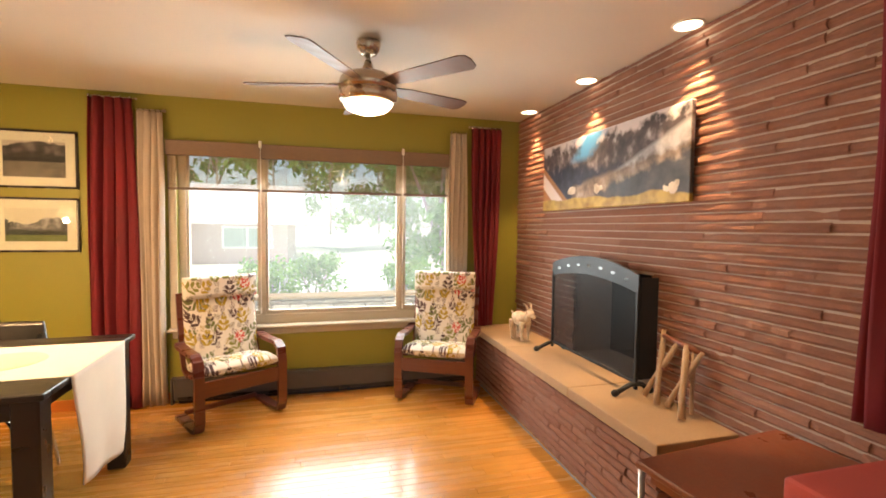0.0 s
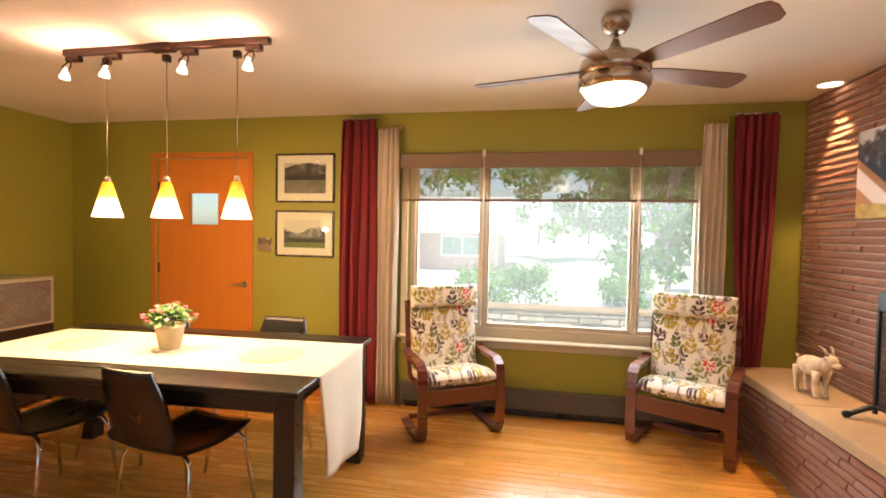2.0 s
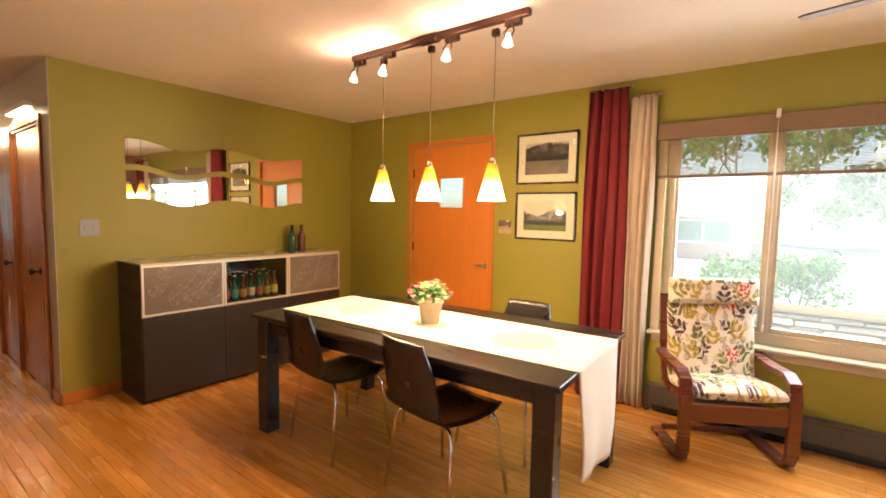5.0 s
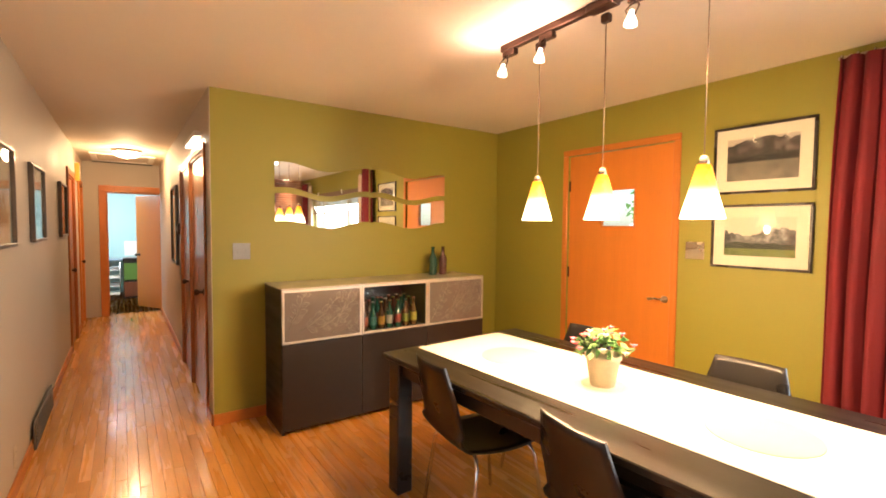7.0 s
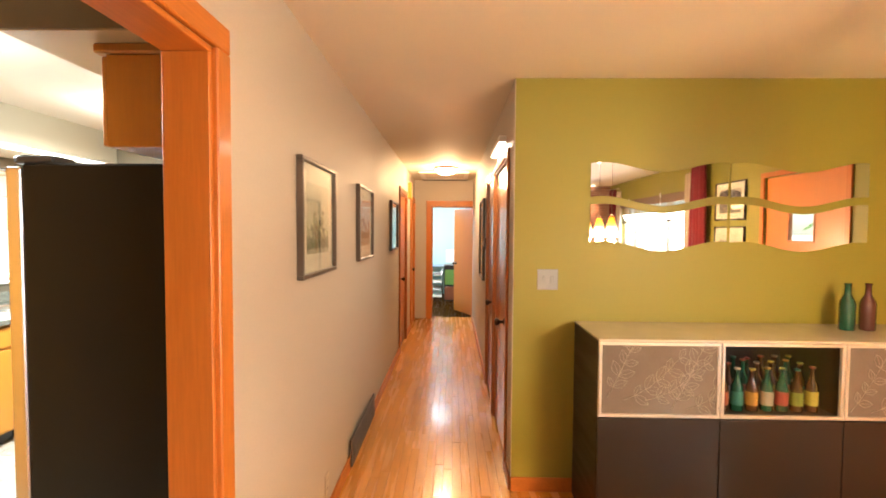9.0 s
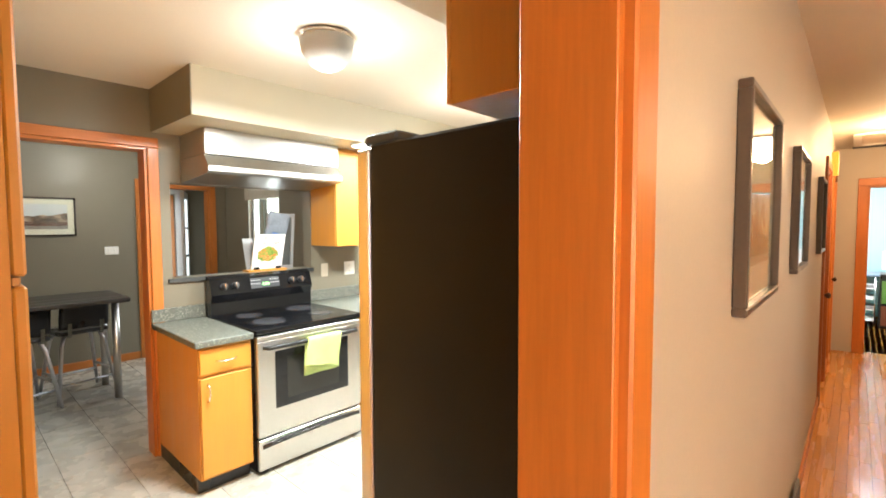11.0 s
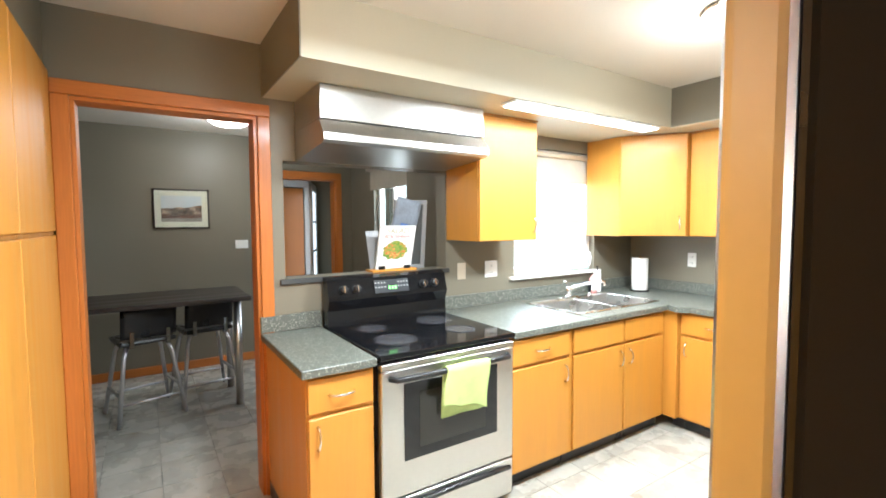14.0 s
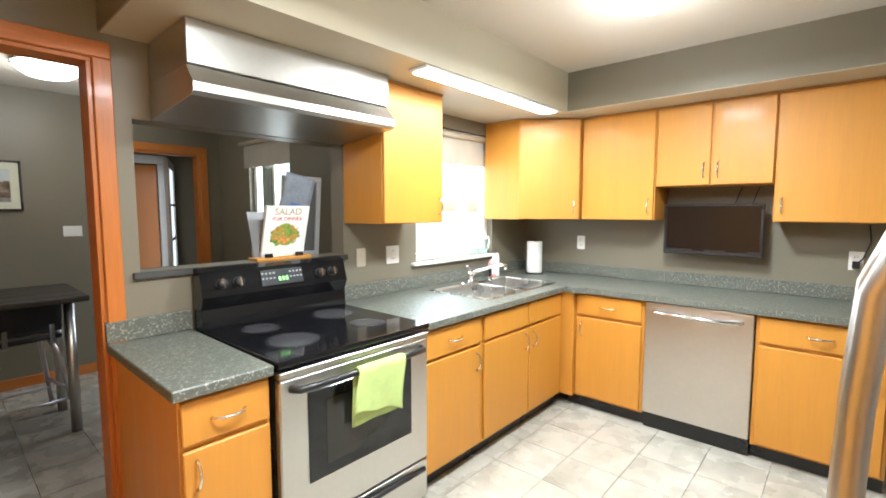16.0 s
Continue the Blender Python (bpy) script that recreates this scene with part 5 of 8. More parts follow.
# electric heater along the window wall
ht = thing("baseboard_heater", "long grey metal baseboard heater under the window", "heater")
part("body", B().box(-0.83, 1.66, 3.955, N0 - 0.002, 0.03, 0.195, 0.006), M_BASEHEAT, ht)
part("top_lip", B().box(-0.84, 1.67, 3.945, N0 - 0.002, 0.196, 0.21, 0.003), M_BASEHEAT, ht)
part("fin_slot", B().box(-0.80, 1.63, 3.951, 3.9545, 0.035, 0.06, 0.001), M_BLACK, ht)
part("end_cap", B().box(-0.85, -0.831, 3.95, N0 - 0.002, 0.0, 0.212, 0.004), M_BASEHEAT, ht)
part("foot", B().box(-0.80, 1.63, 3.985, N0 - 0.004, 0.0, 0.0295), M_BLACK, ht)

# ceiling fan
def ceiling_fan():
    f = thing("ceiling_fan", "brushed nickel ceiling fan with brown blades and lit globe", "ceiling fan", pose(0.555, 2.525, 0))
    part("canopy", B().lathe([(0, 2.439), (0.066, 2.439), (0.068, 2.425), (0.062, 2.395), (0.045, 2.372), (0.02, 2.365), (0, 2.365)], 28), M_NICKEL, f)
    part("downrod", B().tube([(0, 0, 2.37), (0, 0, 2.31)], 0.013, 12), M_NICKEL, f)
    part("motor_cone", B().lathe([(0, 2.335), (0.018, 2.335), (0.03, 2.30), (0.055, 2.275), (0.07, 2.265)], 28), M_NICKEL, f)
    part("motor", B().lathe([(0.07, 2.266), (0.12, 2.258), (0.150, 2.238), (0.157, 2.212), (0.157, 2.176), (0.150, 2.172), (0.150, 2.168), (0.160, 2.160), (0.158, 2.128), (0.148, 2.112), (0.134, 2.108)], 40), M_NICKEL, f)
    part("light_globe", B().lathe([(0.134, 2.112), (0.130, 2.095), (0.105, 2.070), (0.06, 2.054), (0, 2.050)], 40), M_GLOW, f, "glowing white glass globe")
    for k in range(5):
        a = 22 + 72 * k
        mm = Matrix.Rotation(radians(a), 4, "Z") @ Matrix.Translation((0, 0, 2.205)) @ Matrix.Rotation(radians(-12), 4, "X")
        bl = part("blade", B().prism([(0.15, -0.035), (0.24, -0.052), (0.62, -0.066), (0.66, -0.055), (0.672, -0.02), (0.665, 0.04), (0.64, 0.062), (0.24, 0.052), (0.15, 0.035)], -0.003, 0.003, mm, 0.001), M_BLADE, f, "brown wooden blade")
        part("blade_iron", B().prism([(0.10, -0.028), (0.20, -0.03), (0.215, 0.0), (0.20, 0.03), (0.10, 0.028)], 0.0032, 0.010, mm), M_NICKEL, bl)


M_BLADE = wood("brown_fan_blade", (0.13, 0.062, 0.040), 0.4, "x", 0.12, 0.15)
ceiling_fan()

# recessed lamps
for y in (1.87, 2.76, 3.64):
    r = thing("recessed_light", "round white recessed ceiling light, switched on", "ceiling light", pose(2.05, y, CEIL), "recessed lights over the brick wall")
    part("trim_ring", B().lathe([(0.076, 0.0), (0.076, -0.005), (0.070, -0.008), (0.064, -0.004), (0.062, -0.001)], 36), M_WHITE, r)
    part("lens", B().lathe([(0, -0.003), (0.063, -0.003)], 36), M_GLOW, r, "glowing lamp face")

# track light with spots and pendants
def track():
    t = thing("track_light", "dark bronze ceiling track with small spotlights", "track light")
    x0, x1, y = -2.42, -1.15, 2.50
    part("rail", B().box(x0, x1, y - 0.018, y + 0.018, 2.405, 2.4395, 0.003), M_BRONZE, t)
    part("feed_box", B().box(-1.86, -1.72, y - 0.03, y + 0.03, 2.40, 2.4395, 0.006), M_BRONZE, t)
    for x in (-2.36, -2.10, -1.62, -1.24):
        s = part("spot_mount", B().box(x - 0.045, x + 0.045, y - 0.017, y + 0.017, 2.372, 2.404, 0.004), M_BRONZE, t)
        part("spot_arm", B().tube([(x, y - 0.02, 2.375), (x + 0.03, y - 0.045, 2.33), (x + 0.01, y - 0.05, 2.295)], 0.004, 6).tube([(x, y - 0.02, 2.375), (x - 0.03, y - 0.045, 2.33), (x - 0.01, y - 0.05, 2.295)], 0.004, 6), M_BRONZE, s)
        part("spot_bulb", B().lathe([(0.009, 0.058), (0.012, 0.042), (0.024, 0.010), (0.026, 0.0), (0.015, -0.003), (0, -0.004)], 20, pose(x, y - 0.055, 2.262, -8, 0, 0)), M_BULB, s, "glowing reflector bulb")
    return t


M_BULB = glowing("reflector_bulb", (1.0, 0.80, 0.62), 4.0, (0.7, 0.6, 0.55))
track()


M_CORD = Mat("grey_brown_cord", (0.20, 0.15, 0.10), 0.5, vary=0.05).m


def pendant(m):
    p = thing("pendant_light", "amber and white glass cone pendant over the dining table", "pendant light", m, "pendants over the dining table")
    part("adapter", B().box(-0.02, 0.02, -0.016, 0.016, 2.366, 2.404, 0.004), M_BRONZE, p)
    part("cord", B().tube([(0, 0, 2.37), (0, 0, 1.73)], 0.0024, 8), M_CORD, p, "thin grey-brown cord")
    part("cap", B().lathe([(0.004, 1.735), (0.012, 1.732), (0.017, 1.72), (0.020, 1.695), (0.0, 1.695)], 20), M_NICKEL, p)
    part("shade", B().lathe([(0.022, 1.702), (0.027, 1.69), (0.040, 1.64), (0.056, 1.575), (0.075, 1.508), (0.077, 1.502), (0.072, 1.506), (0.052, 1.575), (0.036, 1.64), (0.020, 1.697)], 32), M_AMBER, p, "amber fading to white glass shade")
    part("bulb", B().ball(0.018, (0, 0, 1.60), (1, 1, 1.4)), M_BULB, p)


def amber():
    w = Mat("amber_white_glass", (0.8, 0.75, 0.65), 0.25, vary=0.02)
    x, y, z, v = w.coords()
    k = w.tree.nodes.new("ShaderNodeMapRange")
    k.inputs["From Min"].default_value, k.inputs["From Max"].default_value = 1.57, 1.69
    w.tree.links.new(z, k.inputs["Value"])
    c = w.ramp(k.outputs[0], [(0.0, (1.0, 0.88, 0.62)), (0.45, (1.0, 0.50, 0.08)), (1.0, (0.85, 0.27, 0.01))])
    w.paint(c)
    w.tree.links.new(c, w.b.inputs["Emission Color"])
    p = w.ramp(k.outputs[0], [(0.0, (1.0, 1.0, 1.0)), (0.5, (0.28, 0.28, 0.28)), (1.0, (0.16, 0.16, 0.16))])
    w.tree.links.new(w.math("MULTIPLY", p, 3.2), w.b.inputs["Emission Strength"])
    return w.m


M_AMBER = amber()
for x in (-2.20, -1.81, -1.375):
    pendant(pose(x, 2.555, 0))

# things on the dining table
def on_table(x, y, z=0.7705, rz=0.0):
    return TABLE @ pose(x, y, z, 0, 0, rz)


M_RUNNER = Mat("cream_felt_cloth", (0.72, 0.66, 0.54), 0.9, vary=0.05, scale=6, fine=300, bump=0.12).m
M_PLACEMAT = Mat("tan_felt", (0.55, 0.48, 0.37), 0.9, vary=0.06, fine=300, bump=0.12).m
run = thing("table_runner", "cream felt table runner hanging over the table end", "table runner", on_table(0, 0))
part("cloth", B().box(-0.975, 1.018, -0.31, 0.325, 0.0, 0.003, 0.001), M_RUNNER, run)


def hang(u, v):
    drop = 0.50 + 0.03 * (1 - u)
    return Vector((1.0205 + 0.020 * math.sin(v * 3) * v + 0.008 * math.sin(9 * u) * v, -0.31 + 0.635 * u + (0.16 * (0.5 - u) * v), 0.003 - (drop + 0.10 * u) * v))


part("hanging_end", B().sheet(hang, 20, 20, 0.003), M_RUNNER, run)
for x in (-0.53, 0.62):
    solid("placemat", B().lathe([(0, 0.0065), (0.168, 0.0065), (0.170, 0.005), (0.170, 0.0032), (0, 0.0032)], 48), M_PLACEMAT, "round cream felt placemat on the runner", "placemat", on_table(x, 0.005), "placemats")
pot = thing("flower_pot", "pale clay pot with pink and white flowers", "potted plant", on_table(0.02, -0.01, 0.7735))
part("pot", B().lathe([(0, 0.0), (0.052, 0.0), (0.072, 0.12), (0.078, 0.122), (0.078, 0.14), (0.070, 0.14), (0.066, 0.12), (0, 0.12)], 32), Mat("pale_clay", (0.46, 0.41, 0.29), 0.7, vary=0.1, scale=20, bump=0.1).m, pot)
part("saucer", B().lathe([(0, 0.0), (0.085, 0.0), (0.09, 0.006), (0, 0.004)], 32, Matrix.Translation((0, 0, -0.0028))), M_RUNNER, pot)
lv, rnd = B(), random.Random(4)
for k in range(110):
    a, e, r = rnd.uniform(0, 6.28), rnd.uniform(0.05, 1.35), rnd.uniform(0.07, 0.13)
    c = Vector((r * math.cos(a) * math.cos(e), r * math.sin(a) * math.cos(e), 0.135 + 0.9 * r * math.sin(e)))
    s = rnd.uniform(0.018, 0.034)
    lv.prism([(-s, 0), (-s * 0.2, s * 0.45), (s, 0), (-s * 0.2, -s * 0.45)], -0.0006, 0.0006, Matrix.Translation(c) @ Euler((rnd.uniform(-0.9, 0.9), rnd.uniform(-0.9, 0.9), a)).to_matrix().to_4x4())
part("leaves", lv, Mat("fresh_green_leaf", (0.075, 0.20, 0.045), 0.5, vary=0.25, random=0.3).m, pot, "fresh green leaves")
for col, n, nm in (((0.70, 0.14, 0.22), 17, "pink_flower"), ((0.78, 0.58, 0.55), 8, "white_flower")):
    petal = Mat(nm + "_petal", col, 0.6, vary=0.15).m
    for k in range(n):
        fl = B()
        a, e, r = rnd.uniform(0, 6.28), rnd.uniform(0.2, 1.4), rnd.uniform(0.11, 0.145)
        c = Vector((r * math.cos(a) * math.cos(e), r * math.sin(a) * math.cos(e), 0.14 + 0.8 * r * math.sin(e)))
        for q in range(5):
            fl.prism([(0, 0), (0.012, 0.007), (0.020, 0), (0.012, -0.007)], 0, 0.0012, Matrix.Translation(c) @ Euler((0.3 * math.sin(q + k), -0.5, q * 1.257 + k)).to_matrix().to_4x4())
        fl.ball(0.006, c, sub=1)
        part(nm, fl, petal, pot)

# wavy mirrors on the dining wall
def mirror(y0, y1, z0, z1, ph):
    pts = []
    n = 28
    wave = lambda s: 0.028 * math.sin(2 * math.pi * s * 1.15 + ph)
    for i in range(n + 1):
        pts.append((y0 + (y1 - y0) * i / n, z0 + wave(i / n)))
    for i in range(n, -1, -1):
        pts.append((y0 + (y1 - y0) * i / n, z1 + wave(i / n)))
    m = Matrix(((0, 0, 1, W_LIV + 0.001), (1, 0, 0, 0), (0, 1, 0, 0), (0, 0, 0, 1)))
    solid("wavy_mirror", B().prism(pts, 0.0, 0.005, m), M_MIRROR, "frameless wavy-edged mirror on green wall", "mirror", None, "wavy mirrors")


for y0, y1 in ((1.755, 2.545), (2.56, 3.345)):
    mirror(y0, y1, 1.735, 1.93, 0.9)
    mirror(y0, y1, 1.475, 1.69, 0.9)

# bottles
def bottle(name, label, m, h, r, mat, cap=None, band=None, group=""):
    b = thing(name, label, "bottle", m, group)
    part("glass", B().lathe([(0, 0), (r * 0.95, 0), (r, 0.006), (r, h * 0.55), (r * 0.9, h * 0.62), (r * 0.42, h * 0.76), (r * 0.38, h * 0.96), (r * 0.45, h * 0.965), (r * 0.45, h), (0, h)], 20), mat, b)
    if band:
        part("paper_band", B().lathe([(r + 0.0006, h * 0.15), (r + 0.0006, h * 0.48)], 20), band, b, "printed paper band")
    if cap:
        part("cap", B().lathe([(0, h + 0.008), (r * 0.5, h + 0.008), (r * 0.52, h + 0.0005), (0, h + 0.0005)], 16), cap, b)
    return b


M_GREENB = Mat("dark_green_glass", (0.008, 0.06, 0.035), 0.08, vary=0.1, coat=0.5).m
M_PURPLEB = Mat("brown_purple_glass", (0.07, 0.025, 0.022), 0.08, vary=0.1, coat=0.5).m
bottle("bottle", "dark green glass bottle on the sideboard", pose(-3.98, 3.10, 1.0305), 0.255, 0.037, M_GREENB, group="bottles on the sideboard")
bottle("bottle", "brown purple glass bottle on the sideboard", pose(-3.98, 3.21, 1.0305), 0.255, 0.037, M_PURPLEB, group="bottles on the sideboard")
rnd = random.Random(8)
BANDS = [Mat("bottle_band", tuple(0.5 * q for q in c), 0.5, vary=0.2).m for c in ((0.5, 0.12, 0.05), (0.05, 0.25, 0.22), (0.55, 0.30, 0.05), (0.6, 0.5, 0.4), (0.45, 0.08, 0.06), (0.30, 0.35, 0.05), (0.6, 0.5, 0.08))]
M_BEER = Mat("brown_bottle_glass", (0.06, 0.026, 0.012), 0.08, vary=0.1, coat=0.5).m
for row, x in ((0, -3.80), (1, -3.90), (2, -4.0)):
    for k in range(7):
        bottle("bottle", "small brown bottle with printed band in the sideboard", pose(x, 2.335 + k * 0.075 + row * 0.012, 0.6505), rnd.uniform(0.205, 0.235), 0.029, rnd.choice((M_BEER, M_BEER, M_GREENB)), BANDS[(k * 3 + row) % 7], BANDS[(k + 2 * row) % 7], "bottles in the sideboard")

# canvas over the fireplace
def art():
    w = Mat("mountain_canvas_print", (0.10, 0.13, 0.22), 0.55, vary=0.05)
    x, y, z, v = w.coords()
    n1, n2, n3 = w.noise(4.0, 6, v), w.noise(11, 8, v), w.noise(2.2, 3, v)
    u = w.math("DIVIDE", w.math("SUBTRACT", 3.42, y), 1.56)
    h = w.math("DIVIDE", w.math("SUBTRACT", z, 1.575), 0.51)
    jag = w.math("MULTIPLY", w.math("SUBTRACT", n2, 0.5), 0.30)
    step = lambda value, soft=0.03: w.ramp(w.math("ADD", value, 0.5), [(0.5 - soft, (0, 0, 0)), (0.5 + soft, (1, 1, 1))])
    line = lambda at, rise, start=0.0: w.math("ADD", w.math("MULTIPLY", w.math("SUBTRACT", u, start), rise), at)
    rock = w.ramp(n2, [(0.30, (0.006, 0.008, 0.022)), (0.55, (0.018, 0.022, 0.050)), (0.75, (0.045, 0.05, 0.085))])
    crag = w.ramp(n2, [(0.34, (0.03, 0.025, 0.03)), (0.52, (0.085, 0.065, 0.065)), (0.68, (0.30, 0.25, 0.25))])
    high = w.math("SUBTRACT", w.math("ADD", h, w.math("MULTIPLY", jag, 1.4)), line(0.68, -0.30))
    c = w.blend(step(high, 0.06), rock, crag)
    # snow along the skyline, with a blue shaded gully
    snow = w.math("SUBTRACT", w.math("ADD", h, w.math("MULTIPLY", jag, 2.0)), 0.90)
    c = w.blend(step(snow, 0.05), c, (0.62, 0.58, 0.60))
    gully = w.math("SUBTRACT", 0.07, w.math("ABSOLUTE", w.math("ADD", w.math("SUBTRACT", u, line(0.0, 0.0)), w.math("ADD", w.math("MULTIPLY", h, -0.35), w.math("ADD", w.math("MULTIPLY", jag, 0.5), -0.12)))))
    c = w.blend(w.math("MULTIPLY", step(gully), step(w.math("SUBTRACT", h, 0.68), 0.05)), c, (0.08, 0.30, 0.58))
    # pale slope widening to the near end
    pale = w.math("MULTIPLY", step(w.math("SUBTRACT", line(0.42, 1.05, 0.60), w.math("ADD", h, w.math("MULTIPLY", jag, 0.3)))), step(w.math("SUBTRACT", u, 0.60)))
    c = w.blend(pale, c, w.ramp(n2, [(0.35, (0.30, 0.29, 0.30)), (0.6, (0.52, 0.52, 0.54))]))
    # brown ridge and the dark slope under it
    ridge = w.math("MULTIPLY", step(w.math("SUBTRACT", line(0.34, 0.38, 0.33), w.math("ADD", h, w.math("MULTIPLY", jag, 0.6)))), step(w.math("SUBTRACT", u, 0.30)))
    c = w.blend(ridge, c, w.ramp(n2, [(0.35, (0.10, 0.075, 0.06)), (0.55, (0.26, 0.19, 0.14)), (0.7, (0.42, 0.34, 0.27))]))
    under = w.math("MULTIPLY", step(w.math("SUBTRACT", line(0.22, 0.55, 0.48), w.math("ADD", h, jag))), step(w.math("SUBTRACT", u, 0.48)))
    c = w.blend(under, c, w.ramp(n2, [(0.35, (0.035, 0.04, 0.05)), (0.7, (0.085, 0.085, 0.09))]))
    # brown bank with a pale track at the near end
    bank = w.math("SUBTRACT", w.math("SUBTRACT", 0.72, w.math("MULTIPLY", u, 2.3)), h)
    c = w.blend(w.ramp(bank, [(0.0, (0, 0, 0)), (0.03, (1, 1, 1))]), c, (0.36, 0.16, 0.055))
    c = w.blend(w.ramp(bank, [(0.10, (0, 0, 0)), (0.13, (1, 1, 1)), (0.33, (1, 1, 1)), (0.36, (0, 0, 0))]), c, (0.70, 0.60, 0.55))
    meadow = w.math("SUBTRACT", w.math("ADD", 0.20, w.math("MULTIPLY", w.math("SUBTRACT", n3, 0.5), 0.25)), w.math("ADD", h, w.math("MULTIPLY", u, 0.10)))
    c = w.blend(w.ramp(meadow, [(0.0, (0, 0, 0)), (0.02, (1, 1, 1))]), c, w.ramp(n2, [(0.3, (0.24, 0.14, 0.025)), (0.6, (0.48, 0.34, 0.07))]))
    for uu, hh, r in ((0.275, 0.285, 0.020), (0.298, 0.265, 0.018), (0.49, 0.255, 0.020), (0.52, 0.265, 0.019), (0.89, 0.15, 0.022), (0.92, 0.165, 0.024)):
        du, dh = w.math("MULTIPLY", w.math("SUBTRACT", u, uu), 1.0), w.math("MULTIPLY", w.math("SUBTRACT", h, hh), 0.42)
        dist = w.math("SQRT", w.math("ADD", w.math("MULTIPLY", du, du), w.math("MULTIPLY", dh, dh)))
        c = w.blend(w.math("LESS_THAN", w.math("ADD", dist, w.math("MULTIPLY", w.math("SUBTRACT", n2, 0.5), 0.09)), r), c, w.ramp(n2, [(0.35, (0.45, 0.36, 0.26)), (0.6, (0.72, 0.64, 0.52))]))
    w.paint(c)
    return w.m


cv = thing("canvas_picture", "long canvas picture of snowy mountains and white goats", "picture")
part("canvas", B().box(2.085, 2.112, 1.862, 3.42, 1.575, 2.085, 0.004), art(), cv)
part("stretcher", B().box(2.1125, 2.1195, 1.90, 3.38, 1.61, 2.05, 0.001), M_MAPLE, cv)

# fire screen
def fire_screen():
    f = thing("fire_screen", "arched black iron fire screen with mesh", "fire screen")
    x, y0, y1 = 1.99, 2.09, 3.05
    zt = lambda y: 1.18 + 0.075 * (1 - ((y - (y0 + y1) / 2) / ((y1 - y0) / 2)) ** 2)
    m = Matrix(((0, 0, 1, 0), (1, 0, 0, 0), (0, 1, 0, 0), (0, 0, 0, 1)))
    ys = [y0 + (y1 - y0) * i / 20 for i in range(21)]
    inner = [(y, zt(y) - 0.115 - 0.02 * (1 - ((y - (y0 + y1) / 2) / 0.48) ** 2) + 0.015) for y in ys]
    part("arch_plate", B().prism([(y, zt(y)) for y in ys] + inner[::-1], x - 0.006, x + 0.006, m), M_IRON, f)
    for k in range(7):
        yy = y0 + 0.10 + k * (y1 - y0 - 0.2) / 6
        part("cut_out", B().box(x - 0.0075, x - 0.0062, yy - 0.02, yy + 0.02, zt(yy) - 0.068, zt(yy) - 0.052), M_BLACKGLOSS, f)
    for y in (y0 + 0.008, y1 - 0.008):
        part("post", B().box(x - 0.009, x + 0.009, y - 0.009, y + 0.009, 0.545, 1.10, 0.002), M_IRON, f)
        ft = part("foot", B().tube([(x - 0.13, y, 0.528), (x - 0.10, y, 0.545), (x - 0.04, y, 0.572), (x, y, 0.578), (x + 0.04, y, 0.572), (x + 0.08, y, 0.545), (x + 0.10, y, 0.528)], 0.014, 10), M_IRON, f)
        part("foot_scroll", B().ball(0.021, (x - 0.128, y, 0.535), (1.2, 0.8, 1)), M_IRON, ft)
        part("foot_scroll", B().ball(0.021, (x + 0.098, y, 0.535), (1, 0.8, 1)), M_IRON, ft)
    part("bottom_bar", B().box(x - 0.006, x + 0.006, y0, y1, 0.575, 0.592, 0.002), M_IRON, f)
    mesh = B()
    y = y0 + 0.02
    while y < y1 - 0.018:
        mesh.box(x - 0.0008, x + 0.0008, y, y + 0.0016, 0.592, zt(y) - 0.10)
        y += 0.0065
    z = 0.60
    while z < 1.13:
        mesh.box(x - 0.0008, x + 0.0008, y0 + 0.016, y1 - 0.016, z, z + 0.0016)
        z += 0.0075
    part("wire_mesh", mesh, M_IRON, f, "fine black wire mesh")
    for y in (y0 + 0.004,):
        part("side_wing", B().box(x + 0.012, 2.115, y - 0.006, y + 0.002, 0.60, 1.165, 0.001), M_IRON, f)


fire_screen()

# goat figure (one plain mesh) on the hearth
g = B()
g.ball(0.062, (0, 0, 0.165), (1.55, 0.85, 0.95)).ball(0.035, (-0.115, 0, 0.225), (1.2, 0.75, 0.95)).ball(0.022, (-0.150, 0, 0.205), (1.3, 0.8, 0.8)).ball(0.04, (-0.085, 0, 0.19), (0.8, 0.7, 1.1))
for sx, sy in ((-0.06, -0.032), (-0.06, 0.032), (0.065, -0.032), (0.065, 0.032)):
    g.tube([(sx, sy, 0.15), (sx + 0.006, sy, 0.08), (sx, sy, 0.012), (sx - 0.01, sy, 0.0)], [0.024, 0.014, 0.011, 0.013], 8)
for sy in (-0.016, 0.016):
    g.tube([(-0.11, sy, 0.25), (-0.095, sy * 1.6, 0.285), (-0.07, sy * 2.2, 0.30)], [0.008, 0.006, 0.002], 6)
    g.tube([(-0.105, sy, 0.235), (-0.10, sy * 2.6, 0.235)], [0.008, 0.003], 6)
g.tube([(0.09, 0, 0.19), (0.115, 0, 0.21)], [0.012, 0.004], 6)
solid("goat_statue", g, Mat("whitewashed_carved_wood", (0.58, 0.46, 0.33), 0.8, vary=0.35, scale=25, bump=0.3).m, "whitewashed carved goat statue standing on the hearth", "statue", pose(1.90, 3.42, 0.5135, 0, 0, 105) @ Matrix.Scale(1.05, 4))

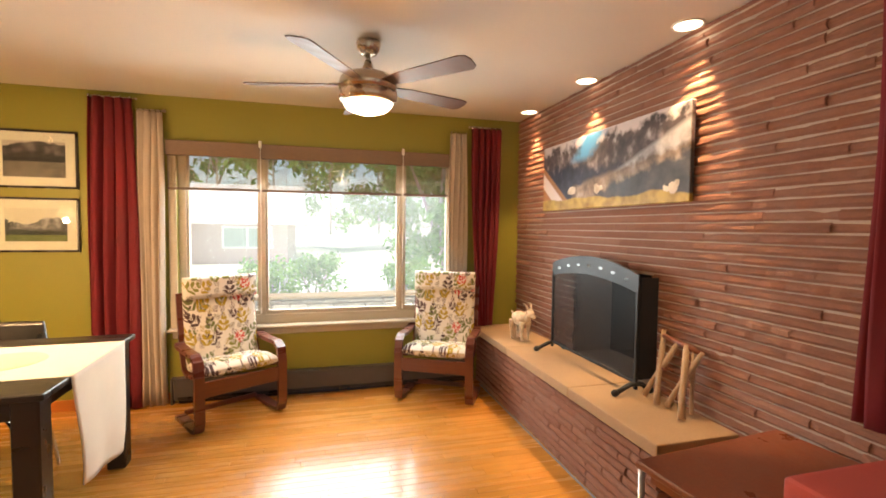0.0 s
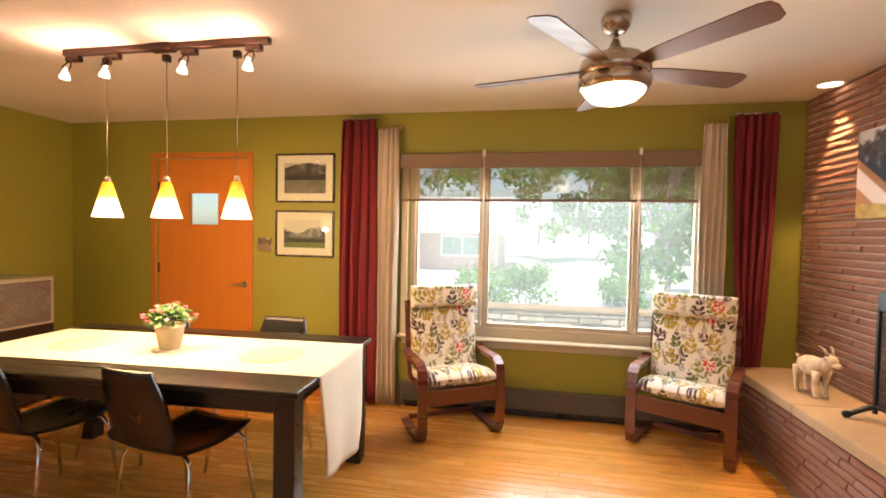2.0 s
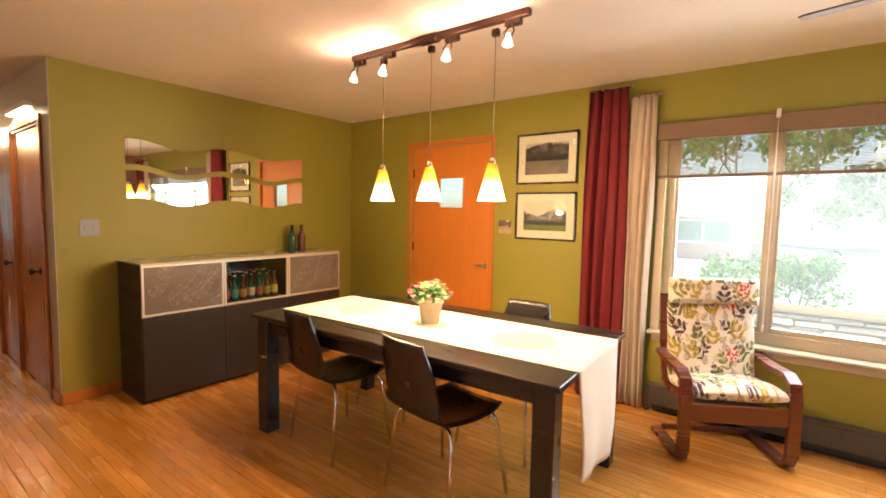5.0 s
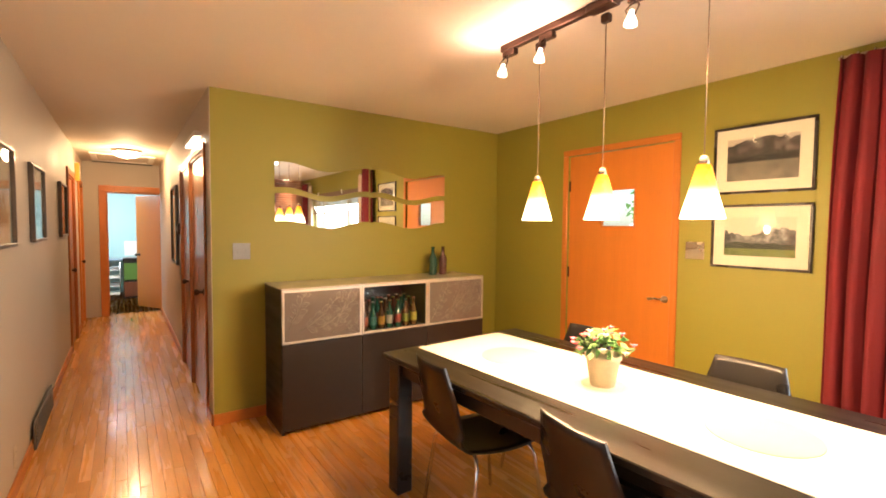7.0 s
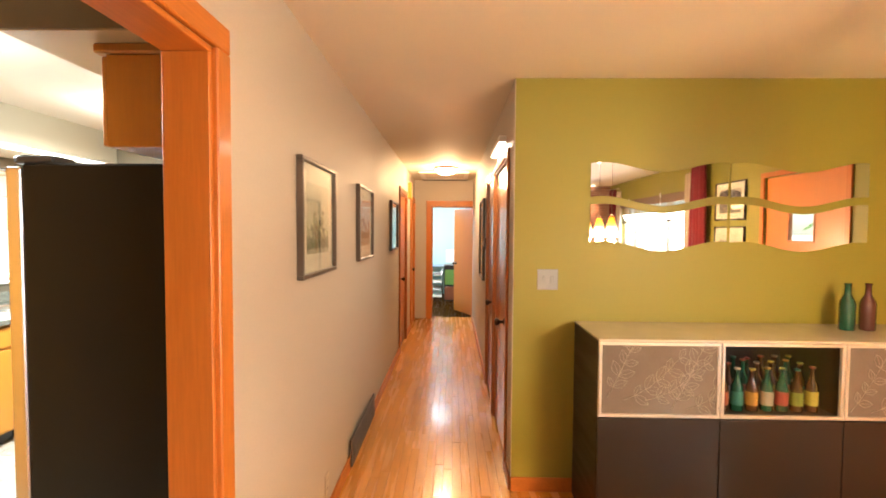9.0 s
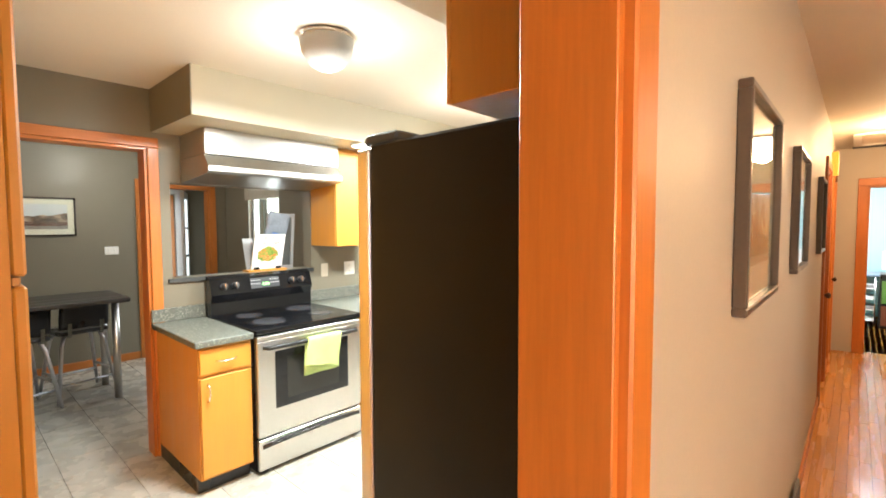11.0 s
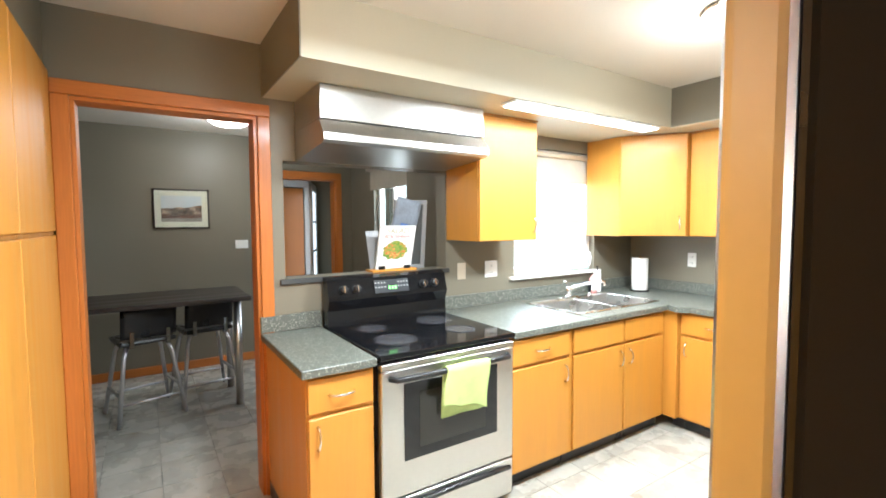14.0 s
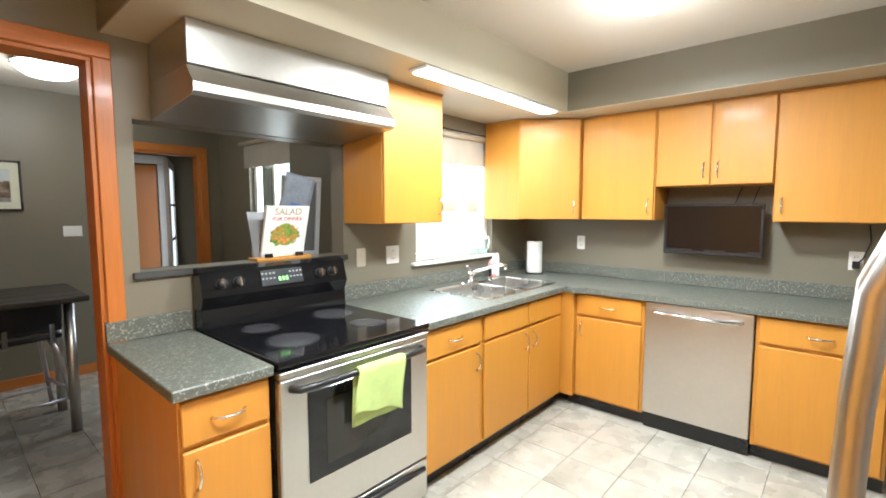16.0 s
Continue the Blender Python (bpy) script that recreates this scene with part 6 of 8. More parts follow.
# bundle of leaning carved wood sticks
st = thing("wood_sculpture", "pair of crossed pale driftwood stick stands on hearth", "ornament")
M_STICK = wood("pale_split_wood", (0.42, 0.29, 0.18), 0.7, "z", 0.25, 0.0, contrast=0.4)
for a, c, r in (((2.02, 2.06, 0.525), (2.09, 1.90, 0.86), 0.016), ((1.99, 1.93, 0.525), (2.10, 2.02, 0.89), 0.017), ((2.03, 1.90, 0.525), (2.08, 1.74, 0.84), 0.016), ((1.97, 1.74, 0.525), (2.08, 1.84, 0.85), 0.018), ((2.07, 1.78, 0.525), (2.085, 1.80, 0.83), 0.012)):
    a, c = Vector(a), Vector(c)
    part("stick", B().tube([a, a.lerp(c, 0.3) + Vector((0, 0.006, 0)), a.lerp(c, 0.7) - Vector((0.004, 0.005, 0)), c], [r, r * 0.8, r * 0.95, r * 0.7], 9), M_STICK, st)
part("tie", B().tube([(2.05, 1.98, 0.70), (2.03, 1.93, 0.705), (2.06, 1.90, 0.70), (2.085, 1.95, 0.705), (2.05, 1.98, 0.70)], 0.006, 6), M_REDWOOD, st)
part("crossbar", B().tube([(2.085, 2.0, 0.865), (2.09, 1.75, 0.83)], 0.013, 8), M_REDWOOD, st)

# low side table and red sofa by the brick wall
M_CABLE = Mat("pale_grey_cable_sheath", (0.20, 0.20, 0.21), 0.45, vary=0.06).m
sd = thing("side_table", "reddish brown side table with thin metal legs", "side table", pose(1.735, 1.155, 0, 0, 0, 6))
part("tabletop", B().box(-0.375, 0.345, -0.19, 0.16, 0.615, 0.64, 0.005), M_REDWOOD, sd)
for x, y in ((-0.358, 0.143), (0.328, 0.143), (-0.358, -0.172), (0.328, -0.172)):
    part("leg", B().tube([(x, y, 0.614), (x, y, 0.002)], 0.011, 10), M_STEEL, sd, "thin steel leg")
part("apron", B().box(-0.34, 0.31, -0.155, 0.125, 0.57, 0.6145, 0.003), M_REDWOOD, sd)
cb = thing("floor_cable", "pale grey cable lying along the foot of hearth", "cable")
part("cable", B().tube([(1.704 + 0.004 * math.sin(3.1 * k), 3.85 - 0.16 * k, 0.007) for k in range(14)] + [(1.60, 1.50, 0.007), (1.47, 1.38, 0.007), (1.40, 1.33, 0.03)], 0.006, 7), M_CABLE, cb)
M_REDSOFA = Mat("coral_red_upholstery", (0.50, 0.085, 0.065), 0.85, vary=0.08, scale=6, fine=300, bump=0.1).m
sf = thing("sofa", "coral red upholstered sofa beside the brick wall", "sofa")
part("base", B().box(1.38, 2.02, -1.35, 0.88, 0.10, 0.30, 0.02, seg=2), M_REDSOFA, sf)
part("seat_cushion", B().box(1.36, 1.82, -1.14, -0.13, 0.302, 0.45, 0.04, seg=3), M_REDSOFA, sf)
part("seat_cushion", B().box(1.36, 1.82, -0.12, 0.70, 0.302, 0.45, 0.04, seg=3), M_REDSOFA, sf)
part("backrest", B().box(1.84, 2.05, -1.35, 0.70, 0.302, 0.80, 0.05, seg=3), M_REDSOFA, sf)
part("arm", B().box(1.54, 2.04, 0.705, 0.915, 0.302, 0.755, 0.02, seg=3), M_REDSOFA, sf)
part("arm", B().box(1.36, 1.99, -1.36, -1.15, 0.302, 0.735, 0.02, seg=3), M_REDSOFA, sf)
for x, y in ((1.43, 0.82), (1.95, 0.82), (1.43, -1.28), (1.95, -1.28)):
    part("leg", B().lathe([(0, 0), (0.018, 0), (0.026, 0.099), (0, 0.099)], 12, Matrix.Translation((x, y, 0))), M_BLACKWOOD, sf)
solid("cushion", B().box(-0.19, 0.19, -0.055, 0.055, -0.19, 0.19, 0.05, seg=3), Mat("slate_blue_cotton", (0.12, 0.17, 0.23), 0.85, vary=0.1, fine=300).m, "slate blue cushion lying on the sofa", "cushion", pose(1.46, 0.60, 0.635, -20, 0, 8))

# ---- hallway ----
def out_from(x, z, south=True):
    """Middle of a picture on the hallway's long walls."""
    return pose(x, HALL_S + 0.001, z, 0, 0, 180) if south else pose(x, HALL_N - 0.001, z)


P_LEAF = photo_mat("print_leaves", (0.52, 0.50, 0.38), (0.22, 0.22, 0.13), (0.12, 0.14, 0.07), (0.40, 0.38, 0.28), -0.05, 0.3, 9, 4.0, 25)
P_BLUE = photo_mat("print_blue_hills", (0.46, 0.56, 0.62), (0.20, 0.27, 0.32), (0.10, 0.13, 0.12), (0.34, 0.34, 0.28), -0.02, 0.3, 8, 7.0, 22)
for x, ph, g in ((-3.675, P_LEAF, "olive leaf print"), (-4.87, P_BLUE, "blue hill print"), (-6.55, P_BLUE, "blue hill print")):
    framed("framed_picture", "dark framed %s on the hallway wall" % g, out_from(x, 1.605), 0.56, 0.535, ph, M_FRAMEGREY, 0.085, 0.02, 0.03, group="hallway pictures")
framed("framed_picture", "pale framed print on the hallway wall", out_from(-6.75, 1.46, False), 0.62, 0.90, photo_mat("print_pale", (0.62, 0.60, 0.52), (0.42, 0.44, 0.42), (0.3, 0.32, 0.28), (0.52, 0.5, 0.42), 0.0, 0.4, 5, 3.0), M_FRAMEGREY, 0.09, 0.025, 0.03)


def slab_door(name, label, axis, u0, u1, d0, d1, top, mat, knob_u, knob_side, structure_kind=True):
    d = tagged(new(name), label, "door", "", "structure")
    if axis == "y":
        part("door_panel", B().box(u0, u1, d0, d1, 0.01, top, 0.003), mat, d)
        m = pose(knob_u, d0 if knob_side < 0 else d1, 0.93, 90 if knob_side < 0 else -90, 0, 0)
    else:
        part("door_panel", B().box(d0, d1, u0, u1, 0.01, top, 0.003), mat, d)
        m = pose(d1 if knob_side > 0 else d0, knob_u, 0.93, 0, 90 if knob_side > 0 else -90, 0)
    part("door_knob", B().lathe([(0, 0), (0.028, 0), (0.028, 0.006), (0.010, 0.012), (0.010, 0.035), (0.024, 0.045), (0.027, 0.058), (0.018, 0.070), (0, 0.072)], 20, m), M_BRONZE, d, "dark bronze knob")
    return d


slab_door("door_2", "closed red-orange closet door in the hallway", "y", -5.258, -4.422, 1.318, 1.355, 2.008, M_HALLWOOD, -4.60, -1)
slab_door("door_3", "closed red-orange closet door in the hallway", "y", -6.028, -5.382, 1.318, 1.355, 2.008, M_HALLWOOD, -5.46, -1)
slab_door("door_4", "closed red-orange door in the hallway", "y", -7.928, -7.222, 0.242, 0.28, 2.008, M_HALLWOOD, -7.30, 1)
slab_door("door_5", "closed orange wooden door in the hallway", "y", -9.278, -8.742, 0.242, 0.28, 2.008, M_DOOR, -8.82, 1)
sdoor = slab_door("door_6", "open orange wooden study door", "x", -0.70, 0.0, -0.02, 0.018, 1.965, M_DOOR, -0.62, 1)
sdoor.matrix_world = pose(-9.74, 1.335, 0, 0, 0, -62)

hl = thing("hall_ceiling_light", "round white glass hallway ceiling light, switched on", "ceiling light", pose(-7.9, 0.86, CEIL))
part("base", B().lathe([(0, 0), (0.17, 0), (0.175, -0.012), (0.16, -0.03), (0.155, -0.03)], 36), M_NICKEL, hl)
part("bowl", B().lathe([(0.157, -0.028), (0.145, -0.055), (0.10, -0.085), (0.04, -0.10), (0, -0.102)], 36), M_GLOW, hl, "glowing glass bowl")
part("finial", B().ball(0.012, (0, 0, -0.105)), M_NICKEL, hl)
# glowing strip added in place of the bright streak at the door head
cs = thing("closet_strip_light", "added glowing strip standing in for a bright streak over the closet door", "strip light", pose(-4.86, HALL_N - 0.001, 2.16))
part("case", B().box(-0.32, 0.32, -0.052, 0, -0.012, 0.030, 0.004), M_WHITE, cs)
part("diffuser", B().box(-0.30, 0.30, -0.050, -0.006, -0.020, -0.0125, 0.003), M_GLOW, cs, "glowing diffuser")
hat = thing("attic_hatch", "white framed attic hatch in the hallway ceiling", "hatch")
part("panel", B().box(-9.15, -8.40, 0.52, 1.12, CEIL - 0.012, CEIL - 0.001, 0.002), M_CEIL, hat)
part("moulding", B().box(-9.22, -8.33, 0.44, 0.51, CEIL - 0.022, CEIL - 0.001, 0.004).box(-9.22, -8.33, 1.13, 1.20, CEIL - 0.022, CEIL - 0.001, 0.004).box(-9.22, -9.16, 0.511, 1.129, CEIL - 0.022, CEIL - 0.001, 0.004).box(-8.39, -8.33, 0.511, 1.129, CEIL - 0.022, CEIL - 0.001, 0.004), M_WHITE, hat)
grl = thing("return_air_grille", "long pale ceiling return air grille", "air grille")
part("frame", B().box(-10.0 + 0.52, -9.30, 0.40, 1.24, CEIL - 0.010, CEIL - 0.001, 0.002), M_PALE, grl)
for k in range(3):
    part("slat", B().box(-9.47 + k * 0.055, -9.44 + k * 0.055, 0.43, 1.21, CEIL - 0.016, CEIL - 0.0105), M_GREYDARK, grl)

vt = thing("wall_vent", "grey metal floor-level air vent on the hallway wall", "air vent")
part("frame", B().box(-5.20, -4.35, HALL_S + 0.0145, HALL_S + 0.028, 0.02, 0.20, 0.003), M_BASEHEAT, vt)
for k in range(6):
    part("slat", B().box(-5.17, -4.38, HALL_S + 0.0285, HALL_S + 0.034, 0.04 + k * 0.025, 0.052 + k * 0.025, 0.001), M_BASEHEAT, vt)


def outlet(label, m, plate, holes=True, w=0.07, h=0.115):
    o = thing("wall_outlet", label, "outlet", m)
    part("plate", B().box(-w / 2, w / 2, -0.005, 0, -h / 2, h / 2, 0.002), plate, o)
    if holes:
        for z in (-0.024, 0.024):
            s = part("socket", B().box(-0.017, 0.017, -0.0075, -0.0051, z - 0.014, z + 0.014, 0.001), plate, o)
            part("slot", B().box(-0.009, -0.006, -0.0078, -0.0076, z - 0.005, z + 0.006).box(0.006, 0.009, -0.0078, -0.0076, z - 0.005, z + 0.006), M_BLACK, s)
    return o


outlet("brown wall outlet near the hallway floor", pose(-3.846, HALL_S + 0.0005, 0.20, 0, 0, 180), M_PALE)
outlet("orange wooden cover plate at door casing foot", pose(-2.757, HALL_S + 0.0205, 0.20, 0, 0, 180), M_BRONZE, False, 0.02, 0.09)
th = thing("door_chime", "yellow wooden door chime box high on the hallway wall", "door chime", pose(-8.35, HALL_S + 0.0005, 2.15, 0, 0, 180))
part("case", B().box(-0.07, 0.07, -0.05, 0, -0.12, 0.12, 0.004), M_MAPLE, th)
part("front", B().box(-0.055, 0.055, -0.054, -0.0505, -0.10, 0.10, 0.002), M_PALE, th)
tm = thing("thermostat", "small bronze thermostat on the hallway wall", "thermostat", pose(-6.25, HALL_N - 0.0005, 1.42))
part("case", B().box(-0.045, 0.045, -0.025, 0, -0.06, 0.06, 0.006), M_BRONZE, tm)
part("dial", B().lathe([(0, 0.008), (0.025, 0.008), (0.028, 0), (0, 0)], 20, pose(0, -0.0255, 0, 90, 0, 0)), M_NICKEL, tm)

# ---- study at the end of the hallway ----
dk = thing("desk", "blue-grey topped desk against the study wall", "desk")
part("desktop", B().box(-12.55, -11.9, -0.4, 1.75, 0.72, 0.75, 0.004), Mat("blue_grey_laminate", (0.20, 0.26, 0.32), 0.4).m, dk)
for x, y in ((-12.5, -0.35), (-11.95, -0.35), (-12.5, 1.70), (-11.95, 1.70)):
    part("leg", B().tube([(x, y, 0.719), (x, y, 0)], 0.02, 10), M_STEEL, dk)
cr = thing("storage_crate", "dark wooden drawer chest with green front panel", "chest", pose(-11.65, 1.02, 0))
part("carcass", B().box(-0.22, 0.20, -0.24, 0.24, 0.0, 0.80, 0.004), M_BLACKWOOD, cr)
part("green_panel", B().box(0.201, 0.215, -0.22, 0.22, 0.37, 0.70, 0.003), Mat("leaf_green_panel", (0.12, 0.24, 0.045), 0.5).m, cr, "leaf green panel")
part("drawer", B().box(0.201, 0.215, -0.22, 0.22, 0.04, 0.33, 0.003), M_REDWOOD, cr)
rk = thing("paper_shelf", "white wire shelf stacked with papers", "shelf", pose(-11.70, 0.60, 0))
for k in range(4):
    part("tray", B().box(-0.16, 0.16, -0.14, 0.14, 0.08 + k * 0.16, 0.09 + k * 0.16, 0.002), M_WHITE, rk)
    part("papers", B().box(-0.13, 0.14, -0.11, 0.12, 0.0905 + k * 0.16, 0.13 + k * 0.16 + 0.01 * (k % 2), 0.002), (M_WHITE, M_GREYPLASTIC)[k % 2], rk)
for x, y in ((-0.155, -0.135), (0.155, -0.135), (-0.155, 0.135), (0.155, 0.135)):
    part("post", B().tube([(x, y, 0), (x, y, 0.70)], 0.008, 8), M_CHROME, rk)
mon = thing("monitor", "white framed computer monitor on the desk", "monitor", pose(-12.2, 1.05, 0.7505))
part("screen", B().box(-0.02, 0.02, -0.24, 0.24, 0.06, 0.36, 0.006), M_WHITE, mon)
part("stand", B().box(-0.07, 0.07, -0.08, 0.08, 0, 0.012, 0.003).box(-0.015, 0.015, -0.03, 0.03, 0.012, 0.10), M_WHITE, mon)

# ---- kitchen: small things ----
# window over the sink
kw = tagged(new("window_2"), "white kitchen window over the sink with roller shade", "window", "", "structure")
part("window_frame", B().box(-5.85, -4.93, -3.06, -3.0, 1.09, 1.14, 0.003).box(-5.85, -4.93, -3.06, -3.0, 2.02, 2.07, 0.003).box(-5.85, -5.80, -3.06, -3.0, 1.14, 2.02, 0.003).box(-4.98, -4.93, -3.06, -3.0, 1.14, 2.02, 0.003).box(-5.58, -5.52, -3.05, -3.0, 1.14, 2.02, 0.003), M_WHITE, kw)
for a, c in ((-5.80, -5.58), (-5.52, -4.98)):
    pn = part("pane", B().box(a, c, -3.03, -3.026, 1.14, 2.02), M_GLASS, kw)
    pn.visible_shadow = False
part("window_sill", B().box(-5.90, -4.88, -2.99, -2.905, 1.066, 1.088, 0.005), M_WHITE, kw)
rs = thing("roller_shade", "pale beige roller shade over the kitchen window", "blind")
part("roller", B().tube([(-5.84, -2.965, 2.03), (-4.94, -2.965, 2.03)], 0.022, 14), M_PALE, rs)
part("cloth", B().box(-5.80, -4.97, -2.984, -2.981, 1.83, 2.025), Mat("pale_beige_shade_cloth", (0.50, 0.46, 0.38), 0.85, fine=300, bump=0.1).m, rs)
part("hem_bar", B().box(-5.80, -4.97, -2.988, -2.977, 1.815, 1.831, 0.002), M_PALE, rs)
gl = glass("clear_vase_glass", (0.85, 0.93, 0.92))
vs = thing("glass_vase", "clear glass vase with white flowers on sill", "vase", pose(-5.60, -2.945, 1.0885))
part("vase", B().lathe([(0.0, 0.0), (0.030, 0.0), (0.036, 0.03), (0.030, 0.07), (0.022, 0.10), (0.026, 0.115)], 20), gl, vs).visible_shadow = False
bl = B()
rnd = random.Random(21)
for k in range(7):
    a = rnd.uniform(0, 6.28)
    c = Vector((0.03 * math.cos(a), 0.02 * math.sin(a), 0.15 + rnd.uniform(-0.02, 0.03)))
    bl.ball(0.018, c, (1, 1, 0.8), 1)
    bl.tube([(0, 0, 0.02), c], 0.0022, 5)
part("flowers", bl, M_WHITE, vs, "small white flowers")
pt = thing("glass_pitcher", "small clear glass pitcher on the sill", "pitcher", pose(-5.72, -2.945, 1.0885))
part("body", B().lathe([(0.0, 0.0), (0.035, 0.0), (0.042, 0.04), (0.034, 0.10), (0.030, 0.13), (0.036, 0.15)], 20), gl, pt).visible_shadow = False
part("handle", B().tube([(-0.03, 0, 0.12), (-0.07, 0, 0.15), (-0.085, 0, 0.11), (-0.075, 0, 0.05), (-0.038, 0, 0.03)], 0.006, 8), M_WHITE, pt)

# sink with faucet
def sink():
    s = thing("sink", "double-bowl stainless steel sink set into the worktop", "sink")
    x0, x1, y0, y1 = -5.795, -4.905, -2.795, -2.305
    mid = -5.36
    part("rim", B().box(x0, x1, y0, y0 + 0.05, 0.897, 0.911, 0.003).box(x0, x1, y1 - 0.03, y1, 0.897, 0.911, 0.003).box(x0, x0 + 0.03, y0 + 0.05, y1 - 0.03, 0.897, 0.911, 0.003).box(x1 - 0.03, x1, y0 + 0.05, y1 - 0.03, 0.897, 0.911, 0.003).box(mid - 0.02, mid + 0.02, y0 + 0.05, y1 - 0.03, 0.897, 0.911, 0.003), M_SINK, s)
    for a, c in ((x0 + 0.03, mid - 0.02), (mid + 0.02, x1 - 0.03)):
        d0, d1, zb = y0 + 0.05, y1 - 0.03, 0.74
        part("bowl", B().box(a, c, d0, d1, zb - 0.004, zb).box(a, a + 0.003, d0, d1, zb, 0.90).box(c - 0.003, c, d0, d1, zb, 0.90).box(a, c, d0, d0 + 0.003, zb, 0.90).box(a, c, d1 - 0.003, d1, zb, 0.90), M_SINK, s)
        part("drain", B().lathe([(0, 0.002), (0.04, 0.003), (0.045, 0.0), (0, 0)], 24, Matrix.Translation(((a + c) / 2, (d0 + d1) / 2, zb + 0.0005))), M_CHROME, s)
    f = thing("faucet", "chrome kitchen faucet behind the sink", "faucet", pose(-5.33, -2.772, 0.9115))
    part("base_plate", B().box(-0.10, 0.10, -0.022, 0.022, 0, 0.010, 0.004), M_CHROME, f)
    part("body", B().lathe([(0, 0), (0.024, 0), (0.022, 0.06), (0.016, 0.075), (0, 0.08)], 20, Matrix.Translation((0, 0, 0.0105))), M_CHROME, f)
    part("spout", B().tube([(0, 0, 0.06), (-0.03, 0.03, 0.085), (-0.10, 0.10, 0.115), (-0.165, 0.165, 0.135), (-0.185, 0.185, 0.128), (-0.19, 0.19, 0.10)], [0.014, 0.013, 0.012, 0.012, 0.013, 0.013], 12), M_CHROME, f)
    part("lever", B().tube([(0, 0, 0.085), (0.012, -0.005, 0.11), (0.03, -0.01, 0.13)], [0.012, 0.008, 0.006], 10), M_CHROME, f)
    sp = thing("sink_sprayer", "black and chrome sink sprayer", "sprayer", pose(-5.58, -2.772, 0.9115))
    part("collar", B().lathe([(0, 0), (0.02, 0), (0.016, 0.02), (0, 0.02)], 16), M_CHROME, sp)
    part("head", B().lathe([(0.010, 0.0205), (0.014, 0.06), (0.017, 0.095), (0.010, 0.105), (0, 0.105)], 16), M_BLACK, sp)


M_SINK = Mat("satin_sink_steel", (0.70, 0.69, 0.66), 0.28, 1.0, vary=0.05, fine=120).m
sink()
so = thing("soap_bottle", "pink soap bottle with white label by sink", "soap bottle", pose(-5.72, -2.85, 0.9055))
part("bottle", B().lathe([(0, 0), (0.030, 0), (0.032, 0.01), (0.032, 0.11), (0.024, 0.13), (0.012, 0.14), (0.012, 0.15), (0, 0.15)], 20), Mat("pink_soap", (0.62, 0.30, 0.28), 0.3).m, so)
part("paper_band", B().lathe([(0.0325, 0.03), (0.0325, 0.09)], 20), M_WHITE, so, "white label")
so2 = thing("soap_dispenser", "white soap pump bottle by the sink", "soap bottle", pose(-5.80, -2.87, 0.9055))
part("bottle", B().lathe([(0, 0), (0.028, 0), (0.030, 0.01), (0.030, 0.16), (0.014, 0.18), (0, 0.18)], 20), M_WHITE, so2)
part("pump", B().tube([(0, 0, 0.18), (0, 0, 0.215), (0.03, 0.015, 0.217)], 0.006, 8), M_BLACK, so2)
pr = thing("paper_towel_roll", "white paper towel roll standing on the counter", "paper towel", pose(-6.14, -2.70, 0.9055))
part("base", B().lathe([(0, 0), (0.075, 0), (0.075, 0.008), (0, 0.010)], 28), M_BLACK, pr)
part("roll", B().lathe([(0.02, 0.012), (0.064, 0.012), (0.066, 0.02), (0.066, 0.275), (0.064, 0.28), (0.02, 0.28)], 32), Mat("soft_white_paper", (0.80, 0.79, 0.76), 0.9, fine=200, bump=0.2).m, pr)
part("spindle", B().tube([(0, 0, 0.01), (0, 0, 0.30)], 0.007, 8), M_CHROME, pr)

# outlets by the sink
outlet("white kitchen outlet beside the window", pose(-4.705, KS + 0.0005, 1.16, 0, 0, 180), M_WHITE, True, 0.115, 0.12)
outlet("beige blank wall plate beside the stove", pose(-4.44, KS + 0.0005, 1.16, 0, 0, 180), M_PALE, False)
outlet("white wall outlet over the counter", pose(KW + 0.0005, -2.38, 1.18, 0, 0, 90), M_WHITE)
oc = outlet("white wall outlet with a black plug", pose(KW + 0.0005, -0.62, 1.15, 0, 0, 90), M_WHITE)
part("plug", B().box(-0.018, 0.018, -0.045, -0.008, -0.045, 0.0, 0.004), M_BLACK, oc)
part("cable", B().tube([(0, -0.04, -0.02), (0.03, -0.03, 0.02), (0.06, -0.02, 0.12), (0.05, -0.02, 0.22)], 0.004, 6), M_BLACK, oc)

# television under the short cabinet
tv = thing("television", "small black flat television on the kitchen wall", "television")
part("housing", B().box(-6.255, -6.215, -1.675, -1.07, 1.145, 1.50, 0.006), M_BLACK, tv)
part("screen", B().box(-6.2148, -6.213, -1.655, -1.09, 1.185, 1.485), M_BLACKGLOSS, tv, "glossy black screen")
part("bezel_strip", B().box(-6.2148, -6.212, -1.67, -1.075, 1.150, 1.170, 0.001), M_DISPLAY, tv)
part("mount_arm", B().box(KW + 0.002, -6.256, -1.40, -1.34, 1.29, 1.37, 0.003), M_BLACK, tv)
part("cable", B().tube([(-6.27, -1.15, 1.49), (-6.34, -1.14, 1.56), (-6.35, -1.12, 1.619)], 0.004, 6).tube([(-6.27, -1.25, 1.49), (-6.345, -1.24, 1.56), (-6.35, -1.22, 1.619)], 0.004, 6), M_BLACK, tv)

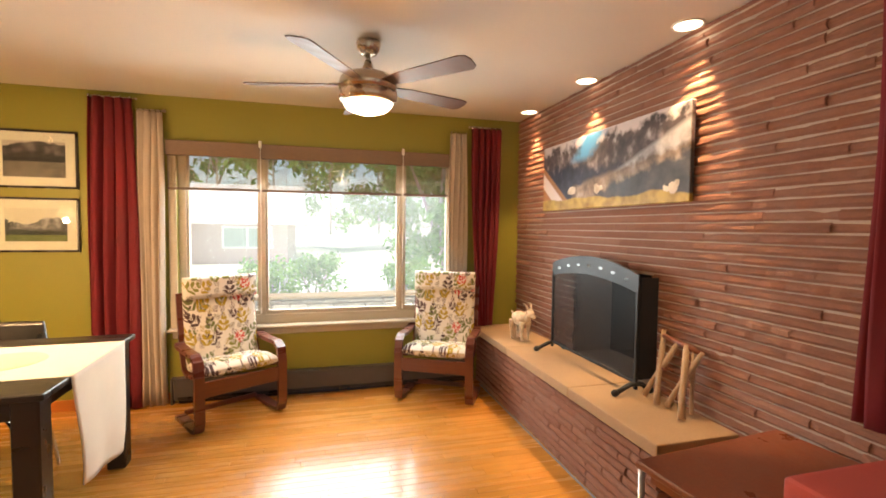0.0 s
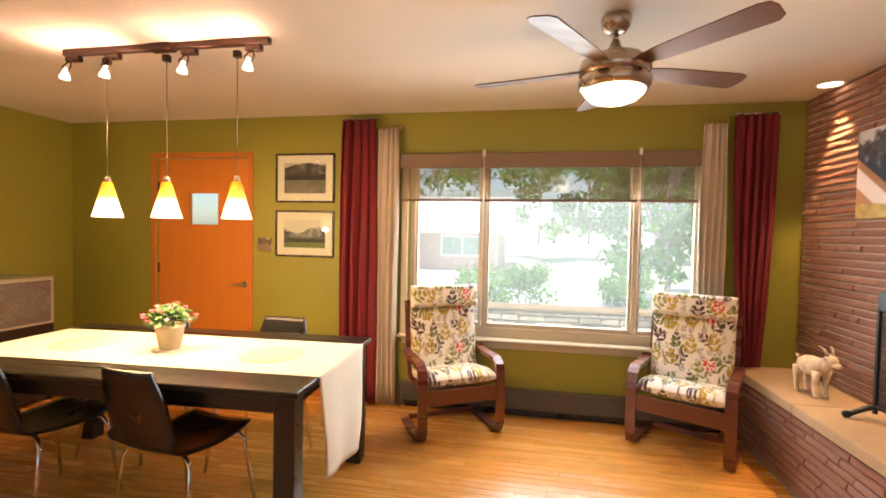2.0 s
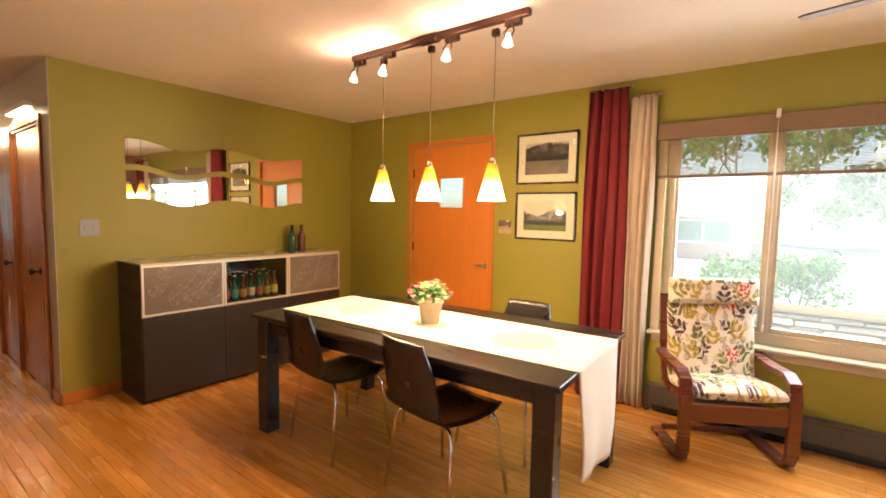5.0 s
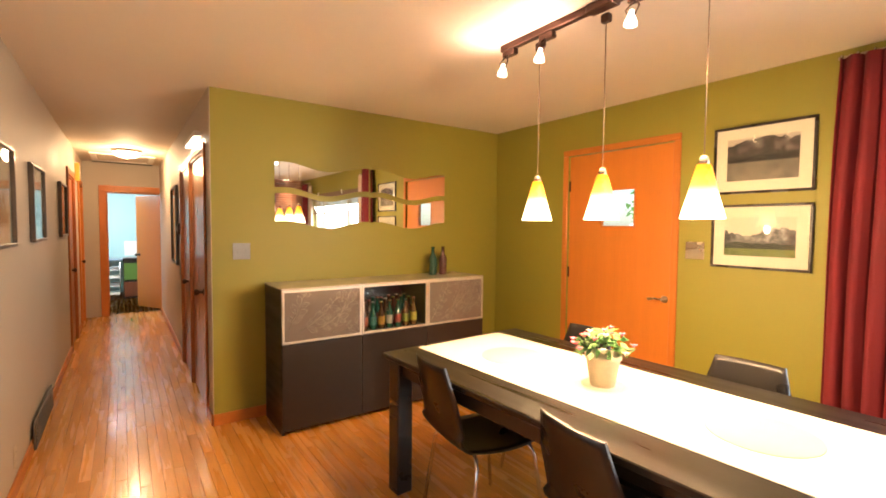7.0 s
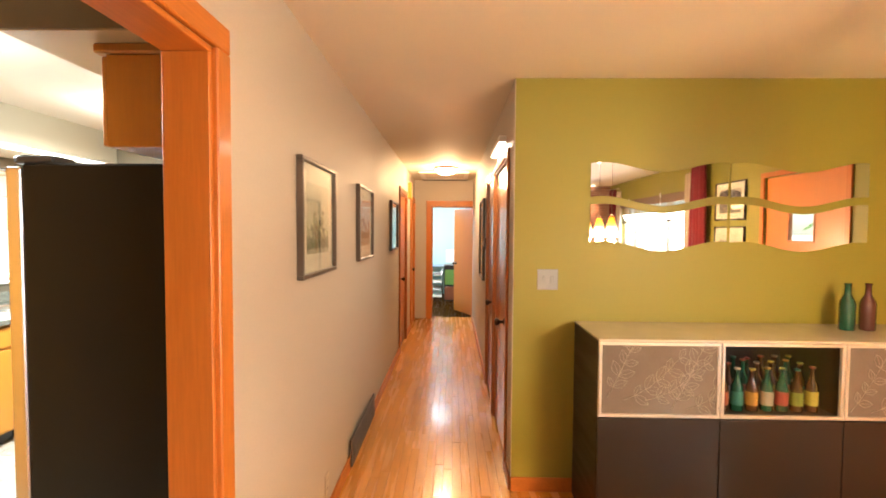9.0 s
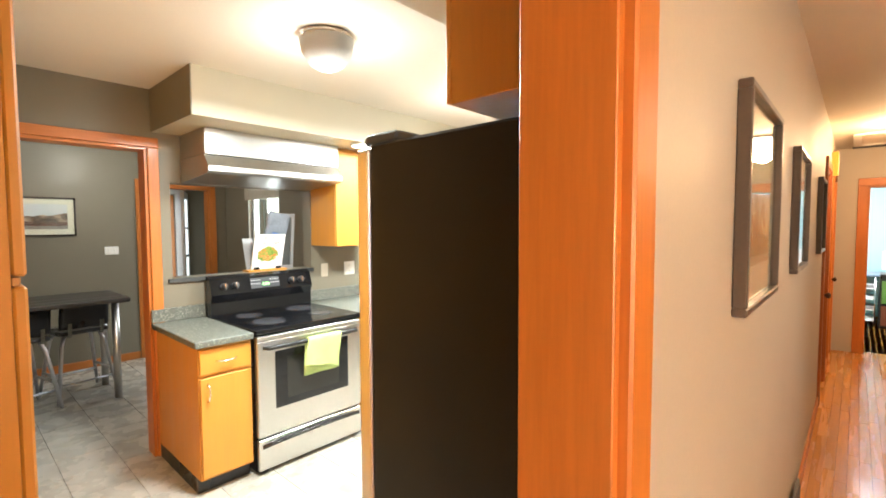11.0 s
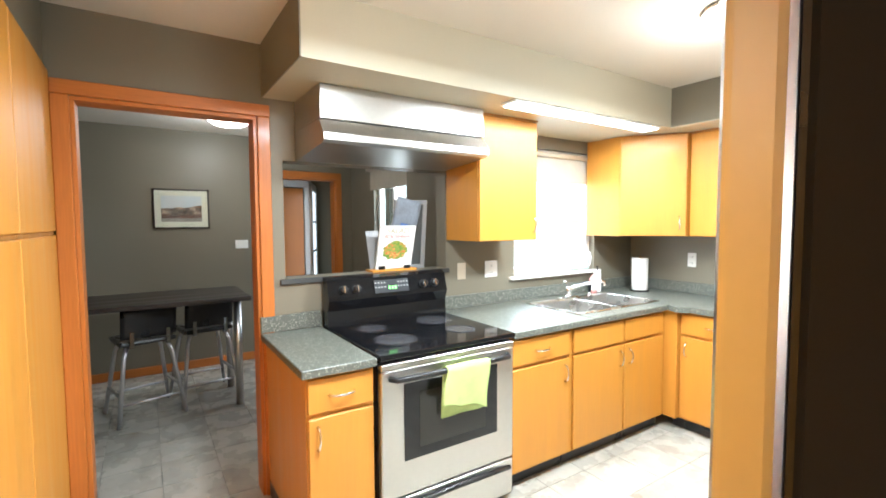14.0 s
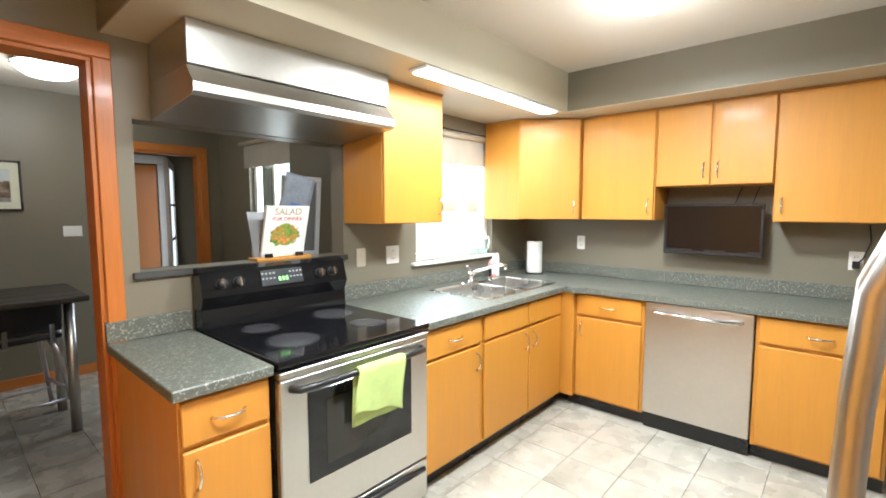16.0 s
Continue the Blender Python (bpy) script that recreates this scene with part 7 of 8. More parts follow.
# pass-through ledge with cookbook and frame
structure("trim_pass_through_ledge", B().box(-4.33, -3.215, -3.10, KS + 0.022, 1.160, 1.19, 0.004), M_GREYDARK, "dark grey ledge of the pass-through", "ledge")
ck = thing("book_stand", "pale wooden book stand on the ledge", "book stand", pose(-3.93, -3.0, 1.1905, 0, 0, 0))
part("base", B().box(-0.16, 0.16, -0.06, 0.045, 0, 0.014, 0.003), M_MAPLE, ck)
part("back_plate", B().box(-0.15, 0.15, -0.004, 0.0, 0.02, 0.27, 0.001, pose(0, 0.0, 0, 17, 0, 0)), M_GREYPLASTIC, ck)
for x in (-0.09, 0.09):
    part("clip", B().box(x - 0.022, x + 0.022, 0.028, 0.042, 0.0142, 0.036, 0.003), M_BLACK, ck)


def cover():
    w = Mat("cookbook_cover", (0.80, 0.78, 0.74), 0.35, vary=0.03)
    x, y, z, v = w.coords()
    n = w.noise(60, 6, v)
    dx, dz = w.math("MULTIPLY", w.math("ADD", x, 0.005), 0.75), w.math("SUBTRACT", z, 0.125)
    r = w.math("SQRT", w.math("ADD", w.math("MULTIPLY", dx, dx), w.math("MULTIPLY", dz, dz)))
    dish = w.math("LESS_THAN", w.math("ADD", r, w.math("MULTIPLY", w.math("SUBTRACT", n, 0.5), 0.05)), 0.062)
    w.paint(w.blend(dish, w.colour, w.ramp(n, [(0.35, (0.10, 0.20, 0.03)), (0.48, (0.25, 0.35, 0.06)), (0.56, (0.55, 0.12, 0.03)), (0.68, (0.75, 0.45, 0.15))])))
    return w.m


bk = thing("cookbook", "open-faced cookbook with salad photo on a stand", "book", pose(-3.93, -2.994, 1.208, 17, 0, 180))
part("cover", B().box(-0.125, 0.125, -0.010, 0.0, 0.0, 0.285, 0.002), cover(), bk)
part("pages", B().box(-0.122, 0.122, 0.0005, 0.012, 0.003, 0.282), M_WHITE, bk)
for txt, z, size, mat in (("SALAD", 0.238, 0.052, Mat("olive_ink", (0.30, 0.27, 0.12), 0.6).m), ("FOR DINNER", 0.206, 0.030, Mat("red_ink", (0.50, 0.05, 0.04), 0.6).m)):
    cu = bpy.data.curves.new("lettering", "FONT")
    cu.body, cu.size, cu.align_x, cu.extrude = txt, size, "CENTER", 0.0004
    cu.materials.append(mat)
    tx = new("lettering", cu)
    tx.parent = bk
    tx.matrix_local = pose(0, -0.0107, z, 90, 0, 0)
fr = thing("picture_frame", "pale grey framed magnet board leaning on the ledge", "picture frame", pose(-4.07, -3.045, 1.1905, 6, 0, 180))
part("frame", B().box(-0.12, 0.12, -0.012, 0.012, 0, 0.03, 0.002).box(-0.12, 0.12, -0.012, 0.012, 0.43, 0.46, 0.002).box(-0.12, -0.09, -0.012, 0.012, 0.03, 0.43, 0.002).box(0.09, 0.12, -0.012, 0.012, 0.03, 0.43, 0.002), M_GREYPLASTIC, fr)
part("board", B().box(-0.09, 0.09, -0.004, 0.004, 0.03, 0.43), M_GREYDARK, fr)
ppr = thing("calendar_sheet", "grey printed sheet hanging from the frame", "paper", pose(-3.985, -3.02, 1.36, 8, 12, 180))
part("sheet", B().sheet(lambda u, v: Vector((-0.09 + 0.18 * u, -0.02 * math.sin(2.5 * v), 0.30 * v)), 6, 10, 0.002), Mat("grey_blue_print", (0.16, 0.18, 0.21), 0.5, vary=0.3, scale=12).m, ppr)
part("spot_print", B().box(-0.03, 0.02, -0.0265, -0.0255, 0.10, 0.14), Mat("blue_print", (0.05, 0.12, 0.35), 0.5).m, ppr)

# green towel over the oven handle
def towel(u, v):
    w = 0.255
    x = -w / 2 + w * u + 0.006 * math.sin(7 * v + 2)
    s = v * 1.0
    if s < 0.30:
        y, z = 0.022 + 0.004 * math.sin(9 * u), 0.82 - (0.30 - s) * 0.8
    elif s < 0.42:
        a = (s - 0.30) / 0.12 * math.pi
        y, z = 0.042 - 0.022 * math.cos(a), 0.82 + 0.014 * math.sin(a)
    else:
        y, z = 0.066 + 0.014 * math.sin(8 * u + 1) * (s - 0.42), 0.82 - (s - 0.42) * (0.37 - 0.09 * u) + 0.006 * math.sin(11 * u + 5 * s)
    return Vector((x + 0.04 * (s - 0.42 if s > 0.42 else 0), y, z))


tw = thing("kitchen_towel", "lime green cotton towel hanging on the oven handle", "towel", pose(-3.88, -2.185 + 0.018, -0.010))
part("cloth", B().sheet(towel, 16, 34, 0.004), Mat("lime_green_cotton", (0.42, 0.52, 0.18), 0.9, vary=0.12, scale=20, fine=350, bump=0.2).m, tw)

# ceiling lamps in kitchen and nook
M_GREYBOWL = Mat("grey_frosted_bowl", (0.36, 0.35, 0.32), 0.4, vary=0.05).m


def dome(m, label, r=0.15, mat=None, name="kitchen_ceiling_light", deep=1.0):
    d = thing(name, label, "ceiling light", m, "kitchen ceiling lights")
    part("base", B().lathe([(0, 0), (r * 0.95, 0), (r, -0.012), (r * 0.96, -0.022)], 36), M_NICKEL, d)
    part("bowl", B().lathe([(r * 0.97, -0.02), (r * 0.90, -0.05 * deep), (r * 0.62, -0.085 * deep), (r * 0.25, -0.10 * deep), (0, -0.102 * deep)], 36), mat or M_GLOWCOOL, d, "glowing white glass bowl")
    part("clip", B().box(-r - 0.006, -r + 0.02, -0.012, 0.012, -0.035, -0.004, 0.003), M_CHROME, d)
    part("clip", B().box(r - 0.02, r + 0.006, -0.012, 0.012, -0.035, -0.004, 0.003), M_CHROME, d)


dome(pose(-3.45, -1.38, CEIL - 0.001), "grey frosted bowl kitchen ceiling light, switched on", 0.13, M_GREYBOWL, deep=1.6)
dome(pose(-4.83, -1.38, CEIL - 0.001), "round glass kitchen ceiling light, switched on")
dome(pose(-3.25, -4.75, CEIL - 0.001), "round glass nook ceiling light, switched on", 0.19, None, "nook_ceiling_light")
fl = thing("under_soffit_light", "long white fluorescent strip light over the sink", "strip light")
part("case", B().box(-5.66, -4.30, -2.37, -2.243, 2.150, 2.1645, 0.004), M_WHITE, fl)
part("diffuser", B().box(-5.64, -4.32, -2.36, -2.253, 2.142, 2.1495, 0.003), M_GLOWCOOL, fl, "glowing diffuser")

# ---- breakfast nook ----
nt = thing("bar_table", "black counter-height table on a steel leg", "table")
part("tabletop", B().box(-3.30, -1.72, -4.98, -4.24, 0.885, 0.92, 0.006), M_ESPRESSO, nt)
for x, y in ((-3.22, -4.90), (-3.22, -4.42), (-1.82, -4.90), (-1.82, -4.42)):
    part("leg", B().tube([(x, y, 0.884), (x, y, 0.002)], 0.03, 16), M_STEEL, nt, "brushed steel leg")


def stool(m):
    s = thing("bar_stool", "black low-back bar stool with steel frame", "stool", m, "bar stools at the nook table")
    part("seat", B().box(-0.19, 0.19, -0.18, 0.17, 0.585, 0.62, 0.015, seg=2), M_BLACK, s)
    part("backrest", B().sheet(lambda u, v: Vector((-0.185 + 0.37 * u, 0.185 + 0.03 * v - 0.02 * (2 * u - 1) ** 2, 0.645 + 0.215 * v)), 10, 6, 0.014), M_BLACK, s)
    for sx in (-1, 1):
        part("back_bracket", B().tube([(sx * 0.12, 0.14, 0.575), (sx * 0.12, 0.205, 0.58), (sx * 0.12, 0.212, 0.70)], 0.012, 4, flat=(0.014, 0.004)), M_CHROME, s, "chrome back bracket")
        for sy in (-1, 1):
            part("leg", B().tube([(sx * 0.13, sy * 0.11, 0.585), (sx * 0.16, sy * 0.14, 0.50), (sx * 0.225, sy * 0.22, 0.003)], 0.0145, 12), M_STOOLSTEEL, s, "satin steel leg")
        part("foot_rail", B().tube([(sx * 0.20, -0.19, 0.22), (sx * 0.20, 0.19, 0.22)], 0.011, 8), M_STOOLSTEEL, s)
        part("foot_rail", B().tube([(-0.205, sx * 0.19, 0.16), (0.205, sx * 0.19, 0.16)], 0.011, 8), M_STOOLSTEEL, s)


M_STOOLSTEEL = Mat("satin_pale_steel", (0.66, 0.66, 0.68), 0.38, 0.85, vary=0.04).m
stool(pose(-2.56, -4.64, 0, 0, 0, 14))
stool(pose(-3.00, -4.80, 0, 0, 0, 10))
framed("framed_picture", "black framed photograph of a red barn hillside", pose(-2.925, -5.699, 1.65, 0, 0, 180), 0.50, 0.40, photo_mat("photo_barn", (0.60, 0.60, 0.62), (0.20, 0.13, 0.09), (0.17, 0.08, 0.05), (0.34, 0.28, 0.24), -0.02, 0.25, 5, 13.0), M_FRAMEDARK, 0.055)
framed("framed_picture", "pale framed picture beside the nook doorway", pose(KE - 0.001, -4.9, 1.6, 0, 0, -90), 0.45, 0.55, photo_mat("photo_grey", (0.5, 0.5, 0.5), (0.3, 0.3, 0.3), (0.2, 0.2, 0.2), (0.4, 0.4, 0.4), 0, 0.3), M_PALE, 0.06)
switch_plate("light_switch", "white light switch plate on the nook wall", pose(-3.48, -5.6995, 1.276, 0, 0, 180), 0.13, 0.09, M_WHITE, 2)
# nook window
nw = tagged(new("window_3"), "white nook window with beige shade", "window", "", "structure")
part("window_frame", B().box(-4.86, -4.80, -5.05, -4.30, 1.0, 1.05, 0.003).box(-4.86, -4.80, -5.05, -4.30, 2.0, 2.05, 0.003).box(-4.86, -4.80, -5.05, -5.0, 1.05, 2.0, 0.003).box(-4.86, -4.80, -4.35, -4.30, 1.05, 2.0, 0.003).box(-4.85, -4.81, -4.35 - 0.36, -4.35 - 0.33, 1.05, 2.0, 0.003), M_WHITE, nw)
part("pane", B().box(-4.832, -4.828, -5.0, -4.35, 1.05, 2.0), M_GLASS, nw).visible_shadow = False
ns = thing("roller_shade", "beige roller shade over the nook window", "blind")
part("roller", B().tube([(-4.72, -5.16, 2.09), (-4.72, -4.25, 2.09)], 0.022, 12), M_PALE, ns)
part("cloth", B().box(-4.741, -4.738, -5.12, -4.28, 1.86, 2.085), Mat("beige_shade_cloth", (0.45, 0.42, 0.34), 0.85, fine=300, bump=0.1).m, ns)
# back entry
pdoor = slab_door("door_7", "closed orange wooden back entry door", "y", -4.55, -3.72, -7.095, -7.06, 2.0, M_DOOR, -3.80, 1)
casing("trim_back_entry", "y", -7.10, 1, -4.57, -3.70, 2.02, 0.10, 0.03, mat=M_WHITE, head=M_WHITE, label="white painted door casing")
gd = tagged(new("door_8"), "open white glazed door with four panes", "door", "", "structure")
gd.matrix_world = pose(-4.72, -7.04, 0, 0, 0, 68)
part("stile", B().box(0, 0.10, -0.02, 0.02, 0.01, 2.03, 0.003), M_WHITE, gd)
part("stile", B().box(0.66, 0.76, -0.02, 0.02, 0.01, 2.03, 0.003), M_WHITE, gd)
part("rail", B().box(0.10, 0.66, -0.02, 0.02, 0.01, 0.25, 0.003), M_WHITE, gd)
for z in (0.70, 1.10, 1.50, 1.93):
    part("rail", B().box(0.10, 0.66, -0.02, 0.02, z, z + (0.10 if z > 1.8 else 0.03), 0.003), M_WHITE if z > 1.8 else M_GREYDARK, gd)
# the panes emit light themselves to look lit by day
for a, c in ((0.25, 0.70), (0.73, 1.10), (1.13, 1.50), (1.53, 1.93)):
    part("pane", B().box(0.10, 0.66, -0.003, 0.003, a, c), glowing("daylight_glow_pane", (0.9, 0.97, 1.0), 0.9), gd, "pane glowing in place of daylight")

# ---- outside ----
def leaf_mat(name, colour):
    w = Mat(name, colour, 0.6, vary=0.3, scale=0.8, random=0.35)
    tl, mx = w.tree.nodes.new("ShaderNodeBsdfTranslucent"), w.tree.nodes.new("ShaderNodeMixShader")
    mx.inputs[0].default_value = 0.45
    w.tree.links.new(w.colour, tl.inputs[0])
    w.tree.links.new(w.b.outputs[0], mx.inputs[1])
    w.tree.links.new(tl.outputs[0], mx.inputs[2])
    w.tree.links.new(mx.outputs[0], w.tree.nodes["Material Output"].inputs[0])
    return w.m


M_LEAF = leaf_mat("light_green_foliage", (0.19, 0.38, 0.085))
M_LEAF2 = leaf_mat("mid_green_foliage", (0.15, 0.32, 0.07))
M_BARK = Mat("grey_brown_bark", (0.38, 0.35, 0.29), 0.9, vary=0.3, scale=8, bump=0.5).m


def leaf_cloud(clumps, per, size, seed):
    rnd = random.Random(seed)
    verts, faces = [], []
    for cx, cy, cz, r in clumps:
        for k in range(per):
            d = Vector((rnd.gauss(0, 1), rnd.gauss(0, 1), rnd.gauss(0, 0.8))).normalized() * r * rnd.uniform(0.35, 1.05)
            c = Vector((cx, cy, cz)) + d
            e = Euler((rnd.uniform(-1.2, 1.2), rnd.uniform(-1.2, 1.2), rnd.uniform(0, 6.28))).to_matrix()
            s = size * rnd.uniform(0.6, 1.3)
            n = len(verts)
            verts += [tuple(c + e @ Vector(p)) for p in ((-s, 0, 0), (0, -s * 0.42, 0.06 * s), (s, 0, 0), (0, s * 0.42, 0.06 * s))]
            faces.append((n, n + 1, n + 2, n + 3))
    me = bpy.data.meshes.new("leaves")
    me.from_pydata(verts, [], faces)
    return me


def tree(x, y, h, r, seed, mat, n=26, per=150, base=-0.6, label="leafy green street tree", leaf=0.13, low=0.22):
    rnd = random.Random(seed)
    t = thing("tree", label, "tree", pose(x, y, base))
    pts = [(0, 0, 0), (0.05, 0.02, h * 0.2), (-0.05, 0.05, h * 0.4), (0.05, 0, h * 0.65), (0, 0, h * 0.85)]
    part("trunk", B().tube(pts, [0.11, 0.08, 0.06, 0.04, 0.02], 10), M_BARK, t)
    clumps = []
    for k in range(n):
        a, q = rnd.uniform(0, 6.28), rnd.uniform(low, 1.0)
        rr = r * math.sin(math.pi * min(0.95, 0.12 + q * 0.75)) * rnd.uniform(0.35, 1.0)
        clumps.append((rr * math.cos(a), rr * math.sin(a), h * q, r * rnd.uniform(0.22, 0.40)))
    for k in range(6):
        c = clumps[k * 3]
        part("limb", B().tube([(0, 0, h * (0.25 + 0.08 * k)), (c[0] * 0.5, c[1] * 0.5, (h * (0.25 + 0.08 * k) + c[2]) / 2), (c[0], c[1], c[2])], [0.08, 0.05, 0.015], 7), M_BARK, t)
    me = leaf_cloud(clumps, per, leaf, seed)
    me.materials.append(mat)
    cr = new("crown", me)
    cr.parent = t


def bush(x, y, w, h, seed, mat, base=-0.3):
    rnd = random.Random(seed)
    b = thing("bush", "rounded green garden bush", "bush", pose(x, y, base))
    clumps = [(rnd.uniform(-w, w) * 0.7, rnd.uniform(-w, w) * 0.5, h * rnd.uniform(0.25, 0.8), w * rnd.uniform(0.3, 0.5)) for _ in range(12)]
    for k in range(4):
        c = clumps[k]
        part("stem", B().tube([(c[0] * 0.2, c[1] * 0.2, 0), c[:3]], [0.025, 0.008], 6), M_BARK, b)
    me = leaf_cloud(clumps, 160, 0.06, seed)
    me.materials.append(mat)
    f = new("foliage", me)
    f.parent = b


structure("ground", B().box(-400, 400, 4.2, 800, -0.55, -0.45).box(-400, -6.6, -400, 4.2, -0.55, -0.45).box(2.6, 400, -400, 4.2, -0.55, -0.45).box(-6.6, 2.6, -400, -7.3, -0.55, -0.45), Mat("pale_dry_lawn", (0.58, 0.57, 0.46), 0.9, vary=0.15, scale=0.7, fine=20).m, "pale sunlit lawn and drive", "ground")
structure("road", B().box(-60, 60, 13, 19.5, -0.449, -0.44), Mat("pale_concrete", (0.70, 0.69, 0.66), 0.9, vary=0.1, scale=2).m, "pale concrete street", "road")
sw = thing("stone_wall", "low dry stone garden wall beyond the window", "garden wall", pose(0, 8.6, -0.45))
rnd = random.Random(6)
M_STONE = Mat("grey_tan_fieldstone", (0.46, 0.39, 0.34), 0.9, vary=0.25, random=0.4, bump=0.4).m
part("core", B().box(-5, 6, 0.05, 0.33, 0, 0.55), M_MORTAR, sw)
z = 0.0
for row in range(6):
    x, rise = -5.0, rnd.uniform(0.075, 0.11) if row < 5 else 0.55 - z
    while x < 6:
        l, d = rnd.uniform(0.16, 0.62), rnd.uniform(0, 0.045)
        e, hi = min(x + l, 6) - 0.012, rise - rnd.uniform(0.006, 0.022)
        poly = [(x + rnd.uniform(0, 0.02), z + rnd.uniform(0, 0.008)), (e - rnd.uniform(0, 0.02), z + rnd.uniform(0, 0.008)), (e, z + hi * rnd.uniform(0.4, 0.7)), (e - rnd.uniform(0.01, 0.05), z + hi), (x + rnd.uniform(0.01, 0.05), z + hi * rnd.uniform(0.85, 1.0)), (x, z + hi * rnd.uniform(0.4, 0.6))]
        if e - x > 0.12:
            part("stone", B().prism(poly, -0.049, d, Matrix(((1, 0, 0, 0), (0, 0, -1, 0), (0, 1, 0, 0), (0, 0, 0, 1))), 0.008), M_STONE, sw)
        x += l
    z += rise
part("coping", B().box(-5, 6, -0.05, 0.38, 0.561, 0.62, 0.01), M_FLAG, sw)

M_FARPANE = Mat("sky_lit_pane", (0.32, 0.40, 0.36), 0.1, vary=0.15, scale=2).m
hs = thing("neighbour_house", "low red brick house with pale roof across the street", "house", pose(-7.5, 24, -0.45))
part("wall", B().box(-7, 6.2, 0, 8, 0, 1.95), Mat("pinkish_brick_far", (0.52, 0.38, 0.34), 0.9, vary=0.15, scale=12).m, hs)
part("roof", B().prism([(-7.8, -0.9), (7.0, -0.9), (7.0, 0.0), (-7.8, 0.0)], 1.951, 2.05).prism([(-0.8, 1.95), (8.8, 1.95), (4.0, 4.2)], -7.7, 6.9, Matrix(((0, 0, 1, 0), (1, 0, 0, 0), (0, 1, 0, 0), (0, 0, 0, 1)))), Mat("pale_grey_roof_shingle", (0.68, 0.66, 0.64), 0.9, vary=0.1, scale=4).m, hs)
for x in (3.3, -2.5):
    w = part("window", B().box(x - 0.1, x + 2.2, -0.06, -0.001, 0.75, 1.85, 0.01), M_WHITE, hs, "white framed window")
    part("pane", B().box(x, x + 1.0, -0.075, -0.0605, 0.85, 1.75), M_FARPANE, w)
    part("pane", B().box(x + 1.1, x + 2.1, -0.075, -0.0605, 0.85, 1.75), M_FARPANE, w)
for x, y, h, r, sd in ((6.2, 14.5, 7.5, 2.9, 4), (9.5, 22, 9, 4, 5), (3.6, 12.4, 6.0, 1.7, 12)):
    tree(x, y, h, r, sd, M_LEAF if sd % 2 else M_LEAF2, 34, 230)
for k in range(11):
    tree(-20 + k * 4.2, 37 + 3 * math.sin(k * 2.3), 13.5, 4.2, 40 + k, M_LEAF if k % 2 else M_LEAF2, 26, 120, 0.8, "tall leafy tree far behind the street", 0.30, 0.08)
for x, y, w, h, sd in ((-0.75, 10.4, 0.75, 1.0, 21), (0.15, 11.5, 0.7, 1.1, 22), (2.35, 11.0, 0.6, 1.1, 23), (-3.6, 12, 0.9, 1.1, 24), (5.2, 10.5, 0.8, 1.0, 25)):
    bush(x, y, w, h, sd, M_LEAF if sd % 2 else M_LEAF2)

# ---- floor strips, tiles and bricks ----
def plank_mesh(w):
    """A floor strip one metre long and w wide with eased edges, top at z 0."""
    b = bmesh.new()
    e, d = 0.0012, 0.010
    v = [b.verts.new(p) for p in ((0, 0, -d), (1, 0, -d), (1, w, -d), (0, w, -d), (0, 0, -e), (1, 0, -e), (1, w, -e), (0, w, -e),
                                  (e, e, 0), (1 - e, e, 0), (1 - e, w - e, 0), (e, w - e, 0))]
    for f in ((4, 5, 9, 8), (5, 6, 10, 9), (6, 7, 11, 10), (7, 4, 8, 11), (8, 9, 10, 11), (0, 1, 5, 4), (1, 2, 6, 5), (2, 3, 7, 6), (3, 0, 4, 7)):
        b.faces.new([v[i] for i in f])
    me = bpy.data.meshes.new("strip")
    b.to_mesh(me)
    b.free()
    me.materials.append(M_FLOOR)
    return me


def box_faces(verts, faces, x0, x1, y0, y1, z0, z1, e):
    n = len(verts)
    verts += [(x0, y0, z0), (x1, y0, z0), (x1, y1, z0), (x0, y1, z0), (x0, y0, z1 - e), (x1, y0, z1 - e), (x1, y1, z1 - e), (x0, y1, z1 - e),
              (x0 + e, y0 + e, z1), (x1 - e, y0 + e, z1), (x1 - e, y1 - e, z1), (x0 + e, y1 - e, z1)]
    faces += [tuple(n + i for i in f) for f in ((4, 5, 9, 8), (5, 6, 10, 9), (6, 7, 11, 10), (7, 4, 8, 11), (8, 9, 10, 11), (0, 1, 5, 4), (1, 2, 6, 5), (2, 3, 7, 6), (3, 0, 4, 7))]


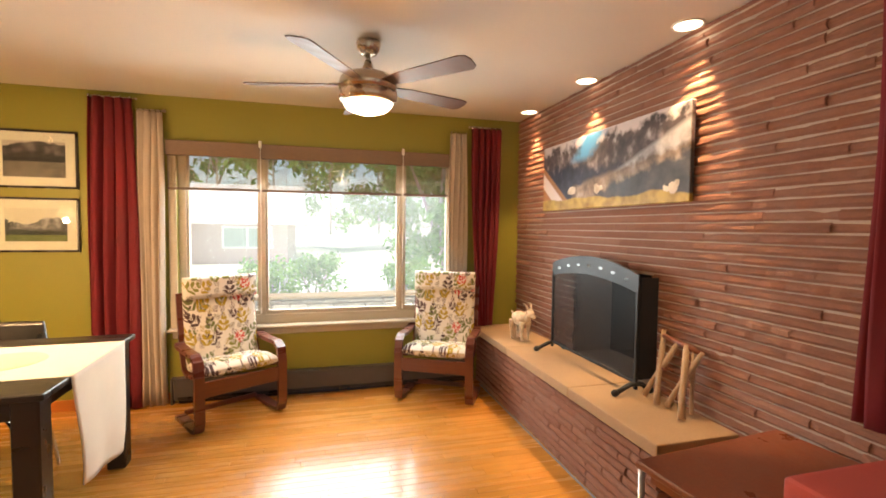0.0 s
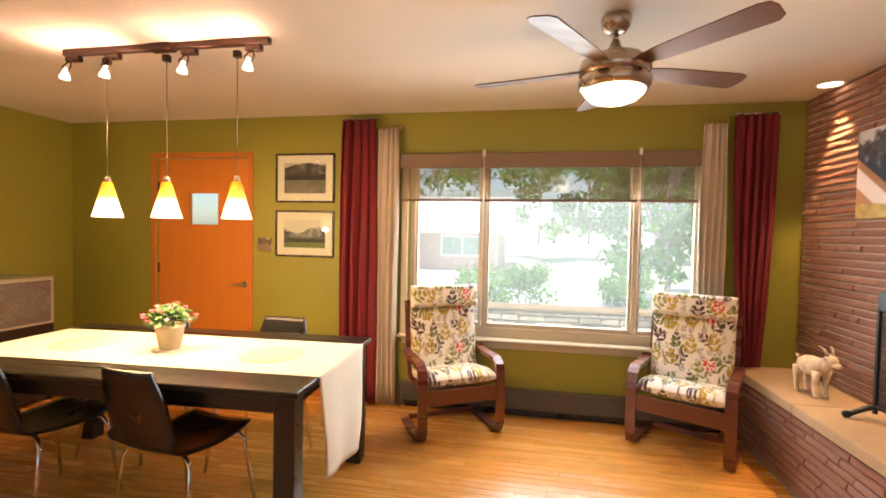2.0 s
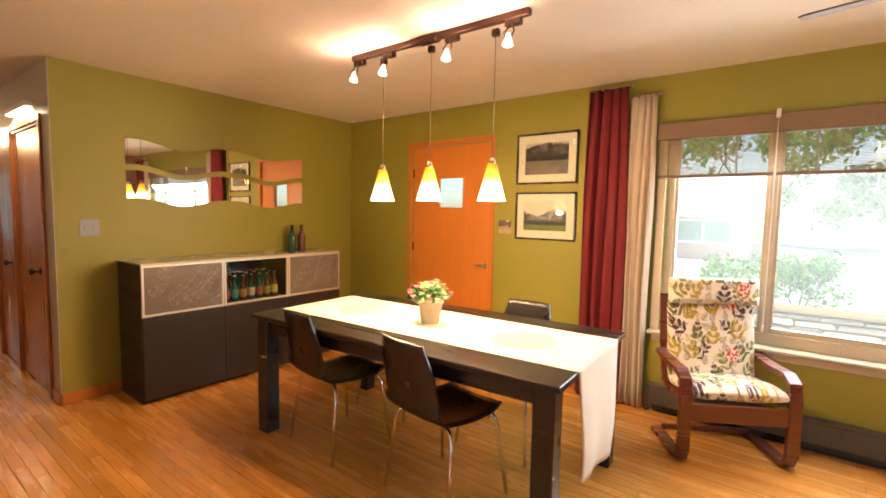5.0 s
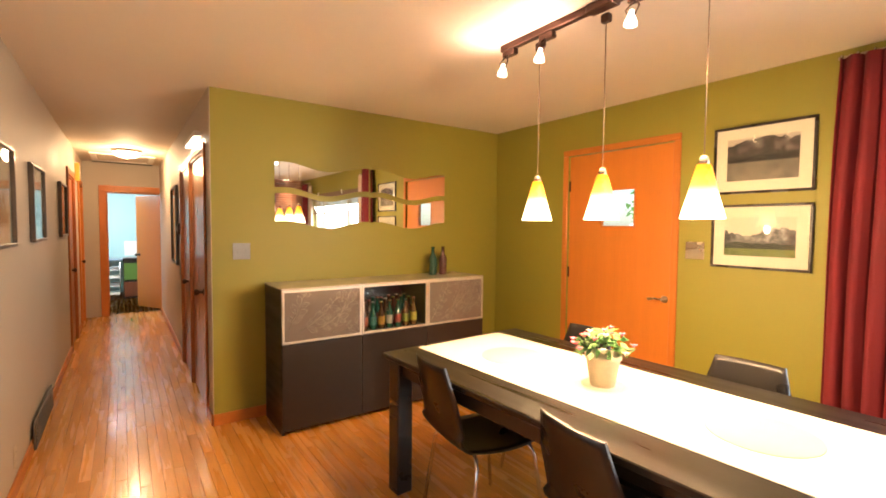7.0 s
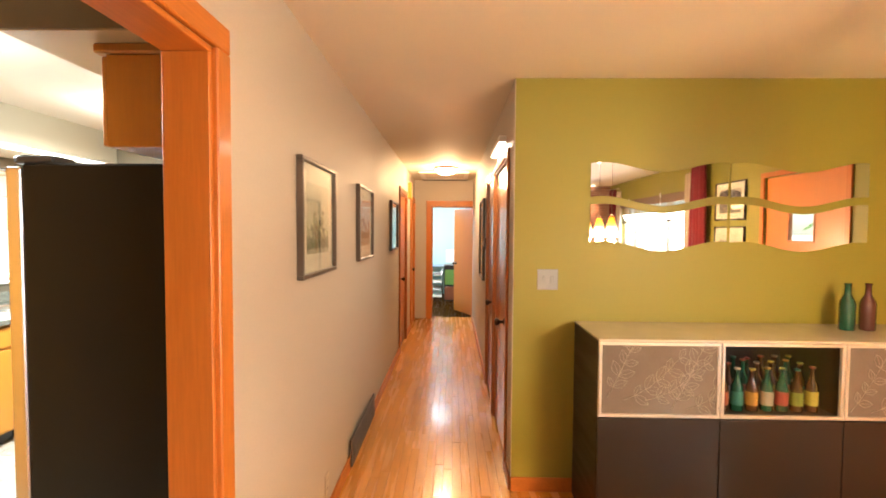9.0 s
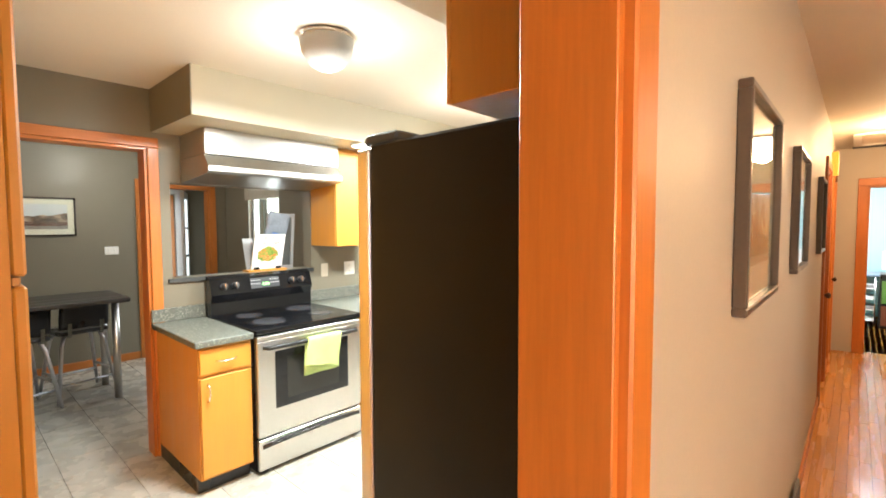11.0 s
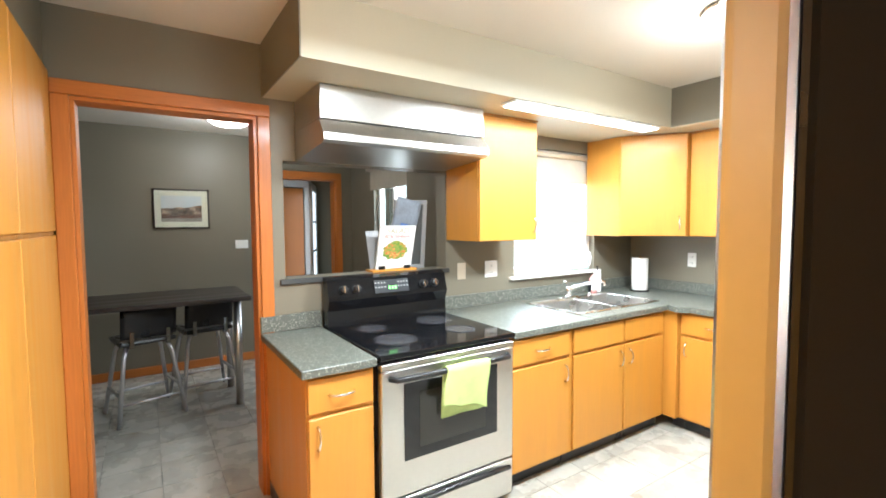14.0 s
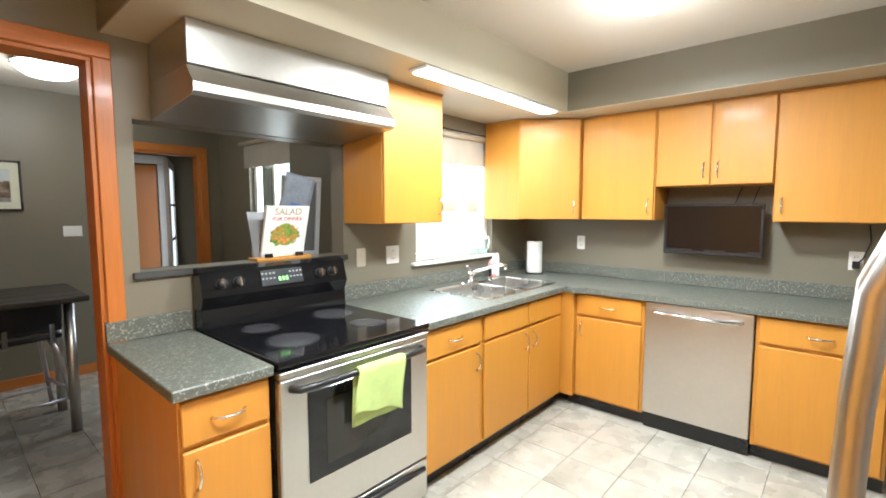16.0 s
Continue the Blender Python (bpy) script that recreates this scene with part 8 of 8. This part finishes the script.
def lay_strips(floor_ob):
    rnd = random.Random(11)
    W = 0.0575
    strip = plank_mesh(W - 0.0006)
    verts, faces, count = [], [], 0
    y = -2.2
    while y < 4.02:
        lo = -1.56 if y < 0.26 else (-12.6 if y < 1.31 else (-4.16))
        hi = 2.13
        x = lo - rnd.uniform(0, 0.8)
        while x < hi:
            ln = rnd.uniform(0.5, 1.5)
            a, c = max(x, lo), min(x + ln - 0.0008, hi)
            x += ln
            if c - a < 0.02:
                continue
            if count < 300 and 1.35 < y < 3.6 and -1.9 < a < 1.6:
                ob = new("strip", strip)
                ob.matrix_world = Matrix.Translation((a, y, 0)) @ Matrix.Diagonal((c - a, 1, 1, 1))
                ob.parent = floor_ob
                count += 1
            else:
                box_faces(verts, faces, a, c, y, y + W - 0.0006, -0.010, 0.0, 0.0012)
        y += W
    for yy in (-1.4, 1.31):
        while yy < (0.23 if yy < 0.2 else 3.0):
            box_faces(verts, faces, -12.6, -9.62, yy, yy + W - 0.0006, -0.010, 0, 0.0012)
            yy += W
    yy = -1.1
    while yy < 0.23:
        box_faces(verts, faces, -9.5, -6.6, yy, yy + W - 0.0006, -0.010, 0, 0.0012)
        yy += W
    me = bpy.data.meshes.new("strips")
    me.from_pydata(verts, [], faces)
    me.materials.append(M_FLOOR)
    ob = new("strips", me)
    ob.parent = floor_ob
    tagged(ob, "", "", "", "stuff")


lay_strips(bpy.data.objects["floor"])


def tile_mat():
    w = Mat("mottled_stone_vinyl", (0.40, 0.385, 0.33), 0.28, vary=0.14, scale=7, fine=40, random=0.07, bump=0.03)
    n1 = w.noise(5.5, 6)
    c = w.ramp(n1, [(0.30, (0.27, 0.25, 0.20)), (0.48, (0.43, 0.41, 0.35)), (0.62, (0.50, 0.48, 0.42)), (0.78, (0.33, 0.29, 0.22))])
    w.paint(w.blend(0.6, w.colour, c))
    return w.m


M_TILE = tile_mat()
for size in (0.3028,):
    tv, tf = [], []
    box_faces(tv, tf, 0, size, 0, size, -0.007, 0.0, 0.0012)
    me = bpy.data.meshes.new("tile")
    me.from_pydata(tv, [], tf)
    me.materials.append(M_TILE)
kf = bpy.data.objects["floor_kitchen"]
ROOMS = ((-6.37, -1.68, -2.95, 0.17), (-4.75, -1.68, -5.70, -3.07), (-3.115, -2.345, -3.07, -2.95))
tv, tf = [], []
i = 0
x = -6.60
while x < -1.6:
    y = -5.80
    while y < 0.2:
        for r0, r1, s0, s1 in ROOMS:
            a, c, d, e = max(x, r0), min(x + 0.3028, r1), max(y, s0), min(y + 0.3028, s1)
            if c - a > 0.004 and e - d > 0.004:
                if c - a > 0.3 and e - d > 0.3 and y > -5:
                    ob = new("tile", me)
                    ob.matrix_world = Matrix.Translation((x, y, 0))
                    ob.parent = kf
                else:
                    box_faces(tv, tf, a, c, d, e, -0.007, 0.0, 0.0012)
        y += 0.305
    x += 0.305
me2 = bpy.data.meshes.new("cut_tiles")
me2.from_pydata(tv, [], tf)
me2.materials.append(M_TILE)
ob = new("cut_tiles", me2)
ob.parent = kf
tagged(ob, "", "", "", "stuff")


def brick_mat(name, colour):
    w = Mat(name, colour, 0.85, vary=0.25, scale=14, fine=120, bump=0.5, random=0.07, stretch=(1, 0.5, 1))
    pick = w.ramp(w.rand, [(0.0, tuple(c * 0.8 for c in colour)), (0.35, colour), (0.6, (0.27, 0.155, 0.115)), (0.8, (0.19, 0.125, 0.105)), (1.0, (0.31, 0.22, 0.18))])
    w.paint(w.blend(0.22, w.colour, pick))
    return w.m


M_BRICK = brick_mat("red_brown_roman_brick", (0.265, 0.120, 0.078))


def brick_mesh(rough_seed, depth=0.05):
    """A brick 1 m long (along y), 1 m high, face towards -x with a rough split face."""
    rnd = random.Random(rough_seed)
    n = 5
    verts, faces = [], []
    for k in range(n + 1):
        yv = k / n
        jit = rnd.uniform(-0.006, 0.006)
        verts += [(0.05, yv, 0.0), (0.004 + jit * 0.5, yv, 0.0), (-0.008 + jit, yv, 0.30 + rnd.uniform(-0.1, 0.1)), (-0.006 + jit + rnd.uniform(-0.004, 0.004), yv, 0.72), (0.006 + jit * 0.5, yv, 1.0), (0.05, yv, 1.0)]
    for k in range(n):
        for q in range(5):
            a, c = k * 6 + q, (k + 1) * 6 + q
            faces.append((a, a + 1, c + 1, c))
    faces += [(0, 1, 2, 3, 4, 5), tuple(n * 6 + q for q in (5, 4, 3, 2, 1, 0))]
    me = bpy.data.meshes.new("brick")
    me.from_pydata(verts, [], faces)
    me.materials.append(M_BRICK)
    return me


def lay_bricks():
    rnd = random.Random(3)
    shapes = [brick_mesh(s) for s in range(8)]
    wall = bpy.data.objects["wall_east"]
    H = 0.0475
    verts, faces, count = [], [], 0
    z, row = 0.0, 0
    while z < 2.44:
        top = min(z + H - 0.007, 2.438)
        y = 4.015 - rnd.uniform(0, 0.28)
        segs = []
        yy = 4.018
        first = rnd.uniform(0.08, 0.30)
        while yy > -2.2:
            ln = first if first else rnd.choice((0.40, 0.40, 0.40, 0.30, 0.20))
            first = 0
            segs.append((max(yy - ln, -2.2), yy))
            yy -= ln
        for a, c in segs:
            # the openings: firebox and side window
            for h0, h1, g0, g1 in ((2.15, 2.98, 0.513, 1.17), (-1.6, 0.5, 0.7, 2.05)):
                if top > g0 and z < g1 and a < h1 and c > h0:
                    if a < h0 and c > h1:
                        a = h1
                    elif a < h0:
                        c = h0
                    elif c > h1:
                        a = h1
                    else:
                        a = c
            if c - a < 0.02:
                continue
            smooth = 1.86 < (a + c) / 2 < 3.38 and 1.17 < z < 2.2
            off = rnd.uniform(-0.002, 0.002) if smooth else rnd.choice((-0.003, 0.0, 0.002, 0.004))
            if count < 300 and 1.2 < a < 3.9 and 0.55 < z < 1.6 and (int(z / H) % 2 == 0 or a > 2.0):
                ob = new("brick", rnd.choice(shapes))
                ob.matrix_world = Matrix.Translation((E_LIV - off, a, z)) @ Matrix.Diagonal((0.4 if smooth else 1.0, c - a, top - z, 1))
                ob.parent = wall
                count += 1
            else:
                s = rnd.choice(shapes)
                n = len(verts)
                k = 0.4 if smooth else 1.0
                verts += [(E_LIV - off + v.co.x * k, a + v.co.y * (c - a), z + v.co.z * (top - z)) for v in s.vertices]
                faces += [tuple(n + i for i in p.vertices) for p in s.polygons]
        z += H
    me = bpy.data.meshes.new("bricks")
    me.from_pydata(verts, [], faces)
    me.materials.append(M_BRICK)
    ob = new("bricks", me)
    ob.parent = wall
    tagged(ob, "", "", "", "stuff")
    # hearth base, bricks facing the room and its end
    hb = bpy.data.objects["hearth"]
    verts, faces = [], []
    z = 0.0
    while z < 0.445:
        top = min(z + H - 0.008, 0.452)
        yy = 4.015 + rnd.uniform(0, 0.2)
        while yy > 1.60:
            ln = rnd.choice((0.29, 0.29, 0.2))
            a, c = max(yy - ln + 0.006, 1.60), min(yy, 4.015)
            yy -= ln
            if c - a < 0.02:
                continue
            ob = new("brick", rnd.choice(shapes))
            ob.matrix_world = Matrix.Translation((1.725 - rnd.uniform(-0.002, 0.003), a, z)) @ Matrix.Diagonal((0.6, c - a, top - z, 1))
            ob.parent = hb
        xx = 1.74
        while xx < 2.10:
            ln = rnd.choice((0.29, 0.2))
            c = min(xx + ln - 0.006, 2.12)
            ob = new("brick", rnd.choice(shapes))
            ob.matrix_world = Matrix.Translation((xx, 1.60, z)) @ Matrix.Rotation(math.pi / 2, 4, "Z") @ Matrix.Diagonal((0.6, -(c - xx), top - z, 1))
            ob.parent = hb
            xx += ln
        z += H


lay_bricks()
